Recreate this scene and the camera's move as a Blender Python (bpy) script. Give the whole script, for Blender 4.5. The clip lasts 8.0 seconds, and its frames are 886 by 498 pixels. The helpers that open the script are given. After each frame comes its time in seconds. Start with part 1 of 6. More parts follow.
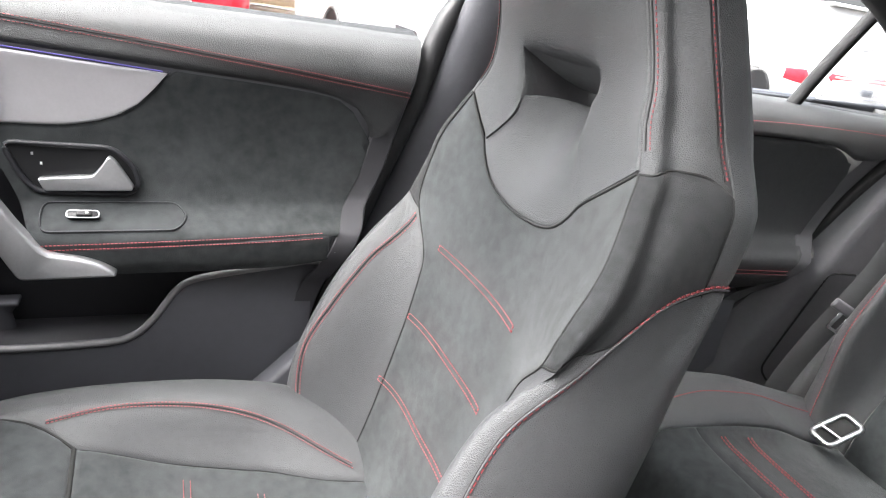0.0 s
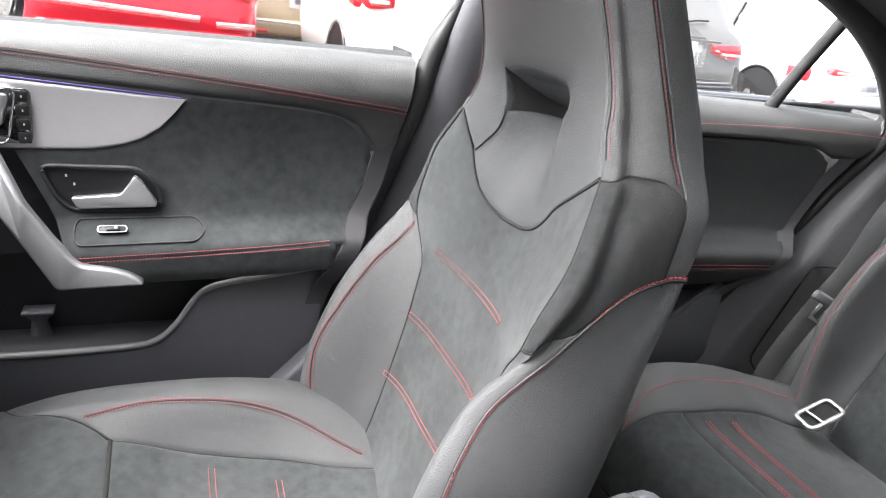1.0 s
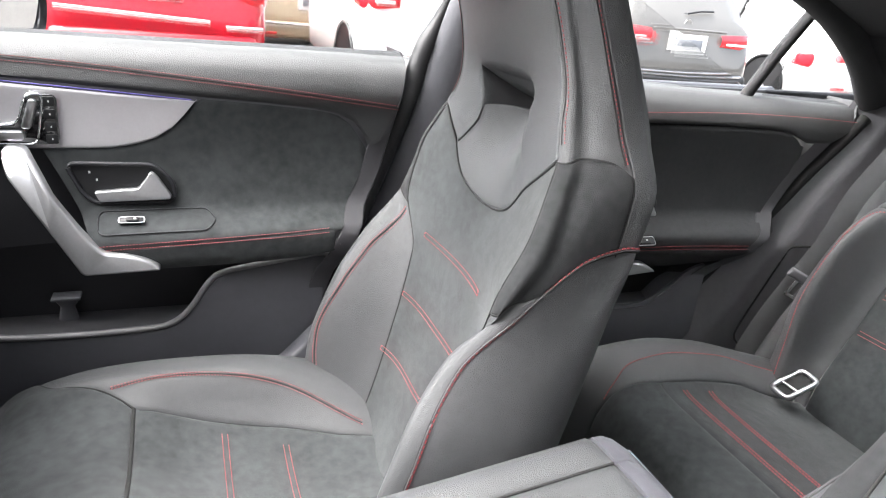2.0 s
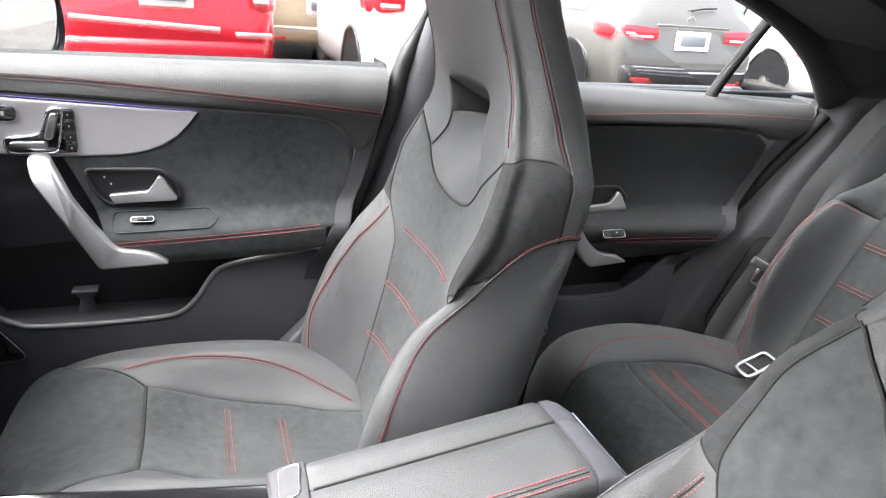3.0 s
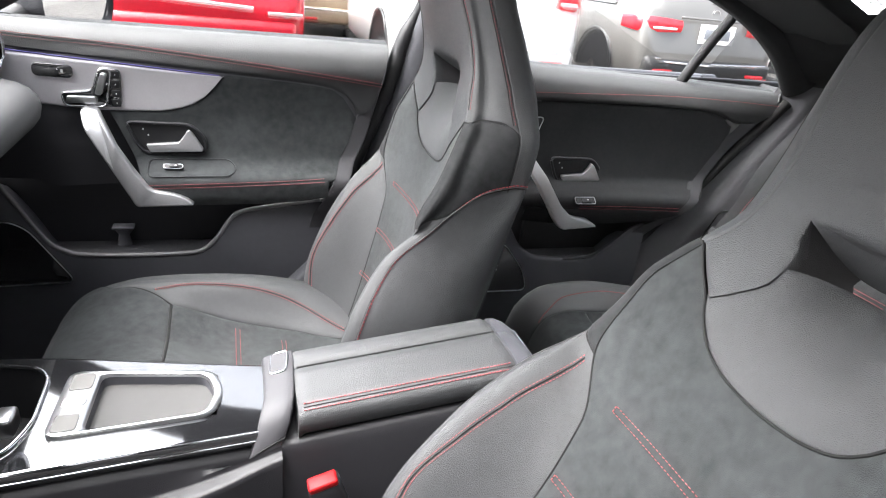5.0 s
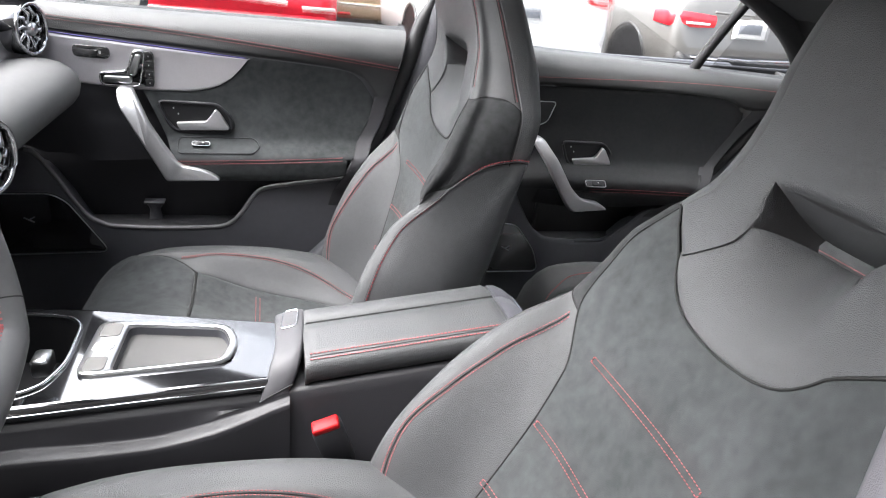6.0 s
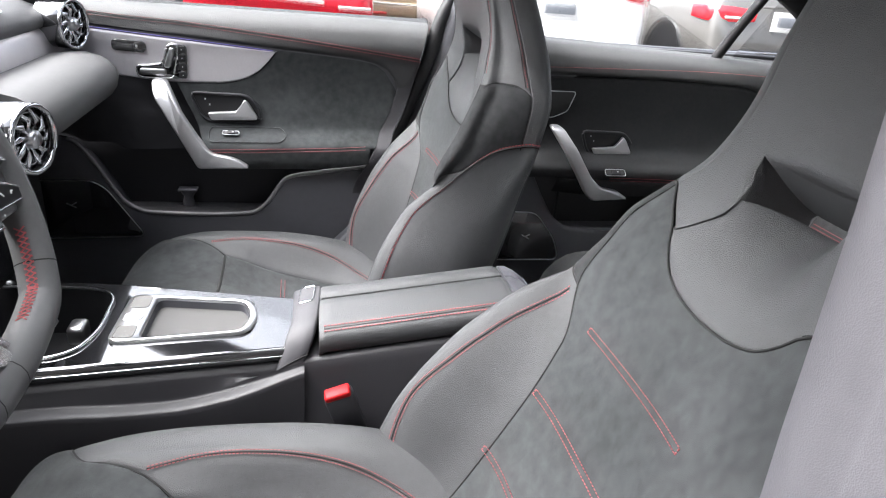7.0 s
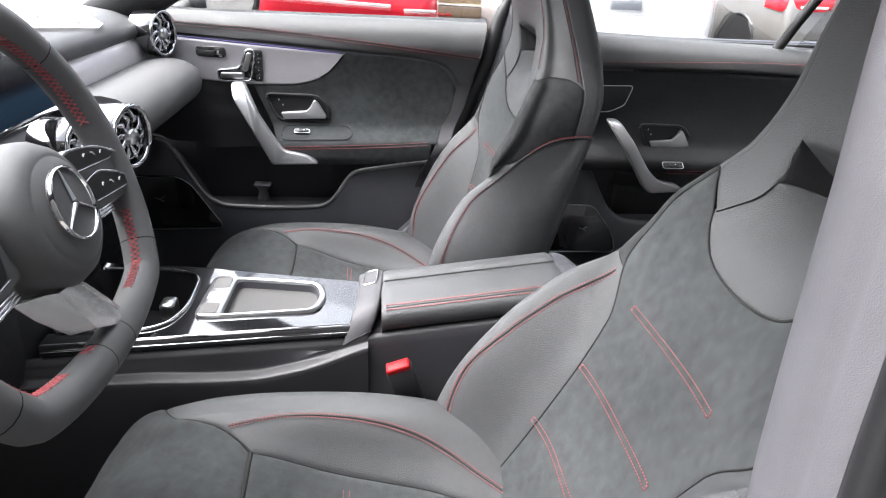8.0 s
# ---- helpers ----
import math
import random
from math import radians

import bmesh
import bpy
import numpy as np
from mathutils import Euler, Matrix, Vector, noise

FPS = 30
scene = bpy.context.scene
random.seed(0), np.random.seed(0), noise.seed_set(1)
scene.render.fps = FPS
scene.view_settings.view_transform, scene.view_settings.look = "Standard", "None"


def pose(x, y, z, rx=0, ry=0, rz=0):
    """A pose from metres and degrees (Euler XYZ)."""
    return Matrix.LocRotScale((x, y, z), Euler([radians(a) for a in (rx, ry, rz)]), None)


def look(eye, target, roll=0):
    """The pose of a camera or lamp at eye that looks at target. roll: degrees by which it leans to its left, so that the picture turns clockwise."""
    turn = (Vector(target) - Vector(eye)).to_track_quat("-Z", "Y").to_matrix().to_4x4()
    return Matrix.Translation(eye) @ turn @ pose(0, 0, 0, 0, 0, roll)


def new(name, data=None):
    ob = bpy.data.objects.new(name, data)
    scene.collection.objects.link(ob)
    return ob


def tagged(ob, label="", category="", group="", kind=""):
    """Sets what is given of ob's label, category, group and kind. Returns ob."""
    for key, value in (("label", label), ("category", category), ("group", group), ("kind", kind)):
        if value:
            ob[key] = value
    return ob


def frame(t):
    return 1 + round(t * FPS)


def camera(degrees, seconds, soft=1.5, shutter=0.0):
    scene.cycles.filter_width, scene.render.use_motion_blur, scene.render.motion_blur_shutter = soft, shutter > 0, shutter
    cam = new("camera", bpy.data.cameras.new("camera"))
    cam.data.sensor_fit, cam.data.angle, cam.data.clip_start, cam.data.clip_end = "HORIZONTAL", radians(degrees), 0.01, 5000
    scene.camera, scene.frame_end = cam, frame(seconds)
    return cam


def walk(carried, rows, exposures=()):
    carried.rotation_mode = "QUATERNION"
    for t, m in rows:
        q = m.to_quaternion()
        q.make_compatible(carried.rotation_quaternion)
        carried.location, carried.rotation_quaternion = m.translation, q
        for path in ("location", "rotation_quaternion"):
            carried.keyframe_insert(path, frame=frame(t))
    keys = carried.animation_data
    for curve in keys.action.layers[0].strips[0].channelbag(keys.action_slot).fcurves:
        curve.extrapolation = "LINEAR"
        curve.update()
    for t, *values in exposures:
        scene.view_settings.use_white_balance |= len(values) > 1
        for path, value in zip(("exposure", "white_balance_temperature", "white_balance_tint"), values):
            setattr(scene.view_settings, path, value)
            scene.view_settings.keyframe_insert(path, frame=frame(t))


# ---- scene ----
cam = camera(67.7, 8.0, 1.1)
PATH = [
    (0, (-0.317, -0.206, 1.084), (0.465, 1.484, 0.354), 9.1),
    (0.5, (-0.326, -0.241, 1.099), (0.443, 1.46, 0.38), 8.1),
    (1, (-0.329, -0.282, 1.111), (0.423, 1.427, 0.395), 7.2),
    (1.5, (-0.33, -0.325, 1.114), (0.406, 1.388, 0.391), 6.4),
    (3, (-0.309, -0.495, 1.159), (0.365, 1.24, 0.427), 4.5),
    (3.5, (-0.305, -0.553, 1.167), (0.356, 1.186, 0.432), 4.6),
    (4, (-0.306, -0.61, 1.173), (0.341, 1.13, 0.427), 5.0),
    (4.5, (-0.301, -0.66, 1.174), (0.33, 1.079, 0.412), 5.7),
    (6, (-0.271, -0.789, 1.159), (0.241, 0.976, 0.369), 6.1),
    (6.5, (-0.251, -0.814, 1.151), (0.212, 0.963, 0.357), 5.7),
    (7, (-0.241, -0.843, 1.15), (0.162, 0.945, 0.349), 5.1),
    (7.5, (-0.236, -0.876, 1.149), (0.088, 0.926, 0.345), 4.2),
    (8, (-0.237, -0.912, 1.155), (-0.028, 0.904, 0.344), 2.8),
]
walk(cam, [(t, look(eye, target, roll)) for t, eye, target, roll in PATH], [(0.0, 3.24, 6300, 9), (4.5, 3.08, 6250, 9), (8.0, 2.87, 6150, 10)])

# ---- light: bright, thinly clouded day ----
world = bpy.data.worlds.new("sky")
scene.world = world
world.use_nodes = True
wn = world.node_tree
sky = wn.nodes.new("ShaderNodeTexSky")
sky.sky_type, sky.sun_disc = "NISHITA", False
sky.sun_elevation, sky.sun_rotation = radians(58), radians(282)
sky.air_density, sky.dust_density, sky.ozone_density = 0.7, 10.0, 0.3
haze = wn.nodes.new("ShaderNodeHueSaturation")
haze.inputs["Saturation"].default_value = 0.35
wn.links.new(sky.outputs["Color"], haze.inputs["Color"])
wn.links.new(haze.outputs["Color"], wn.nodes["Background"].inputs["Color"])
wn.nodes["Background"].inputs["Strength"].default_value = 0.15
sun = new("sun", bpy.data.lights.new("sun", "SUN"))
sun.data.energy, sun.data.angle, sun.data.color = 1.3, radians(80), (1.0, 0.97, 0.93)
sun.matrix_world = look((0, 0, 20), (12.2, -2.6, 0))

# ---- materials ----
def material(name, colour, rough=0.5, metal=0.0, vary=0.0, vary_scale=8.0, grain=0.0, grain_scale=400.0, kind="noise",
             second=0.0, second_scale=40.0, coat=0.0, sheen=0.0, spec=0.5, wear=0.0):
    m = bpy.data.materials.new(name)
    m.use_nodes = True
    nt = m.node_tree
    b = nt.nodes["Principled BSDF"]
    b.inputs["Base Color"].default_value = (*colour, 1)
    b.inputs["Roughness"].default_value = rough
    b.inputs["Metallic"].default_value = metal
    b.inputs["Specular IOR Level"].default_value = spec
    if coat:
        b.inputs["Coat Weight"].default_value, b.inputs["Coat Roughness"].default_value = coat, 0.04
    if sheen:
        b.inputs["Sheen Weight"].default_value, b.inputs["Sheen Roughness"].default_value = sheen, 0.45
    tc = nt.nodes.new("ShaderNodeTexCoord")
    if vary:
        n1 = nt.nodes.new("ShaderNodeTexNoise")
        n1.inputs["Scale"].default_value, n1.inputs["Detail"].default_value = vary_scale, 6
        nt.links.new(tc.outputs["Object"], n1.inputs["Vector"])
        n2 = nt.nodes.new("ShaderNodeTexNoise")
        n2.inputs["Scale"].default_value, n2.inputs["Detail"].default_value = vary_scale * 9, 4
        nt.links.new(tc.outputs["Object"], n2.inputs["Vector"])
        add = nt.nodes.new("ShaderNodeMath")
        add.operation = "ADD"
        nt.links.new(n1.outputs["Fac"], add.inputs[0])
        nt.links.new(n2.outputs["Fac"], add.inputs[1])
        ramp = nt.nodes.new("ShaderNodeMapRange")
        ramp.inputs["From Min"].default_value, ramp.inputs["From Max"].default_value = 0.7, 1.3
        ramp.inputs["To Min"].default_value, ramp.inputs["To Max"].default_value = 1 - vary, 1 + vary
        nt.links.new(add.outputs[0], ramp.inputs["Value"])
        mul = nt.nodes.new("ShaderNodeVectorMath")
        mul.operation = "SCALE"
        mul.inputs[0].default_value = colour
        nt.links.new(ramp.outputs[0], mul.inputs["Scale"])
        nt.links.new(mul.outputs[0], b.inputs["Base Color"])
        if wear:
            rr = nt.nodes.new("ShaderNodeMapRange")
            rr.inputs["From Min"].default_value, rr.inputs["From Max"].default_value = 0.7, 1.3
            rr.inputs["To Min"].default_value, rr.inputs["To Max"].default_value = max(0.02, rough - wear), min(1, rough + wear)
            nt.links.new(add.outputs[0], rr.inputs["Value"])
            nt.links.new(rr.outputs[0], b.inputs["Roughness"])
    if grain:
        if kind == "cells":
            g = nt.nodes.new("ShaderNodeTexVoronoi")
            g.inputs["Scale"].default_value = grain_scale
            out = g.outputs["Distance"]
        else:
            g = nt.nodes.new("ShaderNodeTexNoise")
            g.inputs["Scale"].default_value, g.inputs["Detail"].default_value = grain_scale, 3
            out = g.outputs["Fac"]
        nt.links.new(tc.outputs["Object"], g.inputs["Vector"])
        bump = nt.nodes.new("ShaderNodeBump")
        bump.inputs["Strength"].default_value, bump.inputs["Distance"].default_value = grain, 0.0012
        nt.links.new(out, bump.inputs["Height"])
        if second:
            g2 = nt.nodes.new("ShaderNodeTexNoise")
            g2.inputs["Scale"].default_value, g2.inputs["Detail"].default_value = second_scale, 4
            nt.links.new(tc.outputs["Object"], g2.inputs["Vector"])
            b2 = nt.nodes.new("ShaderNodeBump")
            b2.inputs["Strength"].default_value, b2.inputs["Distance"].default_value = second, 0.004
            nt.links.new(g2.outputs["Fac"], b2.inputs["Height"])
            nt.links.new(b2.outputs["Normal"], bump.inputs["Normal"])
        nt.links.new(bump.outputs["Normal"], b.inputs["Normal"])
    return m


LEATHER = material("grained_leather", (0.045, 0.046, 0.048), 0.50, vary=0.12, vary_scale=14, grain=0.5, grain_scale=950, kind="cells", second=0.10, second_scale=22, wear=0.05, spec=0.45)
SUEDE = material("suede_microfibre", (0.037, 0.0395, 0.0405), 0.95, vary=0.30, vary_scale=7, grain=0.5, grain_scale=1100, second=0.07, second_scale=45, sheen=0.1, spec=0.12)
# darker copy of the suede, for the shade on the shoulders
SUEDE_SHADED = material("shaded_suede", (0.025, 0.0257, 0.0268), 0.95, vary=0.30, vary_scale=9, grain=0.5, grain_scale=1100, sheen=0.05, spec=0.1)
# rear door field: colour darkened to carry the shade on that side
PANEL_SHADED = material("shaded_door_panel", (0.018, 0.0185, 0.020), 0.7, vary=0.15, vary_scale=12, grain=0.5, grain_scale=900, spec=0.3)
TRIM = material("soft_touch_plastic", (0.016, 0.016, 0.019), 0.52, vary=0.10, vary_scale=12, grain=0.22, grain_scale=1100, kind="cells", wear=0.05)
TRIM_GREY = material("console_side_plastic", (0.056, 0.056, 0.064), 0.5, vary=0.08, vary_scale=10, grain=0.22, grain_scale=1100, kind="cells", wear=0.05)
TRIM_PALE = material("pale_grey_plastic", (0.085, 0.082, 0.090), 0.6, vary=0.06, vary_scale=10, grain=0.2, grain_scale=1100, kind="cells", wear=0.05)
DARK = material("black_plastic", (0.010, 0.010, 0.011), 0.45, vary=0.15, vary_scale=20, grain=0.1, grain_scale=900)
GLOSS = material("piano_black", (0.008, 0.008, 0.009), 0.06, vary=0.1, vary_scale=30, coat=1.0, spec=1.0)
GLOSS.node_tree.nodes["Principled BSDF"].inputs["Coat IOR"].default_value = 2.1
RIM_GREY = material("pale_rim_plastic", (0.16, 0.155, 0.16), 0.5, vary=0.06, vary_scale=20, grain=0.1, grain_scale=900)
ROLL = material("roll_vinyl", (0.055, 0.055, 0.056), 0.62, vary=0.08, vary_scale=12, grain=0.3, grain_scale=760, kind="cells", wear=0.05, spec=0.35)
DOOR_ROLL = material("door_roll_vinyl", (0.034, 0.035, 0.036), 0.55, vary=0.10, vary_scale=12, grain=0.45, grain_scale=850, kind="cells", second=0.08, second_scale=20, wear=0.05, spec=0.35)
WHEEL = material("wheel_leather", (0.080, 0.080, 0.082), 0.55, vary=0.08, vary_scale=14, grain=0.10, grain_scale=1100, kind="cells", wear=0.05, spec=0.35)
CONSOLE = material("console_plastic", (0.011, 0.0105, 0.0130), 0.55, vary=0.08, vary_scale=10, grain=0.2, grain_scale=1100, kind="cells", wear=0.05)
BRIDGE = material("bridge_plastic", (0.034, 0.033, 0.037), 0.62, vary=0.08, vary_scale=10, grain=0.2, grain_scale=1100, kind="cells", wear=0.05)
LINING = material("lining_leather", (0.040, 0.0385, 0.041), 0.6, vary=0.1, vary_scale=20, grain=0.3, grain_scale=760, kind="cells")
KEY_GREY = material("warm_grey_key_plastic", (0.075, 0.072, 0.068), 0.55, vary=0.05, vary_scale=40, grain=0.1, grain_scale=900)
QUARTER = material("quarter_trim_plastic", (0.072, 0.070, 0.076), 0.36, vary=0.08, vary_scale=10, grain=0.15, grain_scale=1100, kind="cells", wear=0.05)
SILVER = material("brushed_silver_trim", (0.62, 0.60, 0.62), 0.34, metal=0.55, vary=0.03, vary_scale=30, grain=0.05, grain_scale=1600)
KEYPAD = material("keypad_black", (0.007, 0.007, 0.008), 0.32, vary=0.1, vary_scale=40, spec=0.35)
SPOKE = material("pale_satin_spoke", (0.78, 0.77, 0.77), 0.24, metal=0.85, vary=0.03, vary_scale=30, grain=0.05, grain_scale=1500)
ALU = material("satin_aluminium", (0.60, 0.60, 0.61), 0.28, metal=1.0, vary=0.04, vary_scale=40, grain=0.04, grain_scale=1500)
SATIN = material("satin_silver", (0.52, 0.52, 0.53), 0.36, metal=0.8, vary=0.05, vary_scale=30, grain=0.05, grain_scale=1500)
CHROME = material("chrome", (0.80, 0.80, 0.81), 0.08, metal=1.0, vary=0.03, vary_scale=20)
RED_THREAD = material("red_thread", (0.29, 0.058, 0.064), 0.7, vary=0.2, vary_scale=300)
DARK_THREAD = material("dark_red_thread", (0.19, 0.030, 0.036), 0.75, vary=0.2, vary_scale=300)
SEAM = material("seam_gap", (0.006, 0.006, 0.006), 0.9)
RUBBER = material("rubber_mat", (0.038, 0.037, 0.036), 0.7, vary=0.06, vary_scale=30, grain=0.25, grain_scale=1500, kind="cells")
CARPET = material("black_carpet", (0.010, 0.010, 0.011), 1.0, vary=0.4, vary_scale=60, grain=0.8, grain_scale=900)
HEADLINER = material("black_headliner", (0.012, 0.012, 0.013), 0.95, vary=0.15, vary_scale=30, grain=0.3, grain_scale=1400)
WEBBING = material("belt_webbing", (0.06, 0.06, 0.062), 0.55, vary=0.1, vary_scale=80, grain=0.5, grain_scale=900)
RED_PLASTIC = material("red_release_button", (0.27, 0.003, 0.005), 0.5, vary=0.05, vary_scale=60, spec=0.2)
WHITE_INK = material("white_print", (0.55, 0.55, 0.55), 0.5)
VIOLET = material("violet_light_strip", (0.10, 0.08, 0.30), 0.3)
VIOLET.node_tree.nodes["Principled BSDF"].inputs["Emission Color"].default_value = (0.16, 0.10, 0.75, 1)
VIOLET.node_tree.nodes["Principled BSDF"].inputs["Emission Strength"].default_value = 0.018
PAINT_RED = material("red_car_paint", (0.50, 0.010, 0.024), 0.25, vary=0.04, vary_scale=3, coat=0.8)
PAINT_WHITE = material("white_car_paint", (0.62, 0.615, 0.61), 0.3, vary=0.02, vary_scale=3, coat=0.6)
PAINT_GREY = material("grey_car_paint", (0.115, 0.110, 0.104), 0.3, metal=0.2, vary=0.05, vary_scale=3, coat=0.8)
PAINT_TAN = material("tan_car_paint", (0.34, 0.27, 0.18), 0.35, vary=0.06, vary_scale=3, coat=0.5)
PAINT_BODY = material("own_body_paint", (0.05, 0.05, 0.055), 0.3, vary=0.04, vary_scale=3, coat=0.8)
LAMP_RED = material("red_lamp_lens", (0.65, 0.02, 0.03), 0.12, vary=0.2, vary_scale=14, coat=0.6)
LAMP_CLEAR = material("clear_lamp_lens", (0.6, 0.6, 0.62), 0.1, vary=0.1, vary_scale=20)
TYRE = material("tyre_rubber", (0.02, 0.02, 0.02), 0.85, vary=0.2, vary_scale=20, grain=0.4, grain_scale=200)
CAR_GLASS = material("tinted_car_glass", (0.07, 0.07, 0.068), 0.05, vary=0.1, vary_scale=2, coat=0.5)
PLATE = material("plate_white", (0.75, 0.75, 0.74), 0.4, vary=0.04, vary_scale=10)
PLATE_INK = material("plate_ink", (0.18, 0.19, 0.21), 0.5)
ASPHALT = material("asphalt", (0.090, 0.085, 0.078), 0.9, vary=0.25, vary_scale=2.2, grain=0.9, grain_scale=120)
MIRROR = material("mirror_glass", (0.82, 0.83, 0.85), 0.02, metal=1.0)
WALL = material("shade_wall_surface", (0.040, 0.039, 0.038), 0.9, vary=0.12, vary_scale=1.5, grain=0.6, grain_scale=90)
PAPER = material("white_sheet", (0.80, 0.80, 0.78), 0.6, vary=0.03, vary_scale=8)


def glass_material(name):
    m = bpy.data.materials.new(name)
    m.use_nodes = True
    b = m.node_tree.nodes["Principled BSDF"]
    b.inputs["Base Color"].default_value = (0.97, 0.98, 0.98, 1)
    b.inputs["Roughness"].default_value = 0.0
    b.inputs["IOR"].default_value = 1.01
    b.inputs["Transmission Weight"].default_value = 1.0
    return m


GLASS = glass_material("window_glass")


# ---- building helpers ----
def part(name, bm, mat, parent=None, label="", smooth=True):
    me = bpy.data.meshes.new(name)
    bm.to_mesh(me)
    bm.free()
    if smooth:
        for p in me.polygons:
            p.use_smooth = True
        me.set_sharp_from_angle(angle=radians(62))
    me.materials.append(mat)
    ob = new(name, me)
    if parent is not None:
        ob.parent = parent
    return tagged(ob, label)


def thing(name, label, category, group="", kind=""):
    return tagged(new(name), label, category, group, kind)


def hermite(xs, ys, x):
    n = len(xs)
    if x <= xs[0]:
        return ys[0]
    if x >= xs[-1]:
        return ys[-1]
    i = 0
    while x > xs[i + 1]:
        i += 1
    h = xs[i + 1] - xs[i]
    t = (x - xs[i]) / h
    d = (ys[i + 1] - ys[i]) / h
    a = (ys[i] - ys[i - 1]) / (xs[i] - xs[i - 1]) if i > 0 else d
    c = (ys[i + 2] - ys[i + 1]) / (xs[i + 2] - xs[i + 1]) if i + 2 < n else d
    m0 = 0.0 if a * d <= 0 else 2 * a * d / (a + d)
    m1 = 0.0 if c * d <= 0 else 2 * c * d / (c + d)
    return ((2 * t ** 3 - 3 * t ** 2 + 1) * ys[i] + (t ** 3 - 2 * t ** 2 + t) * h * m0
            + (-2 * t ** 3 + 3 * t ** 2) * ys[i + 1] + (t ** 3 - t ** 2) * h * m1)


def curve_of(points):
    """A smooth function of the first coordinate through (x, y) pairs."""
    xs, ys = [p[0] for p in points], [p[1] for p in points]
    return lambda x: hermite(xs, ys, x)


def mix(a, b, t):
    return a + (b - a) * t


def grid_mesh(rows, close_u=False, close_v=False, caps=False):
    bm = bmesh.new()
    vs = [[bm.verts.new(p) for p in r] for r in rows]
    nr, nc = len(vs), len(vs[0])
    for i in range(nr if close_v else nr - 1):
        for j in range(nc if close_u else nc - 1):
            q = (vs[i][j], vs[i][(j + 1) % nc], vs[(i + 1) % nr][(j + 1) % nc], vs[(i + 1) % nr][j])
            try:
                bm.faces.new(q)
            except ValueError:
                pass
    if caps:
        bm.faces.new(list(reversed(vs[0])))
        bm.faces.new(vs[-1])
    bmesh.ops.recalc_face_normals(bm, faces=bm.faces)
    return bm


def merge(bms):
    out = bmesh.new()
    for b in bms:
        me = bpy.data.meshes.new("tmp")
        b.to_mesh(me)
        b.free()
        out.from_mesh(me)
        bpy.data.meshes.remove(me)
    return out


def box(cx, cy, cz, sx, sy, sz, bevel=0.0, m=None, segs=2):
    bm = bmesh.new()
    bmesh.ops.create_cube(bm, size=1.0)
    bmesh.ops.scale(bm, vec=(sx, sy, sz), verts=bm.verts)
    if bevel:
        bmesh.ops.bevel(bm, geom=list(bm.edges), offset=bevel, segments=segs, profile=0.5, affect="EDGES")
    if m is not None:
        bmesh.ops.transform(bm, matrix=m, verts=bm.verts)
    bmesh.ops.translate(bm, vec=(cx, cy, cz), verts=bm.verts)
    return bm


def tube(points, radius, sides=8, caps=True, squash=1.0):
    """A round bar along points; radius may be a list."""
    pts = [Vector(p) for p in points]
    rows = []
    for i, p in enumerate(pts):
        d = (pts[min(i + 1, len(pts) - 1)] - pts[max(i - 1, 0)]).normalized()
        ref = Vector((0, 0, 1)) if abs(d.z) < 0.9 else Vector((1, 0, 0))
        a = d.cross(ref).normalized()
        b = a.cross(d).normalized()
        r = radius[i] if isinstance(radius, (list, tuple)) else radius
        rows.append([p + a * (r * math.cos(k * 2 * math.pi / sides)) + b * (r * squash * math.sin(k * 2 * math.pi / sides)) for k in range(sides)])
    return grid_mesh(rows, close_u=True, caps=caps)


def smooth_line(points, per=8):
    """Points of a Catmull-Rom line through points."""
    p = [Vector(q) for q in points]
    out = []
    for i in range(len(p) - 1):
        a, b, c, d = p[max(i - 1, 0)], p[i], p[i + 1], p[min(i + 2, len(p) - 1)]
        for k in range(per):
            t = k / per
            out.append(0.5 * ((2 * b) + (c - a) * t + (2 * a - 5 * b + 4 * c - d) * t * t + (-a + 3 * b - 3 * c + d) * t ** 3))
    out.append(p[-1])
    return out


EDGE = [0.0, 0.010, 0.028, 0.06]


def steps(n):
    inner = [mix(0.10, 0.90, k / (n - 1)) for k in range(n)]
    return EDGE + inner + [1 - e for e in reversed(EDGE)]


def dip(t):
    """Depth of the sewn-in edge, 1 at the seam and 0 inside."""
    t = min(t, 1 - t)
    return 1.0 if t < 0.004 else 0.42 if t < 0.018 else 0.08 if t < 0.04 else 0.0


MIRRORED = []  # surfaces whose v runs the other way


def normal_at(surf, u, v):
    e = 0.004
    n = (surf(u, v + e) - surf(u, v - e)).cross(surf(u + e, v) - surf(u - e, v)).normalized()
    return -n if surf in MIRRORED else n


def patch(surf, f, nu, nv, groove=0.004, puff=0.0, bend=None):
    """A sewn panel: f(a, b) gives the surface's (u, v) for a, b in 0..1."""
    rows = []
    for b in steps(nv):
        row = []
        for a in steps(nu):
            u, v = f(a, b)
            p = surf(u, v)
            k = puff * math.sin(math.pi * a) ** 0.7 * math.sin(math.pi * b) ** 0.7 - groove * max(dip(a), dip(b))
            if bend is not None:
                k += bend(a, b)
            row.append(p + normal_at(surf, u, v) * k if k else p)
        rows.append(row)
    return grid_mesh(rows)


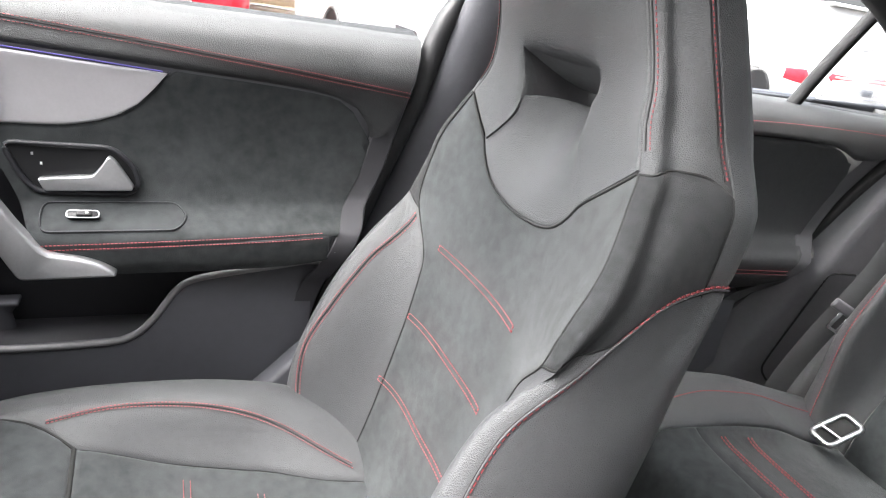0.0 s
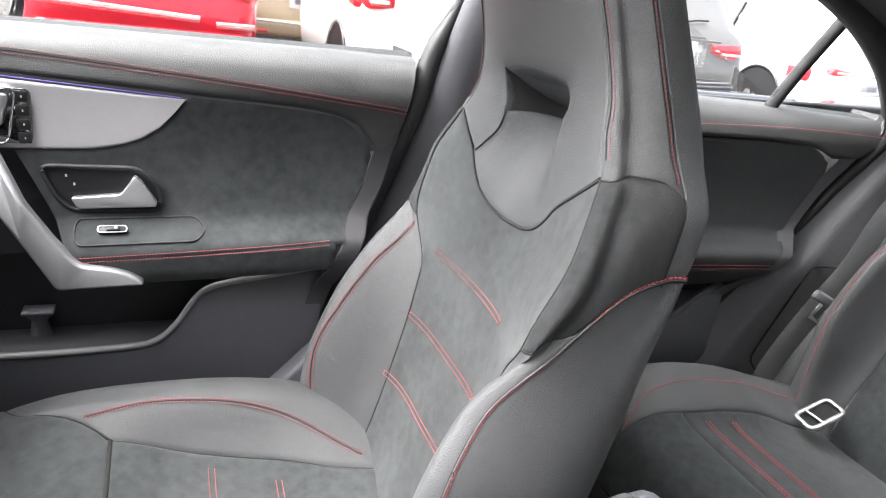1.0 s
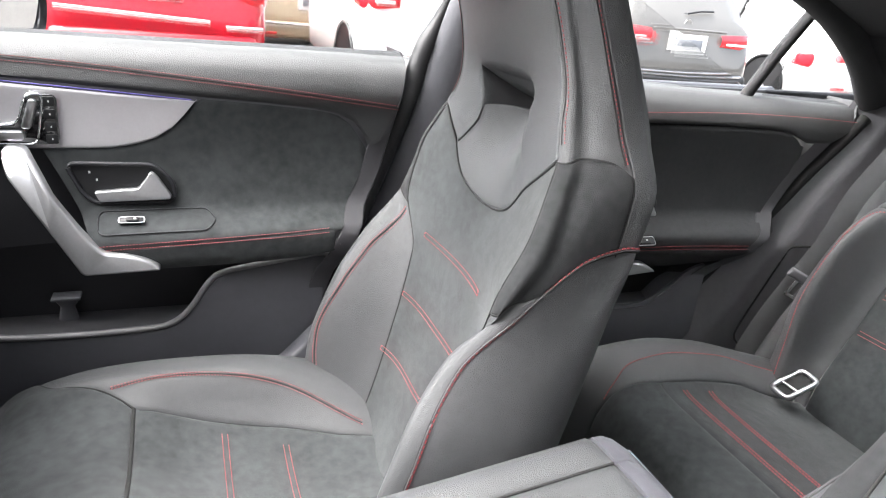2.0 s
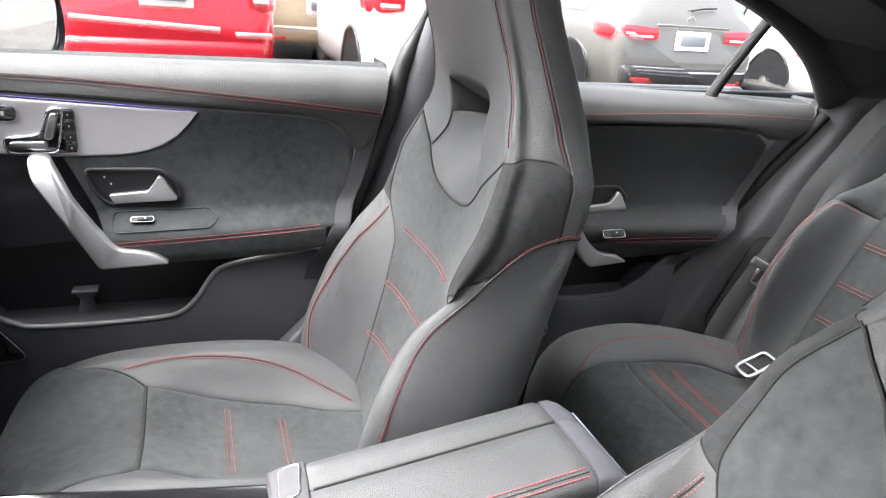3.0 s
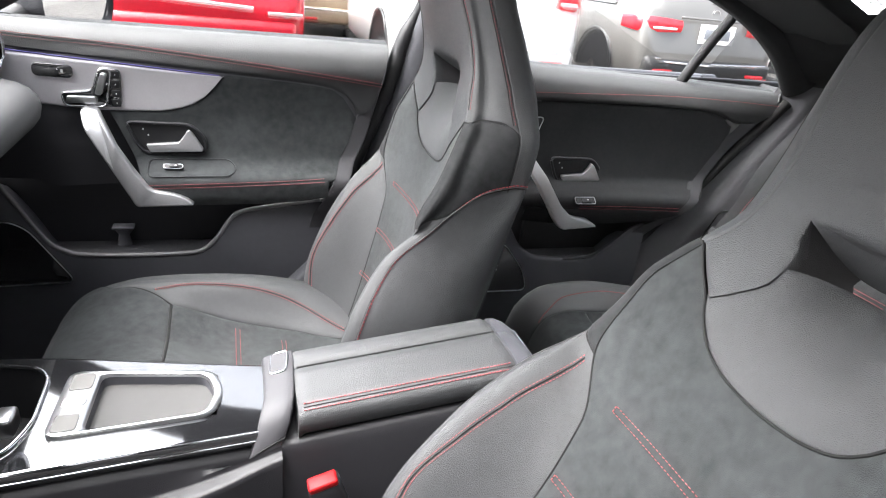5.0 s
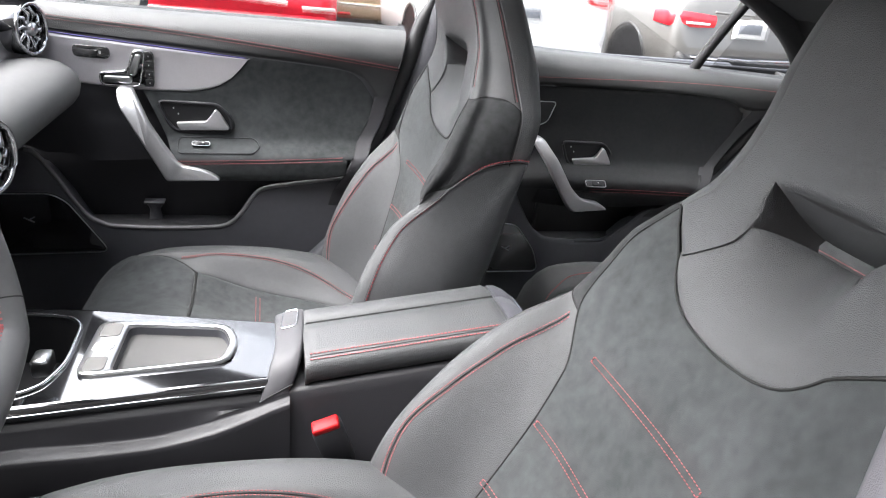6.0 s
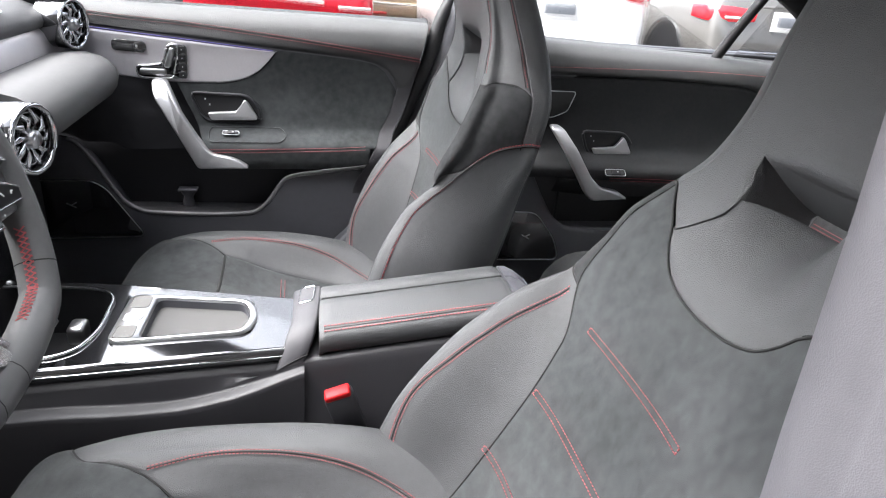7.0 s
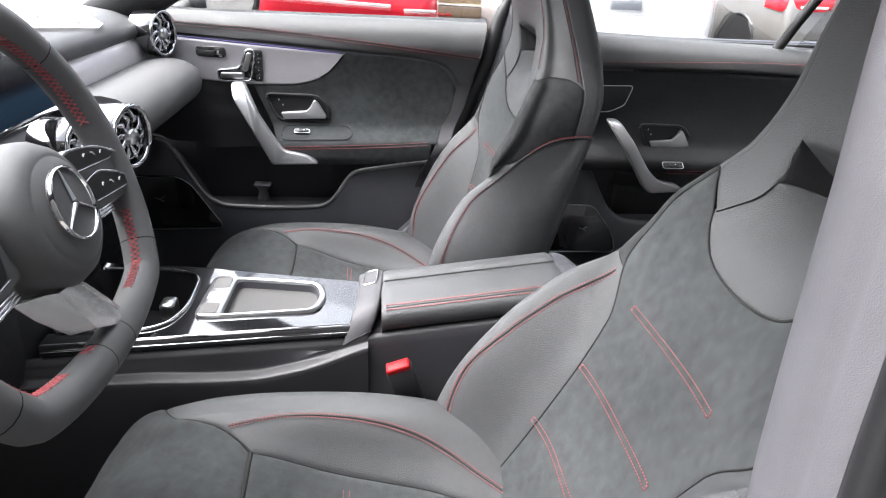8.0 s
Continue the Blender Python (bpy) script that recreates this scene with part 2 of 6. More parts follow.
def stitches(points, normals, length=0.0030, gap=0.0015, wide=0.0009, lift=0.0004):
    """Single threads along a line on a surface."""
    bm = bmesh.new()
    pts = [Vector(p) for p in points]
    run = [0.0]
    for a, b in zip(pts, pts[1:]):
        run.append(run[-1] + (b - a).length)
    pos, i = 0.0, 0
    while pos + length < run[-1]:
        ends = []
        for q in (pos, pos + length):
            while i < len(run) - 2 and run[i + 1] < q:
                i += 1
            t = (q - run[i]) / max(run[i + 1] - run[i], 1e-9)
            ends.append((pts[i].lerp(pts[i + 1], t), Vector(normals[i]).lerp(Vector(normals[i + 1]), t)))
        (p, n), (q, _) = ends
        n.normalize()
        side = (q - p).cross(n).normalized() * (wide / 2)
        base = [p - side, p + side, q + side, q - side]
        lo = [bm.verts.new(v - n * 0.0004) for v in base]
        mid = (p + q) / 2
        hi = [bm.verts.new(v.lerp(mid, 0.2) + n * (lift + wide * 0.5)) for v in base]
        bm.faces.new(hi)
        for k in range(4):
            bm.faces.new((lo[k], lo[(k + 1) % 4], hi[(k + 1) % 4], hi[k]))
        pos += length + gap
    bmesh.ops.recalc_face_normals(bm, faces=bm.faces)
    return bm


def surf_line(surf, uv, per=10, lift=0.0, shift=(0, 0)):
    """Points and normals along a smooth line of (u, v) pairs on a surface."""
    line = smooth_line([(u + shift[0], v + shift[1], 0) for u, v in uv], per)
    ns = [normal_at(surf, q.x, q.y) for q in line]
    return [surf(q.x, q.y) + n * lift for q, n in zip(line, ns)], ns


# ---- front seats ----
# Backrest sections: s up the back, then (half-width, forward) of centre, inner seam, crest, outer side, rear edge, rear centre
BACK = [
    (-0.08, (0, 0.010), (0.120, 0.020), (0.190, 0.075), (0.228, 0.030), (0.190, -0.090), (0, -0.11)),
    (0.00, (0, -0.004), (0.122, 0.004), (0.206, 0.088), (0.256, 0.000), (0.205, -0.095), (0, -0.12)),
    (0.10, (0, -0.012), (0.122, 0.000), (0.214, 0.098), (0.270, 0.002), (0.215, -0.100), (0, -0.13)),
    (0.20, (0, -0.014), (0.124, 0.000), (0.212, 0.088), (0.266, -0.012), (0.215, -0.102), (0, -0.13)),
    (0.30, (0, -0.014), (0.138, 0.000), (0.208, 0.056), (0.254, -0.034), (0.212, -0.104), (0, -0.13)),
    (0.38, (0, -0.014), (0.184, 0.001), (0.212, -0.010), (0.236, -0.050), (0.206, -0.106), (0, -0.125)),
    (0.45, (0, -0.012), (0.187, -0.006), (0.203, -0.042), (0.224, -0.076), (0.198, -0.110), (0, -0.118)),
    (0.52, (0, -0.006), (0.168, -0.006), (0.192, -0.038), (0.222, -0.070), (0.195, -0.108), (0, -0.112)),
    (0.58, (0, 0.004), (0.136, 0.006), (0.164, -0.016), (0.196, -0.046), (0.172, -0.094), (0, -0.10)),
    (0.65, (0, 0.044), (0.130, 0.038), (0.156, 0.020), (0.182, -0.004), (0.160, -0.054), (0, -0.065)),
    (0.72, (0, 0.085), (0.128, 0.078), (0.150, 0.060), (0.170, 0.038), (0.150, -0.008), (0, -0.018)),
    (0.80, (0, 0.105), (0.118, 0.100), (0.136, 0.086), (0.150, 0.064), (0.132, 0.022), (0, 0.012)),
    (0.86, (0, 0.085), (0.096, 0.080), (0.106, 0.072), (0.114, 0.058), (0.098, 0.035), (0, 0.03)),
]
BACK_S = [r[0] for r in BACK]
# Cushion sections: x, then (half-width, height) of centre, seam, crest, outer side, foot
CUSH = [
    (-0.635, (0, 0.430), (0.105, 0.425), (0.175, 0.415), (0.225, 0.400), (0.205, 0.300)),
    (-0.620, (0, 0.480), (0.105, 0.476), (0.178, 0.468), (0.230, 0.440), (0.215, 0.290)),
    (-0.590, (0, 0.512), (0.105, 0.510), (0.180, 0.506), (0.238, 0.470), (0.220, 0.280)),
    (-0.530, (0, 0.530), (0.100, 0.536), (0.152, 0.546), (0.220, 0.502), (0.215, 0.270)),
    (-0.460, (0, 0.536), (0.100, 0.546), (0.156, 0.560), (0.226, 0.510), (0.220, 0.260)),
    (-0.410, (0, 0.522), (0.100, 0.538), (0.160, 0.558), (0.230, 0.512), (0.222, 0.260)),
    (-0.300, (0, 0.474), (0.104, 0.494), (0.168, 0.548), (0.234, 0.508), (0.224, 0.260)),
    (-0.200, (0, 0.452), (0.100, 0.470), (0.172, 0.532), (0.236, 0.496), (0.224, 0.260)),
    (-0.120, (0, 0.440), (0.080, 0.458), (0.170, 0.510), (0.234, 0.478), (0.222, 0.260)),
    (-0.040, (0, 0.435), (0.068, 0.450), (0.166, 0.484), (0.230, 0.452), (0.218, 0.260)),
]
CUSH_X = [r[0] for r in CUSH]


def section(table, keys, v, u):
    """Smooth section point at |u| on nodes 0, 1, 2 ... for the key v."""
    n = len(table[0]) - 1
    a = min(abs(u), n - 1.0)
    ctrl = [(hermite(keys, [r[k][0] for r in table], v), hermite(keys, [r[k][1] for r in table], v)) for k in range(1, n + 1)]
    i = min(int(a), n - 2)
    t = a - i

    def at(k):
        if k < 0:
            return (-ctrl[-k][0], ctrl[-k][1])
        return ctrl[min(k, n - 1)]
    p0, p1, p2, p3 = at(i - 1), at(i), at(i + 1), at(i + 2)
    out = []
    for c in (0, 1):
        m0, m1 = (p2[c] - p0[c]) / 2, (p3[c] - p1[c]) / 2
        out.append((2 * t ** 3 - 3 * t ** 2 + 1) * p1[c] + (t ** 3 - 2 * t ** 2 + t) * m0 + (-2 * t ** 3 + 3 * t ** 2) * p2[c] + (t ** 3 - t ** 2) * m1)
    return (out[0] if u >= 0 else -out[0]), out[1]


# Fuller shoulders: what the console side and the other side add to the seam, crest and outer nodes, by height
SWELL_S = [0.02, 0.10, 0.20, 0.30, 0.38, 0.45, 0.52, 0.58, 0.65, 0.72]
SWELL = {
    (-1, 1): [(0, 0), (0, 0), (0, 0), (0.010, 0.010), (0.040, 0.055), (0.033, 0.046), (0.025, 0.028), (0.024, 0.012), (0.008, 0), (0, 0)],
    (-1, 2): [(0, 0), (0.010, 0.010), (0.023, 0.022), (0.018, 0.030), (0.026, 0.046), (0.030, 0.048), (0.015, 0.030), (0.012, 0.008), (0, 0), (0, 0)],
    (-1, 3): [(0, 0), (0, 0), (0.006, 0.010), (0.006, 0.020), (0.006, 0.010), (0, 0), (0, 0), (0, 0), (0, 0), (0, 0)],
    (1, 1): [(0, 0), (0, 0), (0, 0), (0, 0), (0.010, 0.014), (0.014, 0.020), (0.010, 0.012), (0.004, 0.004), (0, 0), (0, 0)],
    (1, 2): [(0, 0), (0, 0), (0, 0), (0, 0.004), (0.012, 0.022), (0.016, 0.030), (0.010, 0.018), (0.004, 0.004), (0, 0), (0, 0)],
    (1, 3): [(0, 0)] * 10,
}


def back_section(s, u, full=1.0):
    """The backrest's section with its fuller shoulders; full scales those of the outer side."""
    w, n = section(BACK, BACK_S, s, u)
    a, sg = abs(u), -1 if u < 0 else 1
    for k in (1, 2, 3):
        share = max(0.0, 1 - abs(a - k))
        share = share ** 2.6 if k == 1 and a < 1 else share * share * (3 - 2 * share)
        if share:
            rows = SWELL[(sg, k)]
            share *= full if sg > 0 else 1.0
            w += sg * share * hermite(SWELL_S, [r[0] for r in rows], s)
            n += share * hermite(SWELL_S, [r[1] for r in rows], s)
    return w, n


def front_seat(label, at, lean, hinge, nod, pad_shift=(0, 0, 0), full=1.0):
    seat = thing("front_seat", label, "car seat", "front seats")
    up = Vector((math.sin(radians(lean)), 0, math.cos(radians(lean))))
    fore = Vector((-math.cos(radians(lean)), 0, math.sin(radians(lean))))
    org = Vector((hinge[0], at[1], hinge[1]))

    tip = curve_of([(0.48, 0.0), (0.56, 0.014), (0.65, 0.044), (0.72, 0.064), (0.86, 0.084)])

    def back(u, s):
        w, n = back_section(s, u, full)
        return org + up * s + fore * (n + nod * tip(s)) + Vector((0, w, 0))

    def u_of(w, s):
        """The section coordinate at which the front face is w from the middle."""
        lo, hi = 0.0, 2.0
        for _ in range(14):
            mid = (lo + hi) / 2
            if abs(back_section(s, math.copysign(mid, w), full)[0]) < abs(w):
                lo = mid
            else:
                hi = mid
        return math.copysign(lo, w)

    def flat(w, s, n=None):
        """A point of the front face at (w, s), or at the depth n."""
        if n is None:
            return back(u_of(w, s), s)
        return org + up * s + fore * (n + nod * tip(s)) + Vector((0, w, 0))

    # sewn borders
    edge_line = curve_of([(-0.164, 0.532), (-0.140, 0.507), (-0.114, 0.480), (-0.098, 0.459), (-0.075, 0.443), (-0.040, 0.434), (0, 0.431), (0.040, 0.435), (0.075, 0.447), (0.098, 0.466), (0.114, 0.486), (0.140, 0.509), (0.164, 0.532)])
    bol_top = curve_of([(1, 0.362), (1.6, 0.380), (2.15, 0.398), (2.35, 0.432), (2.6, 0.450), (3, 0.461), (3.5, 0.465), (4, 0.462)])
    reach = {-1: 0.190, 1: 0.164 + 0.010 * full}  # half-width of the headrest's foot on either side

    def edge_top(w):
        a = abs(w)
        if a > 0.114:
            a = 0.114 + (a - 0.114) * 0.050 / (reach[-1 if w < 0 else 1] - 0.114)
        return edge_line(math.copysign(a, w))

    # middle panel, wide at the shoulders
    def f_mid(a, b):
        k = mix(-1, 1, a)
        foot = reach[-1 if k < 0 else 1]
        s = mix(-0.08, edge_top(foot * k), b)
        wb = abs(back_section(s, math.copysign(1.0, k), full)[0])
        w = k * mix(wb, min(wb, foot), b ** 3)
        return (math.copysign(1.0, k) if abs(k) > 0.999 else u_of(w, s)), s
    part("centre_panel", patch(back, f_mid, 28, 30, 0.002, 0.002), SUEDE, seat, "charcoal suede centre panel")

    # hollow neck insert running back into the opening
    half_hole = curve_of([(0.483, 0.114), (0.510, 0.086), (0.533, 0.068), (0.565, 0.066), (0.585, 0.076), (0.600, 0.076)])
    rows = []
    for b in steps(12):
        row = []
        for a in steps(12):
            k = mix(-1, 1, a)
            se = mix(edge_top(math.copysign(0.114, k)), 0.549, b)
            w = k * half_hole(se) + math.copysign(0.008 * abs(k) ** 10, k)
            s = mix(edge_top(k * 0.114), 0.566 - 0.017 * abs(k) ** 3, b)
            base = back_section(s, u_of(w, s), full)[1]
            n = base - 0.060 * (b ** 1.7) * (1 - k * k) ** 1.4 - 0.003 * abs(k) ** 10 - 0.003 * dip(b)
            row.append(flat(w, s, n))
        rows.append(row)
    part("neck_insert", grid_mesh(rows), LEATHER, seat, "smooth grey leather insert below the opening")

    # headrest front: one leather skin round the opening
    across = [0.0, 0.03, 0.08, 0.16, 0.28, 0.42, 0.58, 0.74, 0.88, 0.94, 0.972, 0.99, 1.0]
    middle = [mix(-1, 1, k / 14) for k in range(15)]

    def skin(w, s, sink=0.0):
        wo = abs(back_section(s, math.copysign(1.0, w), full)[0])
        p = back(math.copysign(1.0, w), s) if abs(w) > wo - 1e-6 else flat(w, s)
        return p - fore * sink

    def cap_row(s):
        wo, wn, wi = back_section(s, 1.0, full)[0], -back_section(s, -1.0)[0], 0.076 * min(1.0, section(BACK, BACK_S, s, 1)[0] / 0.134)
        row = [skin(-mix(wi, wn, a), s, 0.004 * dip(a) * (a > 0.5)) for a in reversed(across)]
        row += [skin(wi * k, s, 0.010 * max(0.0, 1 - (s - 0.600) / 0.010) ** 2 * (1 - abs(k) ** 4)) for k in middle[1:-1]]
        return row + [skin(mix(wi, wo, a), s, 0.004 * dip(a) * (a > 0.5)) for a in across]
    cap = grid_mesh([cap_row(s) for s in [0.600, 0.602, 0.605, 0.610, 0.618] + [mix(0.63, 0.862, k / 18) for k in range(19)]])
    sides = []
    for sg in (-1, 1):
        rows = []
        for b in [0.0, 0.02, 0.06] + [mix(0.12, 1, k / 10) for k in range(11)]:
            si, so = mix(edge_top(sg * 0.114), 0.600, b), mix(edge_top(sg * reach[sg]), 0.600, b)
            row = []
            for a in across:
                bow = edge_top(sg * mix(0.114, reach[sg], a)) - mix(edge_top(sg * 0.114), edge_top(sg * reach[sg]), a)
                s_ = mix(si, so, a) + bow * (1 - b)
                w = sg * mix(half_hole(si), abs(back_section(so, sg * 1.0, full)[0]), a)
                sink = 0.004 * max(dip(a) * (a > 0.5), dip(b) * (b < 0.5)) + 0.004 * max(0.0, 1 - a / 0.12) ** 2 * min(1.0, max(0.0, (s_ - 0.53) / 0.03)) * min(1.0, (1 - b) * 8)
                row.append(skin(w, s_, sink))
            tuck = skin(sg * (half_hole(si) + 0.001), si, 0.016 * min(1.0, (1 - b) * 6) + 0.004)
            rows.append([tuck] + row)
        sides.append(grid_mesh(rows))
    lip = [[skin(0.076 * k, 0.600, 0.010 * (1 - abs(k) ** 4)) - fore * (n_in * (1 - abs(k) ** 6)) + up * (ds * (1 - abs(k) ** 6)) for k in middle] for n_in, ds in ((0.060, -0.020), (0.042, -0.016), (0.022, -0.010), (0.008, -0.004), (0.0, 0.0))]
    head = merge([cap, grid_mesh(lip)] + sides)
    bmesh.ops.remove_doubles(head, verts=head.verts, dist=0.0004)
    bmesh.ops.recalc_face_normals(head, faces=head.faces)
    part("headrest_front", head, LEATHER, seat)

    # lining of the opening, right through to the back
    ring_f, ring_b = [], []
    for w, s in [(sg * half_hole(s), s) for sg, ss in ((-1, (0.535, 0.550, 0.566, 0.583, 0.600)), (1, (0.600, 0.583, 0.566, 0.550, 0.535))) for s in ss]:
        base = back_section(s, u_of(w, s), full)[1]
        ring_f.append(flat(w * 1.03, s, base - 0.008))
        ring_b.append(flat(w * 0.85, 0.567 + (s - 0.567) * 0.55, -0.086))
    ring_m = [a.lerp(b, 0.5) - up * 0.003 for a, b in zip(ring_f, ring_b)]
    part("opening_lining", grid_mesh([ring_f, ring_m, ring_b]), LINING, seat, "dark leather lining of the headrest opening")

    def sew(a):
        return 0.530 + 0.018 * a + 0.004 * math.sin(math.pi * a) - 0.010 * (max(0.0, a - 0.82) / 0.18) ** 2

    for sg in (-1, 1):
        # side bolster
        def f_bol(a, b, sg=sg):
            u = mix(1, 4, a)
            return sg * u, mix(-0.08, bol_top(u), b)
        part("side_bolster", patch(back, f_bol, 26, 24, 0.0022), LEATHER, seat)

        # suede shoulder, with its shade put into a darker colour
        def f_sho(a, b, sg=sg):
            u = mix(1, 2.9, a)
            return sg * u, mix(bol_top(u), sew(a), b)
        part("shoulder_panel", patch(back, f_sho, 12, 12, 0.002, 0.001), SUEDE_SHADED, seat, "charcoal suede shoulder panel, coloured darker for its shade")

        # headrest side and rear strip
        def f_hs(a, b, sg=sg):
            return sg * mix(1, 2.9, a), mix(sew(a), 0.862, b)
        part("headrest_side", patch(back, f_hs, 10, 22, 0.002), LEATHER, seat)

        def f_rs(a, b, sg=sg):
            u = mix(2.9, 4, a)
            return sg * u, mix(bol_top(u), 0.862, b)
        part("rear_strip", patch(back, f_rs, 6, 24, 0.002), LEATHER, seat)

        # piped seam from the rear edge over the shoulder and down behind the crest
        run = [(4, 0.462), (3.5, 0.465), (3, 0.461), (2.6, 0.450), (2.35, 0.432), (2.21, 0.400), (2.19, 0.35), (2.22, 0.28), (2.27, 0.20), (2.27, 0.12), (2.20, 0.05), (2.10, -0.02)]
        pts, ns = surf_line(back, [(sg * u, s) for u, s in run], 12, 0.0006)
        part("piping", tube(pts, 0.0011, 8), LINING, seat, "dark leather piping")
        for k in (-1, 1):
            pts, ns = surf_line(back, [(sg * (u + k * 0.013 * min(1, max(0, (0.44 - s) / 0.08))), s + k * 0.0024 * min(1, max(0, (s - 0.33) / 0.06))) for u, s in run], 14)
            if k > 0:
                part("stitching", stitches(pts, ns, 0.0042, 0.0018, 0.0017), DARK_THREAD, seat, "dark red stitching")
            else:
                part("seam", tube(pts, 0.0007, 5), SEAM, seat)
        # twin-stitched seam on the inner face of one bolster
        if sg > 0:
            bold = [(u_of(w_, s_), s_) for w_, s_ in ((0.186, 0.352), (0.184, 0.325), (0.184, 0.290), (0.188, 0.245), (0.194, 0.195), (0.202, 0.130), (0.198, 0.080), (0.188, 0.030), (0.182, -0.01))]
            for k in (-1, 1):
                pts, ns = surf_line(back, [(sg * (u + k * 0.030 * min(1, max(0.1, (0.36 - s) / 0.04))), s + k * 0.0026 * min(1, max(0, (s - 0.29) / 0.05))) for u, s in bold], 14)
                part("stitching", stitches(pts, ns), RED_THREAD, seat, "red contrast stitching")
            pts, ns = surf_line(back, [(sg * u, s) for u, s in bold], 10, 0.0002)
            part("seam", tube(pts, 0.0008, 5), SEAM, seat)
        for us in (1.14, 2.80) if sg < 0 or full == 1 else (2.80,):
            pts, ns = surf_line(back, [(sg * us, s) for s in (0.55, 0.60, 0.66, 0.72, 0.78, 0.84)], 12)
            part("stitching", stitches(pts, ns), DARK_THREAD, seat, "dark red stitching")
            pts, ns = surf_line(back, [(sg * (us - 0.07), s) for s in (0.548, 0.60, 0.66, 0.72, 0.78, 0.84)], 8, 0.0002)
            part("seam", tube(pts, 0.0008, 5), SEAM, seat)
        # tight dark seams between the panels
        lines = [[(1.0, s) for s in (-0.06, 0.02, 0.10, 0.18, 0.26, 0.32, bol_top(1))],
                 [(1.0, s) for s in (bol_top(1), 0.40, 0.44, 0.48, 0.515, sew(0))],
                 [(u, bol_top(u)) for u in (1, 1.2, 1.4, 1.6, 1.8, 2.0, 2.18)],
                 [(mix(1, 2.9, a), sew(a)) for a in (0, 0.2, 0.4, 0.6, 0.8, 1.0)],
                 [(2.9, s) for s in (sew(1), 0.51, 0.48, 0.452)]]
        for line in lines:
            pts, ns = surf_line(back, [(sg * u, s) for u, s in line], 6, -0.0016)
            part("seam", tube(pts, 0.0012, 6), SEAM, seat)
    for line in ([mix(-0.186, -0.112, k / 8) for k in range(9)], [mix(-0.112, 0.112, k / 24) for k in range(25)], [mix(0.112, 0.170, k / 8) for k in range(9)]):
        part("seam", tube([flat(w, edge_top(w)) - fore * 0.0012 for w in line], 0.0015, 6), SEAM, seat)

    # quilted red bars of the centre panel
    for k, s in enumerate((0.337, 0.234, 0.132)):
        for ds in (-0.0036, 0.0036):
            w0, w1 = 0.112 + 0.006 * k, -0.096 + 0.006 * k
            line = [flat(mix(w0, w1, t / 24), s + ds) for t in range(25)]
            ns = [fore] * 25
            part("stitching", stitches([p + fore * 0.0036 for p in line], ns, 0.0028, 0.0022, 0.0007), RED_THREAD, seat, "red contrast stitching")
        for w in (0.113 + 0.006 * k, -0.097 + 0.006 * k):
            part("stitching", stitches([flat(w, s + d / 1000) + fore * 0.0036 for d in range(-4, 5, 2)], [fore] * 5), RED_THREAD, seat, "red contrast stitching")

    # back shell
    rows = []
    for k in range(30):
        s = mix(-0.08, 0.862, k / 29)
        rows.append([back(u, s) for u in (4, 4.2, 4.5, 4.8, 5)] + [back(-u, s) for u in (4.8, 4.5, 4.2, 4)])
    shell = grid_mesh(rows)
    gone = [f for f in shell.faces if abs((f.calc_center_median() - org).dot(up) - 0.572) < 0.022 and abs(f.calc_center_median().y - at[1]) < 0.075]
    bmesh.ops.delete(shell, geom=gone, context="FACES")
    part("back_shell", shell, LEATHER, seat)
    for sg in (-1, 1):
        part("back_edge_trim", tube(surf_line(back, [(sg * 4, s) for s in (-0.06, 0.1, 0.25, 0.4, 0.46)], 8)[0], 0.0025, 6), TRIM_GREY, seat)
        part("hinge_cover", box(hinge[0] - 0.01, at[1] + sg * 0.235, hinge[1] - 0.06, 0.14, 0.03, 0.16, 0.012), TRIM_GREY, seat)

    # cushion
    off = Vector(at) + Vector(pad_shift)

    def pad(u, x):
        w, z = section(CUSH, CUSH_X, x, u)
        return Vector((x, w, z)) + off

    def pad_up(u, x):
        return pad(u, -x)
    MIRRORED.append(pad_up)
    front = curve_of([(1.0, 0.411), (1.35, 0.445), (2, 0.512), (2.6, 0.545), (3.2, 0.560), (4, 0.570)])

    def f_c(a, b):
        return mix(-1, 1, a), mix(0.05, 0.412, b)
    part("cushion_panel", patch(pad_up, f_c, 18, 16, 0.006, 0.002), SUEDE, seat, "charcoal suede cushion panel")

    def f_t(a, b):
        u = mix(-3.2, 3.2, a)
        return u, mix(front(max(1.0, abs(u))), 0.634, b)
    part("thigh_support", patch(pad_up, f_t, 30, 14, 0.006), SUEDE, seat, "charcoal suede thigh support")
    for sg in (-1, 1):
        def f_b(a, b, sg=sg):
            u = mix(1, 4, a)
            return sg * u, mix(0.05, front(u), b)
        part("cushion_bolster", patch(pad_up, f_b, 30, 24, 0.004), LEATHER, seat)
        crest = [(1.20, 0.08), (1.50, 0.15), (1.73, 0.23), (1.82, 0.31), (1.75, 0.38), (1.46, 0.443)][:6 if sg > 0 or full < 1 else 3]
        for us in (-0.034, 0.034):
            pts, ns = surf_line(pad_up, [(sg * (q + us), v) for q, v in crest], 12, 0.0016)
            part("stitching", stitches(pts, ns), RED_THREAD, seat, "red contrast stitching")
        pts, ns = surf_line(pad_up, [(sg * q, v) for q, v in crest], 8, 0.0002)
        part("seam", tube(pts, 0.0008, 5), SEAM, seat)
        pts, ns = surf_line(pad_up, [(sg * u, front(u)) for u in (1.0, 1.35, 1.7, 2, 2.3, 2.6, 3.0)], 6, -0.003)
        part("seam", tube(pts, 0.0018, 5), SEAM, seat)

        def f_s(a, b, sg=sg):
            return sg * mix(3.2, 4, a), mix(0.56, 0.634, b)
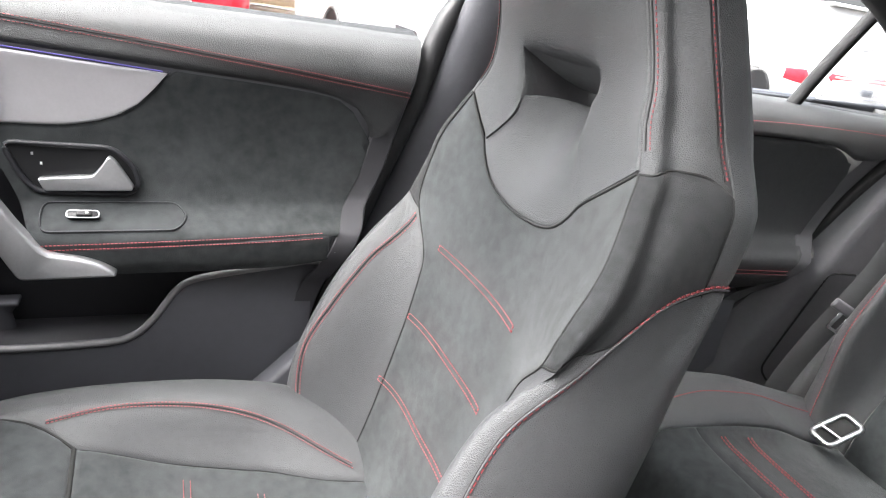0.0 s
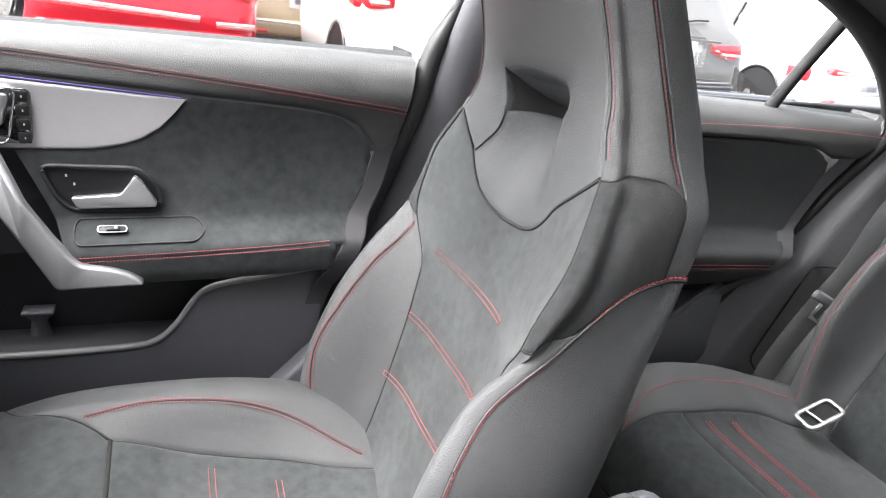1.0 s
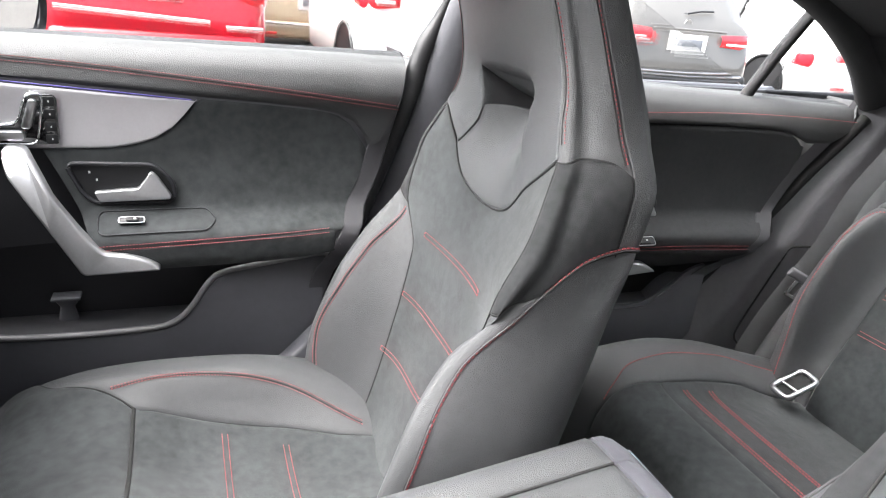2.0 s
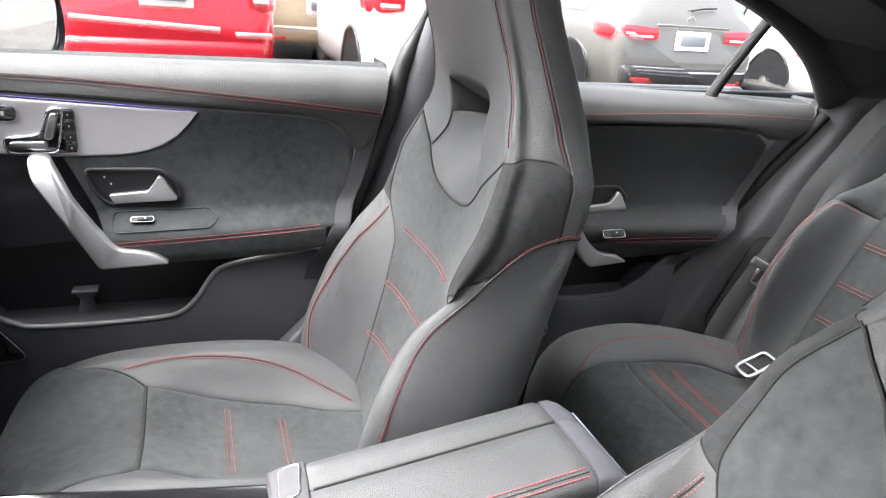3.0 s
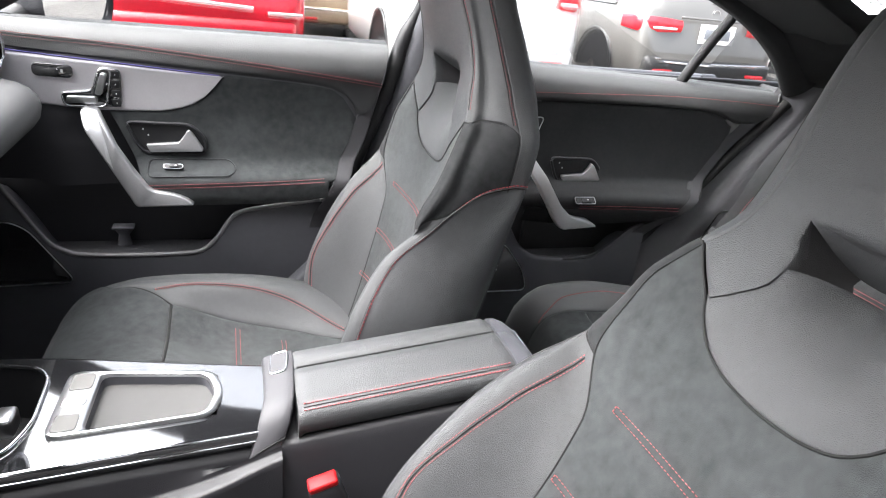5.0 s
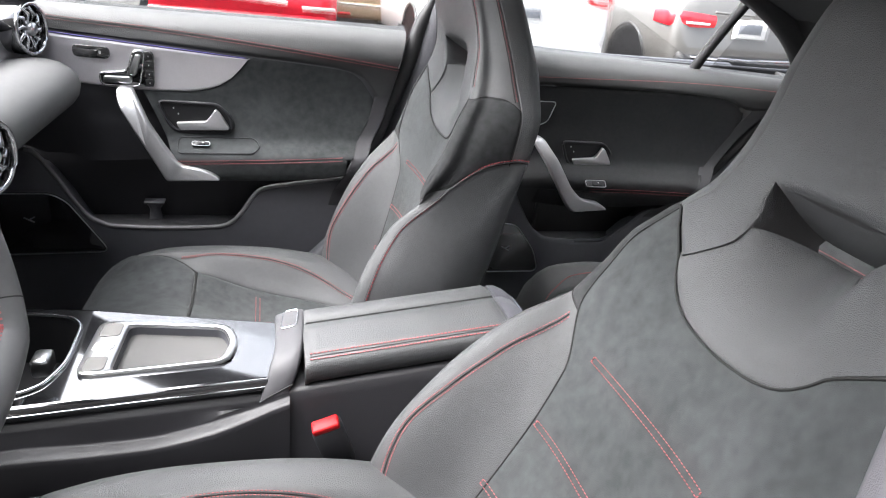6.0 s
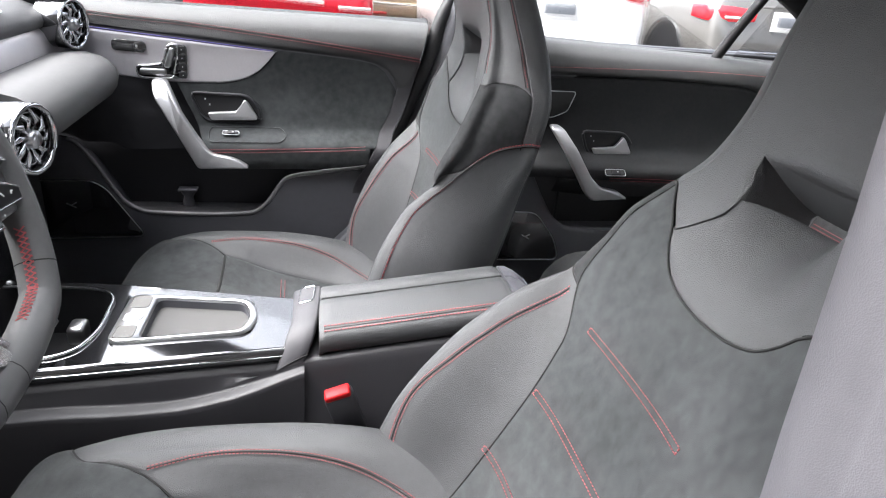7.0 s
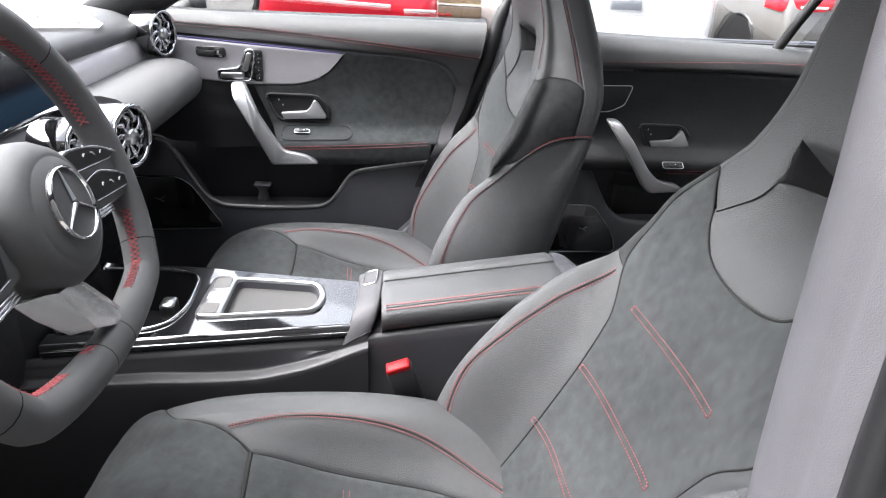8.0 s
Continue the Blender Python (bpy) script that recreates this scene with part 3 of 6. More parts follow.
        part("thigh_side", patch(pad_up, f_s, 4, 5, 0.002), SUEDE, seat)
    for x, reach_out in ((-0.292, 0.74), (-0.205, 0.62)):
        for dx in (-0.004, 0.004):
            pts = [pad(u_, x + dx) + Vector((0, 0, 0.003)) for u_ in [mix(reach_out, -reach_out, k / 24) for k in range(25)]]
            part("stitching", stitches(pts, [Vector((0, 0, 1))] * 25), RED_THREAD, seat, "red contrast stitching")
    pts, ns = surf_line(pad_up, [(u, 0.4115) for u in (-1, -0.5, 0, 0.5, 1)], 6, -0.004)
    part("seam", tube(pts, 0.0035, 6), SEAM, seat)
    # base under the cushion
    part("seat_base", box(off.x - 0.32, off.y, off.z + 0.245, 0.52, 0.42, 0.10, 0.02), DARK, seat)
    for x in (-0.50, -0.14):
        for sg in (-1, 1):
            part("leg", box(off.x + x, off.y + sg * 0.17, off.z + 0.215, 0.06, 0.05, 0.09, 0.004), DARK, seat)
    return seat


front_seat("grey leather and suede passenger seat with red stitching", (0.0, 0.395, 0.0), 13.5, (-0.072, 0.45), 0.0)
front_seat("grey leather and suede driver seat with red stitching", (-0.005, -0.335, 0.02), 29.0, (-0.083, 0.474), -1.0, (0.026, 0, 0.014), 0.3)


# ---- car shell: ground, floor, roof, pillars ----
def sheet_xy(x0, x1, y0, y1, z, nx, ny, wob=0.0):
    rows = []
    for i in range(nx + 1):
        rows.append([Vector((mix(x0, x1, i / nx), mix(y0, y1, j / ny), z + wob * noise.noise(Vector((i * 0.7, j * 0.7, 0))))) for j in range(ny + 1)])
    return grid_mesh(rows)


tagged(part("ground", sheet_xy(-300, 300, -300, 300, 0.0, 20, 20), ASPHALT), "pale worn asphalt of a car park", "ground", kind="structure")

tagged(part("floor", merge([box(-0.35, 0.03, 0.16, 2.4, 1.52, 0.03, 0.005)]), CARPET), "black carpet on the car floor", "floor", kind="structure")
tagged(part("sill_right", merge([box(-0.2, 0.79, 0.24, 2.9, 0.08, 0.20, 0.02)]), DARK), "black inner sill below the right-hand doors", "sill", kind="structure")
tagged(part("sill", merge([box(0.1, -0.80, 0.26, 2.3, 0.10, 0.20, 0.02)]), PAINT_BODY), "dark sill of the open driver doorway", "sill", kind="structure")

# unseen wall, added beyond the open doorway to block light from that side
tagged(part("shade_wall_south", merge([box(-0.5, -2.6, 1.85, 12.0, 0.2, 3.7, 0.02)]), WALL), "plain dark unseen wall added to hold back side light", "wall", kind="structure")


def roof_z(x, y):
    return 1.335 - 0.10 * ((x - 0.1) / 0.8) ** 2 * (1.6 if x > 0.1 else 1.0) - 0.055 * ((y - 0.03) / 0.6) ** 2


rows_lo, rows_hi = [], []
for i in range(15):
    x = mix(-0.42, 0.98, i / 14)
    rows_lo.append([Vector((x, y, roof_z(x, y))) for y in [mix(-0.56, 0.60, j / 12) for j in range(13)]])
    rows_hi.append([Vector((x, y, roof_z(x, y) + 0.05)) for y in [mix(-0.58, 0.62, j / 12) for j in range(13)]])
ceil = merge([grid_mesh(rows_lo), grid_mesh(rows_hi)])
# the rear window's opening, cut further forward over the bench to light it
bmesh.ops.delete(ceil, geom=[f for f in ceil.faces if f.calc_center_median().x > 0.66 and abs(f.calc_center_median().y - 0.02) < 0.42], context="FACES")
# unseen roof opening over the front seats, added to let light down on them
bmesh.ops.delete(ceil, geom=[f for f in ceil.faces if -0.36 < f.calc_center_median().x < -0.10 and abs(f.calc_center_median().y + 0.06) < 0.34], context="FACES")
tagged(part("ceiling", ceil, HEADLINER), "black fabric headliner", "ceiling", kind="structure")


def bar(name, pts, rx, ry, mat, label, category):
    """A pillar of oval section along points."""
    line = smooth_line(pts, 6)
    rows = []
    for i, p in enumerate(line):
        d = (line[min(i + 1, len(line) - 1)] - line[max(i - 1, 0)]).normalized()
        a = Vector((1, 0, 0))
        a = (a - d * a.dot(d)).normalized()
        b = d.cross(a)
        rows.append([p + a * (rx * math.cos(k * math.pi / 8)) + b * (ry * math.sin(k * math.pi / 8)) for k in range(16)])
    return tagged(part(name, grid_mesh(rows, close_u=True, caps=True), mat), label, category, kind="structure")


# right side: pillars, rails
bar("pillar_centre", [(-0.01, 0.765, 0.20), (0.02, 0.765, 0.55), (0.085, 0.765, 0.80), (0.145, 0.755, 1.00), (0.20, 0.71, 1.18), (0.22, 0.62, 1.30)], 0.080, 0.040, TRIM_GREY, "grey trimmed centre pillar behind the passenger seat", "pillar")
bar("roof_rail", [(-0.85, 0.71, 0.98), (-0.55, 0.66, 1.16), (-0.30, 0.62, 1.25), (0.10, 0.60, 1.30), (0.50, 0.60, 1.275), (0.78, 0.61, 1.20), (0.96, 0.625, 1.105), (1.06, 0.635, 1.0)], 0.05, 0.035, HEADLINER, "black roof rail above the side windows", "roof rail")
bar("roof_rail_left", [(-0.85, -0.65, 0.98), (-0.55, -0.60, 1.16), (-0.30, -0.57, 1.25), (0.10, -0.56, 1.30), (0.50, -0.56, 1.275), (0.90, -0.55, 1.15), (1.2, -0.55, 1.0)], 0.05, 0.035, HEADLINER, "black roof rail above the open driver doorway", "roof rail")
rows, seal = [], []
for k in range(19):
    z = mix(0.22, 1.30, k / 18)
    dx, dy = curve_of([(0.2, -0.05), (0.6, -0.02), (0.87, 0.0), (1.12, 0.002), (1.3, 0.05)])(z), curve_of([(0.2, -0.06), (0.7, -0.025), (0.9, 0.0), (1.1, 0.006), (1.3, 0.06)])(z)
    rows.append([Vector((x + dx, y + dy, z)) for x, y in ((0.16, -0.590), (0.05, -0.592), (0.012, -0.598), (0.000, -0.608), (-0.004, -0.622), (-0.003, -0.640), (0.002, -0.646), (0.0, -0.652), (0.004, -0.668), (0.010, -0.676), (0.05, -0.70), (0.16, -0.71))])
    seal.append(Vector((0.008 + dx, -0.682 + dy, z)))
tagged(part("pillar_left", grid_mesh(rows, close_u=True, caps=True), TRIM_PALE), "pale grey trimmed centre pillar of the open doorway", "pillar", kind="structure")
tagged(part("door_seal", tube(seal, 0.011, 8), DARK), "black rubber door seal along the pillar", "door seal", kind="structure")

seal = [Vector((x, y, z)) for x, y, z in ((-0.105, 0.735, 0.42), (-0.085, 0.735, 0.56), (-0.050, 0.735, 0.70), (-0.005, 0.740, 0.82), (0.028, 0.745, 0.90), (0.050, 0.750, 0.96), (0.068, 0.752, 1.02), (0.098, 0.738, 1.10), (0.126, 0.712, 1.18), (0.150, 0.660, 1.27))]
tagged(part("door_seal_front", tube(smooth_line(seal, 4), [0.019] * 26 + [0.015, 0.012, 0.010, 0.009, 0.008, 0.008, 0.008, 0.008, 0.008, 0.008, 0.008, 0.008, 0.008, 0.008, 0.008], 10), DARK), "black rubber seal between door and pillar", "door seal", kind="structure")

# rear quarter: inner panel and wheel arch trim behind the door, with the C pillar above
rows = []
for k in range(13):
    z = mix(0.40, 1.00, k / 12)
    xe = mix(0.60, 1.02, (z - 0.40) / 0.60)
    y0, fold = 0.680 - 0.05 * (z - 0.4), 0.010 * math.exp(-((z - 0.70) / 0.03) ** 2)
    rows.append([Vector((xe + dx, y0 - dy - fold * (0.02 < dx < 0.2), z)) for dx, dy in ((0.0, 0.0), (0.018, 0.012), (0.040, 0.034), (0.060, 0.058), (0.070, 0.066), (0.082, 0.070), (0.12, 0.080), (0.16, 0.095), (0.20, 0.112), (0.26, 0.125), (0.36, 0.14), (0.6, 0.17))])
quarter = tagged(part("quarter_trim", grid_mesh(rows), QUARTER), "grey moulded trim panel behind the rear door", "trim panel", kind="structure")

part("flap_seam", tube(smooth_line([(0.912, 0.560, 0.690), (0.885, 0.588, 0.680), (0.870, 0.5905, 0.655), (0.830, 0.591, 0.570), (0.796, 0.591, 0.495), (0.790, 0.588, 0.470), (0.800, 0.578, 0.452)], 5), 0.0022, 6), SEAM, quarter)

rows = []
for i in range(13):
    x = mix(0.90, 1.75, i / 12)
    zlo = mix(1.00, 0.98, i / 12)
    zhi = roof_z(min(x, 0.98), 0.55) - max(0, x - 0.98) * 0.42
    edge = 0.0 if x > 1.03 else (1.03 - x) * 1.05
    rows.append([Vector((x, mix(0.625, 0.46, t), mix(min(zlo + edge, zhi - 0.01), zhi + 0.03, t))) for t in (0, 0.05, 0.2, 0.4, 0.6, 0.8, 1)] + [Vector((x, 0.34, zhi + 0.045))])
pil = tagged(part("pillar_rear", grid_mesh(rows), HEADLINER), "black fabric rear pillar", "pillar", kind="structure")
part("airbag_label", merge([box(1.19, 0.578, 1.052, 0.05, 0.004, 0.016, 0.003, pose(0, 0, 0, 0, 0, -6))]), DARK, pil)

# closing panel behind the door gap
tagged(part("inner_panel", merge([box(0.86, 0.735, 0.62, 0.90, 0.02, 0.74, 0.005)]), DARK), "black body panel behind the door gap", "panel", kind="structure")

# parcel shelf and rear window opening
tagged(part("parcel_shelf", merge([box(1.42, 0.03, 0.955, 0.56, 1.14, 0.03, 0.01)]), HEADLINER), "black parcel shelf behind the rear seat", "shelf", kind="structure")
tagged(part("boot_wall", merge([box(1.69, 0.03, 0.60, 0.05, 1.4, 0.75, 0.01)]), DARK), "dark rear bulkhead", "wall", kind="structure")
tagged(part("firewall", merge([box(-1.28, 0.03, 0.55, 0.05, 1.5, 0.85, 0.01)]), DARK), "dark bulkhead of the footwell", "wall", kind="structure")

# side glass of the right doors
def pane(name, corners, label):
    bm = bmesh.new()
    vs = [bm.verts.new(c) for c in corners]
    f = bm.faces.new(vs)
    bmesh.ops.solidify(bm, geom=[f], thickness=0.004)
    ob = part(name, bm, GLASS, None, "", False)
    ob.visible_shadow = False
    return tagged(ob, label, "window", kind="structure")


pane("window_1", [(-0.78, 0.775, 0.99), (0.10, 0.775, 0.99), (0.14, 0.665, 1.26), (-0.40, 0.665, 1.26)], "clear front side window")
pane("window_2", [(0.16, 0.765, 0.98), (0.80, 0.72, 0.98), (0.88, 0.655, 1.17), (0.60, 0.65, 1.25), (0.20, 0.665, 1.26)], "clear rear side window")

# window divider bar and quarter light
# pane over the roof opening that was added to light the front seats
pane("added_roof_opening", [(-0.37, -0.44, 1.345), (-0.08, -0.44, 1.360), (-0.08, 0.32, 1.360), (-0.37, 0.32, 1.345)], "clear pane of the unseen roof opening added for light")
pane("rear_window", [(0.64, -0.44, 1.325), (1.68, -0.50, 0.99), (1.68, 0.54, 0.99), (0.64, 0.48, 1.325)], "clear sloping rear window")
tagged(part("door_seal_rear", tube(smooth_line([(0.585, 0.664, 0.42), (0.645, 0.660, 0.50), (0.740, 0.650, 0.62), (0.822, 0.640, 0.712), (0.915, 0.632, 0.83), (0.975, 0.624, 0.90), (1.020, 0.618, 0.955)], 5), 0.013, 10), SEAM), "black rubber seal behind the rear door", "door seal", kind="structure")
bar("window_divider", [(0.745, 0.700, 0.955), (0.79, 0.680, 1.06), (0.86, 0.655, 1.19)], 0.013, 0.012, HEADLINER, "black bar dividing the rear side window", "window bar")
pane("window_3", [(0.80, 0.70, 0.98), (1.03, 0.66, 0.97), (1.03, 0.64, 1.05), (0.89, 0.65, 1.17)], "clear quarter window")


# ---- right-hand doors ----
DOOR_PROFILE = curve_of([(0.30, 0.715), (0.45, 0.705), (0.56, 0.700), (0.64, 0.690), (0.672, 0.668), (0.700, 0.652), (0.722, 0.650), (0.740, 0.657), (0.752, 0.675), (0.766, 0.694), (0.80, 0.704), (0.86, 0.713), (0.92, 0.714), (0.945, 0.712), (0.98, 0.722), (1.003, 0.742), (1.014, 0.765), (1.016, 0.80)])


def door_shift(x):
    return 0.0 if x < 0.1 else -0.028 - 0.105 * max(0.0, x - 0.36)


def door_surface(lower=0.0):
    def surf(x, z):
        return Vector((x, DOOR_PROFILE(z + lower) + door_shift(x), z))
    return surf


def spread_x(a, b, n):
    return [mix(a, b, k / n) for k in range(n + 1)]


def plate(outline, depth, bevel, m):
    """A flat plate with bevelled rim from an (x, z) outline, facing -y, placed by m."""
    bm = bmesh.new()
    f = bm.faces.new([bm.verts.new((x, 0, z)) for x, z in outline])
    r = bmesh.ops.extrude_face_region(bm, geom=[f])
    bmesh.ops.translate(bm, vec=(0, -depth, 0), verts=[v for v in r["geom"] if isinstance(v, bmesh.types.BMVert)])
    bmesh.ops.recalc_face_normals(bm, faces=bm.faces)
    if bevel:
        rim = [e for e in bm.edges if all(abs(v.co.y + depth) < 1e-6 for v in e.verts)]
        bmesh.ops.bevel(bm, geom=rim, offset=bevel, segments=2, profile=0.5, affect="EDGES")
    bmesh.ops.transform(bm, matrix=m, verts=bm.verts)
    return bm


def round_outline(points, r, per=4):
    """A polygon with rounded corners."""
    out = []
    n = len(points)
    for i in range(n):
        p = Vector((*points[i], 0))
        a, b = Vector((*points[i - 1], 0)) - p, Vector((*points[(i + 1) % n], 0)) - p
        k = min(r, a.length * 0.45, b.length * 0.45)
        q0, q1 = p + a.normalized() * k, p + b.normalized() * k
        for j in range(per + 1):
            t = j / per
            v = q0 * (1 - t) ** 2 + p * 2 * t * (1 - t) + q1 * t * t
            out.append((v.x, v.y))
    return out


def ring(outline, wide, depth, m):
    """A raised rim along an (x, z) outline."""
    pts = [m @ Vector((x, -depth / 2, z)) for x, z in outline]
    pts.append(pts[0])
    return tube(pts + [pts[1]], wide, 6, caps=False)


def door_line(surf, pts, lift=0.002):
    line = smooth_line([(x, z, 0) for x, z in pts], 10)
    return [surf(q.x, q.y) - Vector((0, lift, 0)) for q in line], [Vector((0, -1, 0.15))] * len(line)


def inner_handle(parent, cx, cz, y, w, h):
    """Recessed release lever with its bezel and lock buttons."""
    m = pose(cx, y, cz)
    sx, sz = w / 0.15, h / 0.062
    shape = [(-0.075, 0.031), (0.045, 0.029), (0.070, 0.004), (0.074, -0.022), (0.060, -0.032), (-0.040, -0.031), (-0.056, -0.014)]
    shape = [(x * sx, z * sz) for x, z in shape]
    o = round_outline(shape, 0.014)
    part("handle_bowl", plate(o, 0.002, 0, m), DARK, parent, "gloss black handle recess")
    part("bezel", ring(o, 0.0035, 0.008, m), TRIM, parent)
    # lever: flat bar that ends in a raised wedge
    bar_pts = [(-0.0396, -0.012), (0.0219, -0.0063), (0.033, 0.008), (0.0405, 0.0205), (0.048, 0.0146), (0.059, -0.003), (0.0685, -0.0187), (0.0666, -0.0235), (-0.032, -0.0285)]
    lever = [(x * sx, z * sz) for x, z in round_outline(bar_pts, 0.004, 3)]
    part("lever", plate(lever, 0.011, 0.002, m @ pose(0, -0.002, 0, 0, 0, -4)), SATIN, parent, "satin aluminium release lever")
    for k in range(2):
        part("lock_mark", plate([(-0.045 + 0.009 * k, 0.0155 - 0.012 * k), (-0.0425 + 0.009 * k, 0.0155 - 0.012 * k), (-0.0425 + 0.009 * k, 0.0190 - 0.012 * k), (-0.045 + 0.009 * k, 0.0190 - 0.012 * k)], 0.0006, 0, m @ pose(0, -0.0022, 0)), WHITE_INK, parent)
    return m


def switch(parent, surf, x, z, w, h):
    y = surf(x, z).y
    m = pose(x, y - 0.003, z, -48, 0, 0)
    o = round_outline([(-w / 2, -h / 2), (w / 2, -h / 2), (w / 2, h / 2), (-w / 2, h / 2)], 0.005)
    sw = part("window_switch", plate(o, 0.006, 0.001, m), DARK, parent, "black window switch")
    part("switch_frame", ring(o, 0.0009, 0.012, m), ALU, sw)
    part("rocker", plate(round_outline([(-w * 0.2, -h * 0.36), (w * 0.28, -h * 0.36), (w * 0.28, h * 0.36), (-w * 0.2, h * 0.36)], 0.002), 0.004, 0.001, m @ pose(0, -0.006, 0)), DARK, sw)
    part("mark", plate([(0.003, -0.0012), (0.0065, -0.0012), (0.0065, 0.0012), (0.003, 0.0012)], 0.0005, 0, m @ pose(0, -0.0102, 0)), WHITE_INK, sw)


def pull_handle(parent, shape, y, ztop):
    """Diagonal satin grab handle whose foot runs out along the armrest edge."""
    o = round_outline(shape, 0.012, 5)
    n = len(o)
    cx, cz = sum(p[0] for p in o) / n, sum(p[1] for p in o) / n
    rows = []
    for inset, d in ((0.0, 0.016), (0.0, 0.003), (0.0008, -0.001), (0.0022, -0.003), (0.0045, -0.0042)):
        row = []
        for k, (x, z) in enumerate(o):
            a, b = Vector((*o[k - 1], 0)), Vector((*o[(k + 1) % n], 0))
            t = (b - a).normalized()
            p = Vector((x, z, 0)) + Vector((-t.y, t.x, 0)) * (inset * side_of(o))
            back = 0.045 * max(0.0, (p.y - ztop + 0.055) / 0.055) ** 2
            row.append(Vector((p.x, y + d + back, p.y)))
        rows.append(row)
    bm = grid_mesh(rows, close_u=True)
    bm.verts.ensure_lookup_table()
    face = bm.faces.new([bm.verts[len(bm.verts) - n + k] for k in range(n)])
    bmesh.ops.triangulate(bm, faces=[face])
    bmesh.ops.recalc_face_normals(bm, faces=bm.faces)
    part("pull_handle", bm, SATIN, parent, "satin silver grab handle")


def side_of(o):
    """1 where the outline runs anticlockwise, else -1."""
    return 1 if sum(o[k - 1][0] * o[k][1] - o[k][0] * o[k - 1][1] for k in range(len(o))) > 0 else -1


def seat_keys(parent, x, z, y):
    """Seat-shaped adjuster with memory keys, and the pill-shaped heater key before it."""
    m = pose(x, y, z)
    base = part("seat_adjuster", plate(round_outline([(-0.052, -0.028), (0.048, -0.028), (0.050, 0.044), (0.012, 0.044), (-0.002, 0.002), (-0.056, -0.004)], 0.010), 0.004, 0.001, m), GLOSS, parent, "gloss black seat adjuster panel")
    part("rim", ring(round_outline([(-0.052, -0.028), (0.020, -0.028), (0.034, 0.044), (0.012, 0.044), (-0.002, 0.002), (-0.056, -0.004)], 0.010), 0.0018, 0.010, m), CHROME, base)
    part("seat_key", plate(round_outline([(-0.047, -0.022), (0.006, -0.022), (0.006, -0.008), (-0.047, -0.008)], 0.006), 0.008, 0.002, m @ pose(0, -0.004, 0)), ALU, base, "satin silver cushion key")
    part("back_key", plate(round_outline([(0.002, -0.004), (0.014, -0.006), (0.027, 0.036), (0.016, 0.038)], 0.005), 0.008, 0.002, m @ pose(0, -0.004, 0)), ALU, base, "satin silver backrest key")
    for k, dz in enumerate((0.034, 0.016, -0.002, -0.020)):
        part("memory_key", plate(round_outline([(0.032, dz - 0.007), (0.047, dz - 0.007), (0.047, dz + 0.007), (0.032, dz + 0.007)], 0.002), 0.002, 0.0005, m @ pose(0, -0.004, 0)), DARK, base)
        part("mark", plate([(0.0392, dz - 0.0013), (0.0408, dz - 0.0013), (0.0408, dz + 0.0013), (0.0392, dz + 0.0013)], 0.0004, 0, m @ pose(0, -0.0062, 0)), WHITE_INK, base)
    m2 = pose(x - 0.066, y + 0.002, z + 0.036)
    h = part("heater_key", plate(round_outline([(-0.034, -0.011), (0.034, -0.013), (0.034, 0.011), (-0.034, 0.013)], 0.011), 0.006, 0.001, m2), GLOSS, parent, "gloss black pill-shaped key")
    part("mark", plate([(0.014, -0.003), (0.018, -0.003), (0.018, 0.003), (0.014, 0.003)], 0.0004, 0, m2 @ pose(0, -0.0062, 0)), WHITE_INK, h)


def speaker(parent, corners, y):
    o = round_outline(corners, 0.022)
    m = pose(0, y, 0)
    sp = part("speaker_cover", plate(o, 0.006, 0.002, m), GLOSS, parent, "gloss black speaker cover")
    part("speaker_rim", ring(o, 0.0013, 0.014, m), ALU, sp)
    cx, cz = sum(p[0] for p in corners) / len(corners), sum(p[1] for p in corners) / len(corners)
    part("badge", merge([box(cx, y - 0.0075, cz, 0.022, 0.002, 0.0022, 0, pose(0, 0, 0, 0, 28, 0)), box(cx + 0.006, y - 0.0075, cz + 0.004, 0.012, 0.002, 0.0022, 0, pose(0, 0, 0, 0, -30, 0))]), ALU, sp)


def pocket_panel(parent, surf, edge, x0, x1, zlow, depth):
    """Lower door moulding whose upper rim dips into an open storage tray."""
    rows = []
    xs = [mix(x0, x1, k / 60) for k in range(61)]
    for x in xs:
        ze = edge(x)
        yb = surf(x, min(ze, 0.60)).y
        rows.append([Vector((x, yb + 0.012, zlow)), Vector((x, yb + 0.004, zlow + 0.06)), Vector((x, yb, mix(zlow, ze, 0.5))), Vector((x, yb - 0.002, ze - 0.012)), Vector((x, yb + 0.001, ze - 0.004)), Vector((x, yb + 0.006, ze)), Vector((x, yb + 0.012, ze - 0.001)),
                     Vector((x, yb + 0.018, ze - 0.008)), Vector((x, yb + 0.022, ze - 0.03)), Vector((x, yb + depth, max(zlow, ze - 0.05)))])
    part("pocket_moulding", grid_mesh(rows), TRIM_GREY, parent, "black moulded storage pocket")


front = thing("front_door", "closed grey suede and leather passenger door panel", "car door", "doors")
S1 = door_surface()
X0, X1 = -0.93, 0.030
rear_edge = curve_of([(0.40, -0.145), (0.468, -0.129), (0.552, -0.113), (0.655, -0.088), (0.700, -0.068), (0.736, -0.052), (0.775, -0.034), (0.815, -0.014), (0.88, 0.004), (0.94, 0.020), (1.02, 0.040)])
seam_hi = curve_of([(-0.93, 0.985), (-0.67, 0.964), (-0.449, 0.948), (-0.308, 0.938), (-0.186, 0.930), (-0.105, 0.922), (-0.065, 0.908), (-0.045, 0.892), (-0.036, 0.86)])
silver_lo = curve_of([(-0.93, 0.900), (-0.627, 0.864), (-0.52, 0.857), (-0.44, 0.858), (-0.385, 0.868), (-0.345, 0.890), (-0.306, 0.936)])
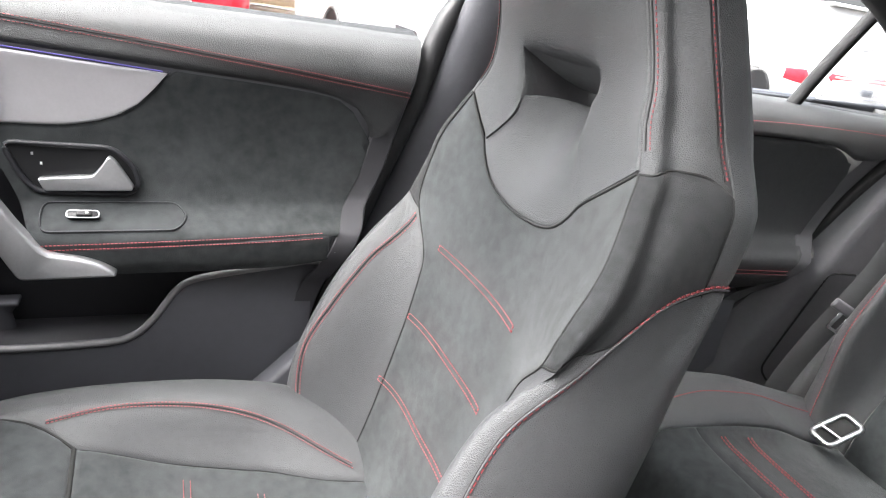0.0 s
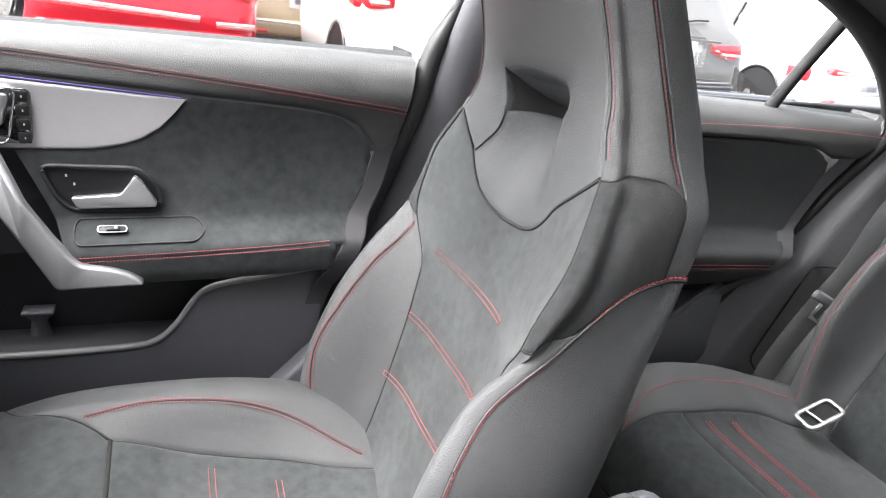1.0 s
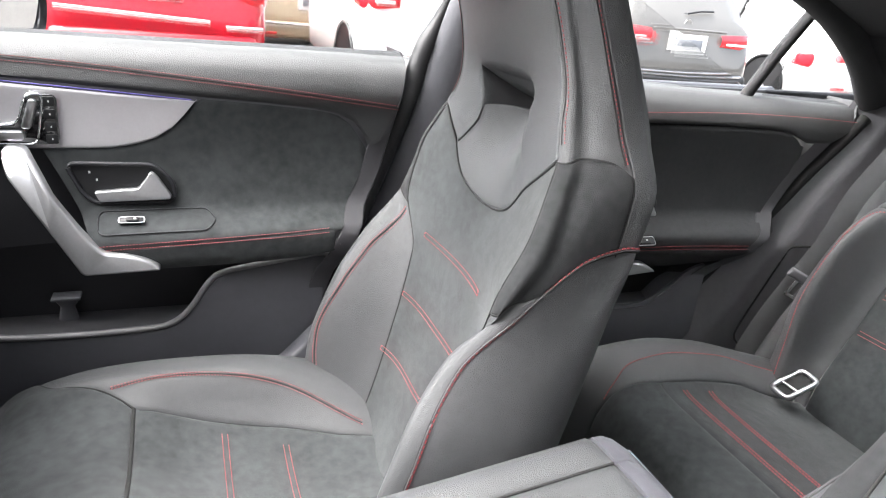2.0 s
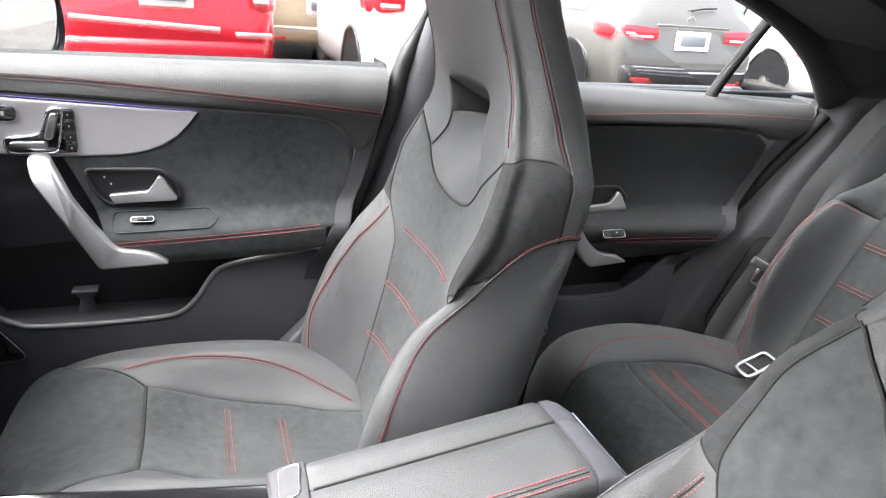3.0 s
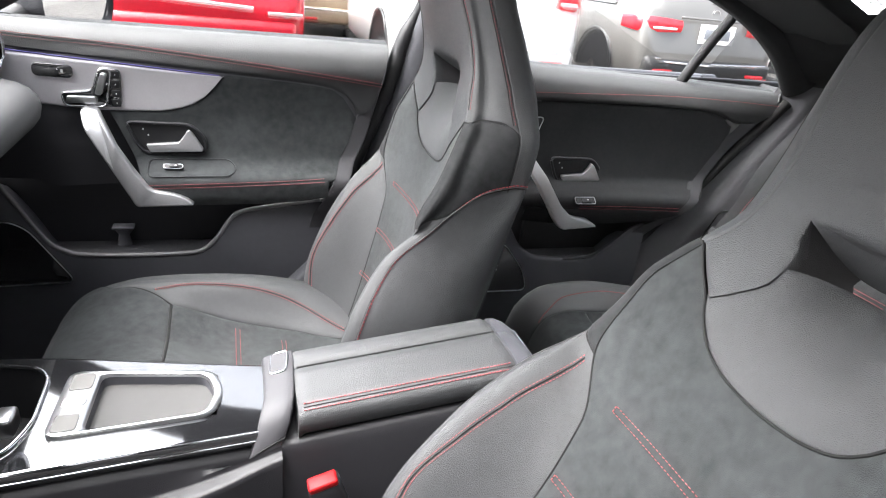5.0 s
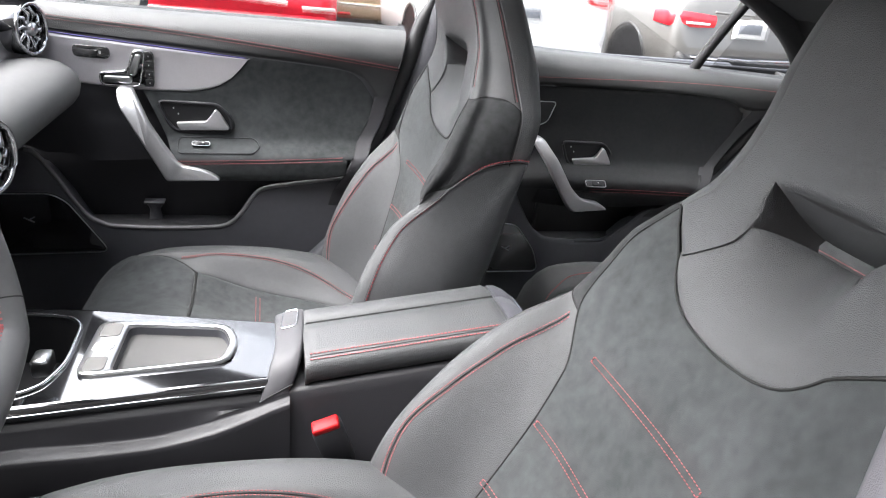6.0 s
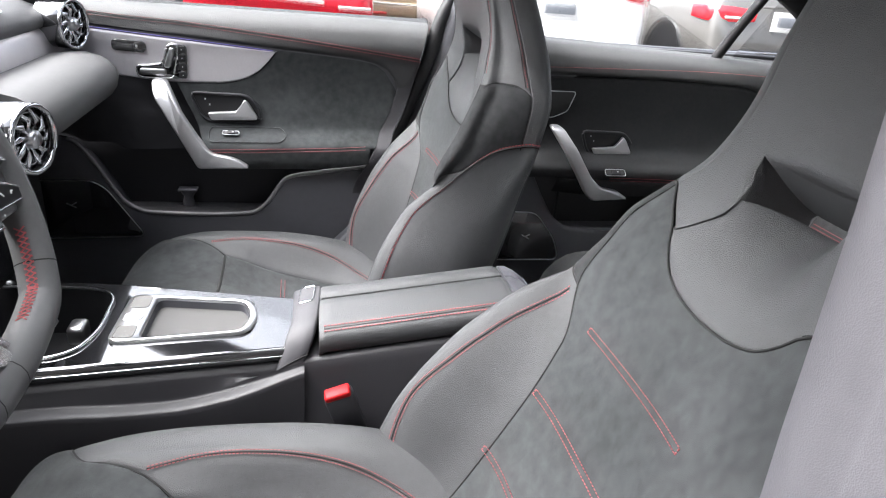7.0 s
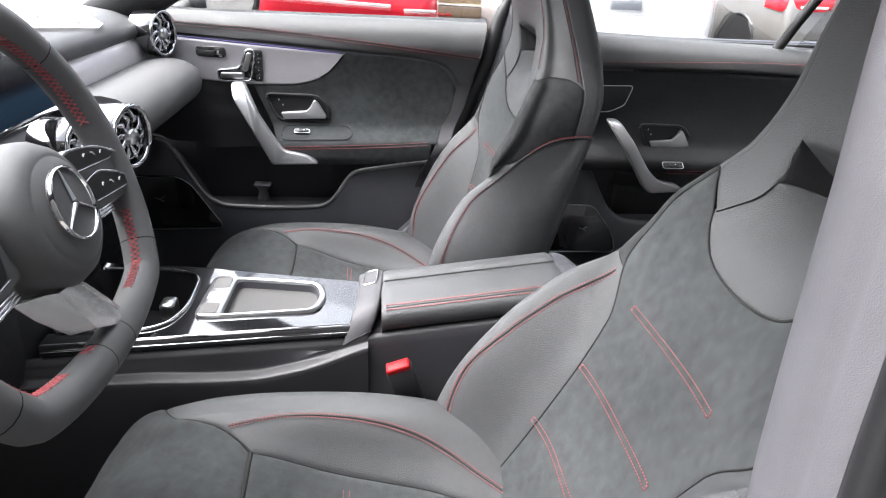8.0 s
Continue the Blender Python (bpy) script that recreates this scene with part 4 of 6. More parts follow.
pull_lo = curve_of([(-0.60, 0.700), (-0.50, 0.676), (-0.372, 0.676), (-0.20, 0.682), (-0.09, 0.700), (-0.05, 0.735)])


def quad_panel(surf, left, right, zlo, zhi, nu, nv, groove=0.003, proud=0.0):
    rows = []
    for b in steps(nv):
        z_ = mix(zlo, zhi, b)
        rows.append([surf(mix(left(z_), right(z_), a), z_) - Vector((0, proud - groove * max(dip(a), dip(b)), 0)) for a in steps(nu)])
    return grid_mesh(rows)


# upper roll with the stitched seam
rows = []
for b in [k / 16 for k in range(17)]:
    row = []
    for a in steps(24):
        x = mix(X0, mix(-0.034, 0.036, b ** 0.5), a)
        zl = seam_hi(x) + 0.001 if x < -0.045 else mix(seam_hi(-0.045), 0.86, (x + 0.045) / 0.012 if x < -0.033 else 1)
        z = mix(zl, 1.016, b)
        row.append(S1(x, z) - Vector((0, 0.003 - 0.005 * (dip(b) if b < 0.5 else 0), 0)))
    rows.append(row)
part("upper_roll", grid_mesh(rows), DOOR_ROLL, front, "padded grey leather upper roll")
for dz in (-0.0033, 0.0033):
    pts, ns = door_line(S1, [(-0.90, 1.006 + dz), (-0.673, 0.988 + dz), (-0.50, 0.980 + dz), (-0.318, 0.966 + dz), (-0.15, 0.950 + dz), (0.018, 0.931 + dz)], 0.0036)
    part("stitching", stitches(pts, ns), RED_THREAD, front, "red contrast stitching")
pts, ns = door_line(S1, [(-0.90, 1.006), (-0.673, 0.988), (-0.50, 0.980), (-0.318, 0.966), (-0.15, 0.950), (0.018, 0.931)], 0.0030)
part("seam", tube(pts, 0.0008, 5), SEAM, front)
# suede field above the armrest, running down over its edge
rows = []
for b in steps(22):
    row = []
    for a in steps(30):
        zz = mix(0.714, 0.86, b)
        x = mix(-0.522 + (0.86 - zz) * 0.46, -0.036, a)
        top = seam_hi(x) - 0.002 if x > -0.306 else silver_lo(x) - 0.001
        lo = 0.714 + 0.022 * (a ** 1.2)
        z = mix(lo, top, b)
        if x > -0.075:
            z = min(z, mix(0.915, 0.86, (x + 0.075) / 0.039))
        xr = rear_edge(z) - 0.034
        row.append(S1(min(x, xr), z) - Vector((0, 0.001 - 0.002 * max(dip(a), dip(b)), 0)))
    rows.append(row)
part("suede_panel", grid_mesh(rows), SUEDE, front, "charcoal suede door panel")
# armrest lip below the stitched edge
rows = []
for b in steps(8):
    row = []
    for a in steps(26):
        x = mix(-0.46, -0.098, a)
        hi = 0.714 + 0.022 * (a ** 1.2)
        z = mix(min(pull_lo(x), hi - 0.004), hi, b)
        row.append(S1(x, z) - Vector((0, 0.001 - 0.002 * max(dip(a), dip(b)), 0)))
    rows.append(row)
part("armrest_lip", grid_mesh(rows), SUEDE, front)
for dz in (0.0005, 0.0068):
    pts, ns = door_line(S1, [(-0.462, 0.716 + dz), (-0.30, 0.722 + dz), (-0.18, 0.727 + dz), (-0.104, 0.732 + dz)], 0.0022)
    part("stitching", stitches(pts, ns), RED_THREAD, front, "red contrast stitching")
# silver inlay with its light strip
rows = []
for b in steps(8):
    row = []
    for a in steps(26):
        x = mix(X0, -0.307, a)
        row.append(S1(x, mix(silver_lo(x), seam_hi(x) - 0.006, b)) - Vector((0, 0.004 - 0.003 * max(dip(b), dip(a) if a > 0.5 else 0), 0)))
    rows.append(row)
part("silver_inlay", grid_mesh(rows), SILVER, front, "pale satin silver inlay")
part("light_strip", tube(door_line(S1, [(X0, seam_hi(X0) - 0.003), (-0.67, seam_hi(-0.67) - 0.003), (-0.449, seam_hi(-0.449) - 0.003), (-0.315, seam_hi(-0.315) - 0.004)], 0.003)[0], 0.0008, 6), VIOLET, front, "thin violet light strip")
# rear moulding of the door
part("rear_moulding", quad_panel(S1, lambda z: rear_edge(z) - 0.034, lambda z: rear_edge(z), 0.42, 0.93, 4, 22, 0.002), BRIDGE, front)
rows = [[S1(rear_edge(z) + 0.0, z), S1(rear_edge(z) + 0.004, z) + Vector((0, 0.02, 0)), S1(rear_edge(z) + 0.004, z) + Vector((0, 0.12, 0))] for z in [mix(0.40, 1.015, k / 20) for k in range(21)]]
part("door_edge", grid_mesh(rows), TRIM, front)
inner_handle(front, -0.418, 0.808, 0.699, 0.150, 0.062)
plate_o = round_outline([(-0.455, 0.738), (-0.30, 0.741), (-0.285, 0.752), (-0.30, 0.766), (-0.455, 0.764)], 0.012)
pts = [S1(x, z) - Vector((0, 0.0015, -0.0008)) for x, z in plate_o]
part("switch_plate", tube(pts + [pts[0], pts[1]], 0.0012, 6, False), TRIM, front)
switch(front, S1, -0.408, 0.753, 0.036, 0.010)
pull_handle(front, [(-0.569, 0.866), (-0.537, 0.866), (-0.500, 0.794), (-0.473, 0.748), (-0.448, 0.716), (-0.411, 0.710), (-0.385, 0.700), (-0.366, 0.683), (-0.478, 0.680), (-0.486, 0.696), (-0.522, 0.766), (-0.561, 0.838)], 0.642, 0.866)
seat_keys(front, -0.545, 0.893, 0.7085)
speaker(front, [(-0.90, 0.490), (-0.610, 0.499), (-0.686, 0.616), (-0.716, 0.634), (-0.90, 0.630)], 0.693)
front_pocket = curve_of([(-0.95, 0.735), (-0.80, 0.735), (-0.745, 0.725), (-0.700, 0.665), (-0.650, 0.580), (-0.600, 0.556), (-0.50, 0.552), (-0.38, 0.555), (-0.345, 0.572), (-0.300, 0.635), (-0.275, 0.652), (-0.18, 0.668), (-0.09, 0.684), (-0.06, 0.700)])
pocket_panel(front, S1, front_pocket, -0.95, -0.108, 0.30, 0.10)
rows = []
for k in range(17):
    z = mix(0.40, 0.700, k / 16)
    xr = rear_edge(z) - 0.030
    rows.append([Vector((mix(-0.32, xr, t), S1(0, min(z, 0.60)).y + 0.006 * (k == 16), z if z < front_pocket(mix(-0.32, xr, t)) else front_pocket(mix(-0.32, xr, t)))) for t in [q / 12 for q in range(13)]])
part("pocket_tail", grid_mesh(rows), TRIM_GREY, front)
rim_line = smooth_line([(x, S1(x, min(front_pocket(x), 0.60)).y - 0.0005, front_pocket(x) - 0.001) for x in (-0.755, -0.735, -0.715, -0.70, -0.675, -0.65, -0.625, -0.60, -0.50, -0.40, -0.36, -0.33, -0.30, -0.275, -0.22, -0.16, -0.12)] + [(-0.098, 0.668, 0.690), (-0.088, 0.655, 0.712)], 6)
part("pocket_rim", tube(rim_line, 0.0050, 8), RIM_GREY, front, "paler rim of the storage pocket")
part("pocket_back", merge([box(-0.52, 0.800, 0.66, 0.90, 0.012, 0.40, 0.004), box(-0.52, 0.755, 0.540, 0.80, 0.088, 0.012, 0.004)]), TRIM, front, "black back of the storage pocket")
part("pocket_divider", merge([tube([(-0.525, 0.772, 0.545), (-0.525, 0.772, 0.570), (-0.525, 0.774, 0.586)], [0.010, 0.007, 0.014], 8, True, 1.6), box(-0.525, 0.772, 0.588, 0.044, 0.03, 0.006, 0.002)]), TRIM_GREY, front)
rows = []
for b in steps(8):
    rows.append([Vector((x, 0.716 + 0.02 * max(0, 0.62 - abs(x)) / 0.1 + 0.006 * (abs(z - 0.806) < 0.004), z)) for x, z in [(xx, mix(max(0.715, front_pocket(xx) + 0.002) if xx < -0.66 else 0.700, silver_lo(xx) - 0.001, b)) for xx in spread_x(-0.93, -0.44, 24)]])
part("grab_field", grid_mesh(rows), TRIM, front, "black plastic field behind the grab handle")
part("door_skin", merge([box(-0.45, 0.845, 0.62, 1.0, 0.02, 0.78, 0.01)]), PAINT_BODY, front)

# ---- rear door ----
rear = thing("rear_door", "closed black and grey trimmed rear door panel", "car door", "doors")
S2 = door_surface(0.020)
RX0, RX1 = 0.16, 0.90
r_edge = curve_of([(0.40, 0.56), (0.50, 0.62), (0.62, 0.715), (0.712, 0.800), (0.83, 0.890), (0.90, 0.950), (0.98, 1.020)])
r_seam = curve_of([(0.16, 0.913), (0.40, 0.921), (0.68, 0.925), (0.80, 0.922), (0.845, 0.915), (0.865, 0.905), (0.878, 0.892)])
rows = []
for b in [k / 14 for k in range(15)]:
    row = []
    for a in steps(22):
        x = mix(RX0, mix(0.935, 1.03, b ** 0.7), a)
        zl = r_seam(min(x, 0.872)) + 0.001 if x < 0.872 else 0.897
        z = mix(zl, mix(1.004, 0.978, a), b)
        zz = mix(zl, 0.996, b)
        p = S2(x, zz)
        row.append(Vector((x, p.y - 0.003 + 0.005 * (dip(b) if b < 0.5 else 0), z)))
    rows.append(row)
part("upper_roll", grid_mesh(rows), DOOR_ROLL, rear, "padded grey leather upper roll")
pts, ns = door_line(S2, [(0.18, 0.934), (0.406, 0.941), (0.68, 0.951), (0.85, 0.951), (1.0, 0.946)], 0.0036)
part("stitching", stitches(pts, ns), RED_THREAD, rear, "red contrast stitching")
# door field and lip, their shade put into the dark colour
rows = []
for b in steps(20):
    row = []
    for a in steps(24):
        x = mix(0.20, 0.884, a)
        lo = 0.684 - 0.002 * a
        hi = r_seam(min(x, 0.878)) - 0.002
        z = mix(lo, hi, b)
        xr = r_edge(z) - 0.030 - 0.012 * max(0, (z - 0.85) * 8)
        row.append(S2(min(x, xr), z) - Vector((0, 0.001 - 0.004 * max(dip(a), dip(b)), 0)))
    rows.append(row)
part("inset_panel", grid_mesh(rows), PANEL_SHADED, rear, "matt door panel, coloured darker for its shade")
rows = []
for b in steps(6):
    row = []
    for a in steps(16):
        x = mix(0.36, 0.762, a)
        lo = hermite([0.36, 0.46, 0.56, 0.68, 0.762], [0.640, 0.632, 0.636, 0.650, 0.676], x)
        z = mix(min(lo, 0.680), 0.684, b)
        row.append(S2(x, z) - Vector((0, 0.001 - 0.004 * max(dip(a), dip(b)), 0)))
    rows.append(row)
part("armrest_lip", grid_mesh(rows), PANEL_SHADED, rear)
for dz in (0.0, 0.007):
    pts, ns = door_line(S2, [(0.490, 0.684 + dz), (0.60, 0.687 + dz), (0.752, 0.686 + dz)], 0.0022)
    part("stitching", stitches(pts, ns), RED_THREAD, rear, "red contrast stitching")
part("rear_moulding", quad_panel(S2, lambda z: r_edge(z) - 0.040, lambda z: r_edge(z), 0.42, 0.902, 4, 20, 0.002), BRIDGE, rear)
rows = [[S2(r_edge(z), z), S2(r_edge(z) + 0.004, z) + Vector((0, 0.02, 0)), S2(r_edge(z) + 0.004, z) + Vector((0, 0.12, 0))] for z in [mix(0.40, 0.985, k / 20) for k in range(21)]]
part("door_edge", grid_mesh(rows), DARK, rear)
inner_handle(rear, 0.487, 0.765, S2(0.487, 0.77).y - 0.002, 0.140, 0.060)
switch(rear, S2, 0.498, 0.703, 0.052, 0.018)
pull_handle(rear, [(0.330, 0.806), (0.362, 0.806), (0.398, 0.754), (0.441, 0.691), (0.472, 0.664), (0.515, 0.658), (0.548, 0.638), (0.450, 0.631), (0.430, 0.652), (0.378, 0.732)], 0.605, 0.806)
o = round_outline([(0.27, 0.816), (0.345, 0.820), (0.381, 0.836), (0.397, 0.884), (0.27, 0.882)], 0.010)
sp = part("tweeter_cover", plate(o, 0.003, 0.001, pose(0, S2(0.38, 0.85).y - 0.001, 0)), DARK, rear, "gloss black tweeter cover")
part("tweeter_rim", ring(o, 0.0013, 0.008, pose(0, S2(0.38, 0.85).y - 0.001, 0)), ALU, sp)
speaker(rear, [(0.20, 0.452), (0.406, 0.451), (0.386, 0.510), (0.328, 0.583), (0.22, 0.586)], 0.655)
r_pocket = curve_of([(0.16, 0.72), (0.30, 0.69), (0.345, 0.62), (0.385, 0.562), (0.43, 0.537), (0.50, 0.533), (0.57, 0.538), (0.62, 0.575), (0.67, 0.622), (0.74, 0.645), (0.78, 0.668)])
pocket_panel(rear, S2, r_pocket, 0.10, 0.70, 0.30, 0.09)
rows = []
for k in range(15):
    z = mix(0.40, 0.676, k / 14)
    xr = r_edge(z) - 0.034
    rows.append([Vector((mix(0.50, xr, t), S2(mix(0.5, xr, t), min(z, 0.58)).y, min(z, r_pocket(mix(0.50, xr, t))))) for t in [q / 12 for q in range(13)]])
part("pocket_tail", grid_mesh(rows), TRIM_GREY, rear)
part("pocket_back", merge([box(0.46, 0.745, 0.64, 0.70, 0.012, 0.40, 0.004), box(0.46, 0.715, 0.525, 0.55, 0.074, 0.012, 0.004)]), TRIM, rear, "black back of the storage pocket")
part("door_skin", merge([box(0.52, 0.80, 0.62, 0.84, 0.02, 0.74, 0.01)]), PAINT_BODY, rear)

# outside mirror of the passenger door
om = thing("door_mirror", "black outside mirror by the passenger window", "mirror")
mo = round_outline([(-0.10, -0.055), (0.085, -0.060), (0.100, 0.0), (0.085, 0.065), (-0.02, 0.085), (-0.10, 0.06)], 0.04)
part("mirror_glass", plate(mo, 0.004, 0, pose(-0.600, 0.930, 1.046, 4, 0, 62)), MIRROR, om)
rows = []
for d, k in ((0.0, 1.06), (-0.012, 1.08), (0.03, 1.12), (0.08, 1.0), (0.12, 0.6)):
    rows.append([pose(-0.600, 0.930, 1.046, 0, 0, 62) @ Vector((x * k, d, z * k)) for x, z in mo])
part("mirror_shell", grid_mesh(rows, close_u=True), PAINT_BODY, om)
part("mirror_foot", tube([(-0.70, 0.80, 0.985), (-0.69, 0.86, 1.0), (-0.66, 0.93, 1.02)], [0.035, 0.03, 0.03], 10), DARK, om)


# grey sill trim at the pillar's foot, between door and passenger seat
foot = [(-0.215, 0.400), (-0.205, 0.466), (-0.190, 0.482), (-0.171, 0.500), (-0.155, 0.516), (-0.138, 0.534), (-0.110, 0.560), (-0.060, 0.585), (-0.020, 0.590), (0.000, 0.400)]
rows = [[Vector((x + dx, y, z - dz)) for x, z in foot] for y, dx, dz in ((0.684, 0, 0), (0.656, 0, 0), (0.650, 0.002, 0.002), (0.648, 0.006, 0.006))]
tagged(part("sill_trim", grid_mesh(rows, close_u=True, caps=True), TRIM_GREY), "grey plastic sill trim at the pillar foot", "sill trim", kind="structure")

# ---- centre console ----
def zc(x, y=0.04):
    return 0.640 + 0.05 * (y - 0.04)



console = thing("centre_console", "grey and gloss black centre console between the seats", "console")


def loft_x(xs, sec, caps=True):
    """A body along x from sections of (y, z) points."""
    return grid_mesh([[Vector((x, y, z)) for y, z in sec(x)] for x in xs], caps=caps)


def spread(a, b, n):
    return [mix(a, b, k / n) for k in range(n + 1)]


# the deck narrows towards the armrest
deck_n = curve_of([(-0.95, -0.100), (-0.70, -0.078), (-0.52, -0.060), (-0.42, -0.049), (-0.277, -0.035), (-0.24, -0.031)])
deck_f = curve_of([(-0.95, 0.190), (-0.70, 0.168), (-0.525, 0.150), (-0.409, 0.128), (-0.27, 0.102), (-0.24, 0.097)])
# side mouldings with the narrow shelf that rises to the armrest
shelf = curve_of([(-0.95, 0.590), (-0.60, 0.586), (-0.55, 0.585), (-0.49, 0.579), (-0.42, 0.576), (-0.35, 0.586), (-0.31, 0.595), (-0.27, 0.606), (-0.245, 0.613)])
shelf_y = curve_of([(-0.95, -0.125), (-0.60, -0.103), (-0.55, -0.099), (-0.486, -0.091), (-0.417, -0.083), (-0.346, -0.078), (-0.31, -0.072), (-0.27, -0.062), (-0.245, -0.058)])


def console_side(x):
    zs, yo, n, f = shelf(x), shelf_y(x), deck_n(x), deck_f(x)
    z = zc(x, n)
    return [(-0.135, 0.18), (min(yo - 0.024, -0.108), 0.36), (yo - 0.008, zs - 0.05), (yo - 0.0025, zs - 0.010), (yo - 0.0012, zs - 0.0035), (yo, zs - 0.0022), (yo + 0.002, zs - 0.0012), (yo + 0.006, zs - 0.0004),
            (n - 0.020, zs + 0.001), (n - 0.017, zs + 0.0015), (n - 0.0155, zs + 0.0035), (n - 0.0145, zs + 0.008), (n - 0.009, z - 0.036), (n - 0.008, z - 0.031), (n - 0.0065, z - 0.0285), (n - 0.001, z - 0.0235), (n + 0.002, z - 0.022),
            (n + 0.006, z - 0.024), (n + 0.007, 0.48), (f - 0.007, 0.48), (f - 0.006, z - 0.026), (f + 0.004, z - 0.03), (0.162, 0.45), (0.17, 0.18)]


part("side_moulding", loft_x(spread(-0.95, -0.245, 30), console_side), CONSOLE, console, "grey moulded console side")

# gloss black deck, with a rolled near edge; cut open for tray and cup holder
def deck(x0, x1, lo, hi, nx=8, ny=4):
    bm = grid_mesh([[Vector((x, y, zc(x, y))) for y in spread(lo(x), hi(x), ny)] for x in spread(x0, x1, nx)])
    part("gloss_deck", bm, GLOSS, console, "gloss black deck")


near_y = curve_of([(-0.525, -0.011), (-0.486, -0.010), (-0.326, 0.005), (-0.25, 0.006)])
far_y = curve_of([(-0.525, 0.104), (-0.486, 0.103), (-0.326, 0.086), (-0.25, 0.085)])
well_n = curve_of([(-0.70, -0.050), (-0.566, -0.043), (-0.545, -0.034), (-0.532, -0.015), (-0.523, 0.016)])
well_f = curve_of([(-0.70, 0.142), (-0.58, 0.138), (-0.545, 0.129), (-0.532, 0.118), (-0.523, 0.103)])
deck(-0.523, -0.25, lambda x: deck_n(x) + 0.004, near_y, 14)
deck(-0.523, -0.25, far_y, lambda x: deck_f(x) - 0.003, 14)
deck(-0.320, -0.25, near_y, far_y)
deck(-0.523, -0.480, near_y, far_y)
deck(-0.70, -0.523, lambda x: deck_n(x) + 0.004, well_n, 16)
deck(-0.70, -0.523, well_f, lambda x: deck_f(x) - 0.003, 16)
EDGE_ROLL = [(0.004, 0.0), (0.002, -0.0002), (0.0, -0.0010), (-0.0020, -0.003), (-0.0034, -0.007), (-0.0036, -0.012), (-0.0020, -0.018), (0.002, -0.024)]
part("gloss_edge", grid_mesh([[Vector((x, deck_n(x) + dy, zc(x, deck_n(x) + 0.004) + dz)) for dy, dz in EDGE_ROLL] for x in spread(-0.70, -0.258, 16)]), GLOSS, console, "rolled gloss black edge")
part("far_edge", grid_mesh([[Vector((x, deck_f(x) + dy, zc(x, deck_f(x) - 0.003) + dz)) for dy, dz in ((-0.003, 0.0), (0.001, -0.001), (0.003, -0.005), (0.003, -0.03))] for x in spread(-0.70, -0.245, 12)]), GLOSS, console)
for dy, dz in ((0.0006, -0.0004), (-0.0036, -0.0105)):
    part("chrome_line", tube([(x, deck_n(x) + dy, zc(x, deck_n(x)) + dz) for x in spread(-0.70, -0.262, 12)], 0.0010, 6), CHROME, console)

# tray with its silver frame and keys
outer = round_outline([(-0.508, -0.016), (-0.324, 0.002), (-0.311, 0.045), (-0.324, 0.090), (-0.500, 0.110)], 0.018)
inner = round_outline([(-0.468, -0.008), (-0.334, 0.006), (-0.322, 0.045), (-0.334, 0.084), (-0.462, 0.101)], 0.014)


def lifted(o, h, k=1.0):
    cx, cy = sum(p[0] for p in o) / len(o), sum(p[1] for p in o) / len(o)
    o = [(mix(cx, x, k), mix(cy, y, k)) for x, y in o]
    return [Vector((x, y, zc(x, y) + h)) for x, y in o]


tray = part("tray_frame", grid_mesh([lifted(outer, 0.0), lifted(outer, 0.005), lifted(outer, 0.006, 0.985), lifted(inner, 0.006, 1.03), lifted(inner, 0.004), lifted(inner, 0.0, 0.995)], close_u=True), ALU, console, "satin silver tray frame")
bm = bmesh.new()
bm.faces.new([bm.verts.new(v) for v in lifted(inner, -0.0115, 0.985)])
part("tray_wall", grid_mesh([lifted(inner, 0.0005, 0.996), lifted(inner, -0.007, 0.99), lifted(inner, -0.012, 0.98)], close_u=True), TRIM_GREY, tray, "dark tray wall")
part("tray_mat", bm, RUBBER, tray, "ribbed dark rubber tray mat", False)
for k, (y0, y1) in enumerate(((-0.009, 0.022), (0.036, 0.054), (0.068, 0.101))):
    o = round_outline([(-0.502 + 0.003 * k, y0), (-0.475 + 0.003 * k, y0 + 0.002), (-0.474 + 0.003 * k, y1), (-0.500 + 0.003 * k, y1)], 0.006)
    part("console_key", grid_mesh([lifted(o, 0.005), lifted(o, 0.0068), lifted(o, 0.0072, 0.94), lifted(o, 0.0072, 0.02)], close_u=True), KEY_GREY if k != 1 else ALU, tray, "", False)

# cup holder well
well = round_outline([(-0.70, -0.050), (-0.566, -0.043), (-0.540, -0.027), (-0.524, 0.016), (-0.524, 0.103), (-0.540, 0.127), (-0.58, 0.138), (-0.70, 0.142)], 0.022)
part("cup_holder", grid_mesh([lifted(well, 0.001), lifted(well, -0.03, 0.97), lifted(well, -0.075, 0.94), lifted(well, -0.078, 0.02)], close_u=True), DARK, console, "black cup holder well")
part("cup_rim", tube([v for v in lifted(well, 0.002)][3:-3], 0.003, 6), CHROME, console)
part("cup_clip", merge([box(-0.562, 0.052, zc(-0.57) - 0.020, 0.024, 0.034, 0.028, 0.006), tube([(-0.60, 0.00, 0.622), (-0.60, 0.03, 0.624), (-0.60, 0.08, 0.622)], 0.004, 6)]), ALU, console)

# bridge in front of the armrest
def zt(x):
    return 0.666 + (x + 0.22) * 0.13


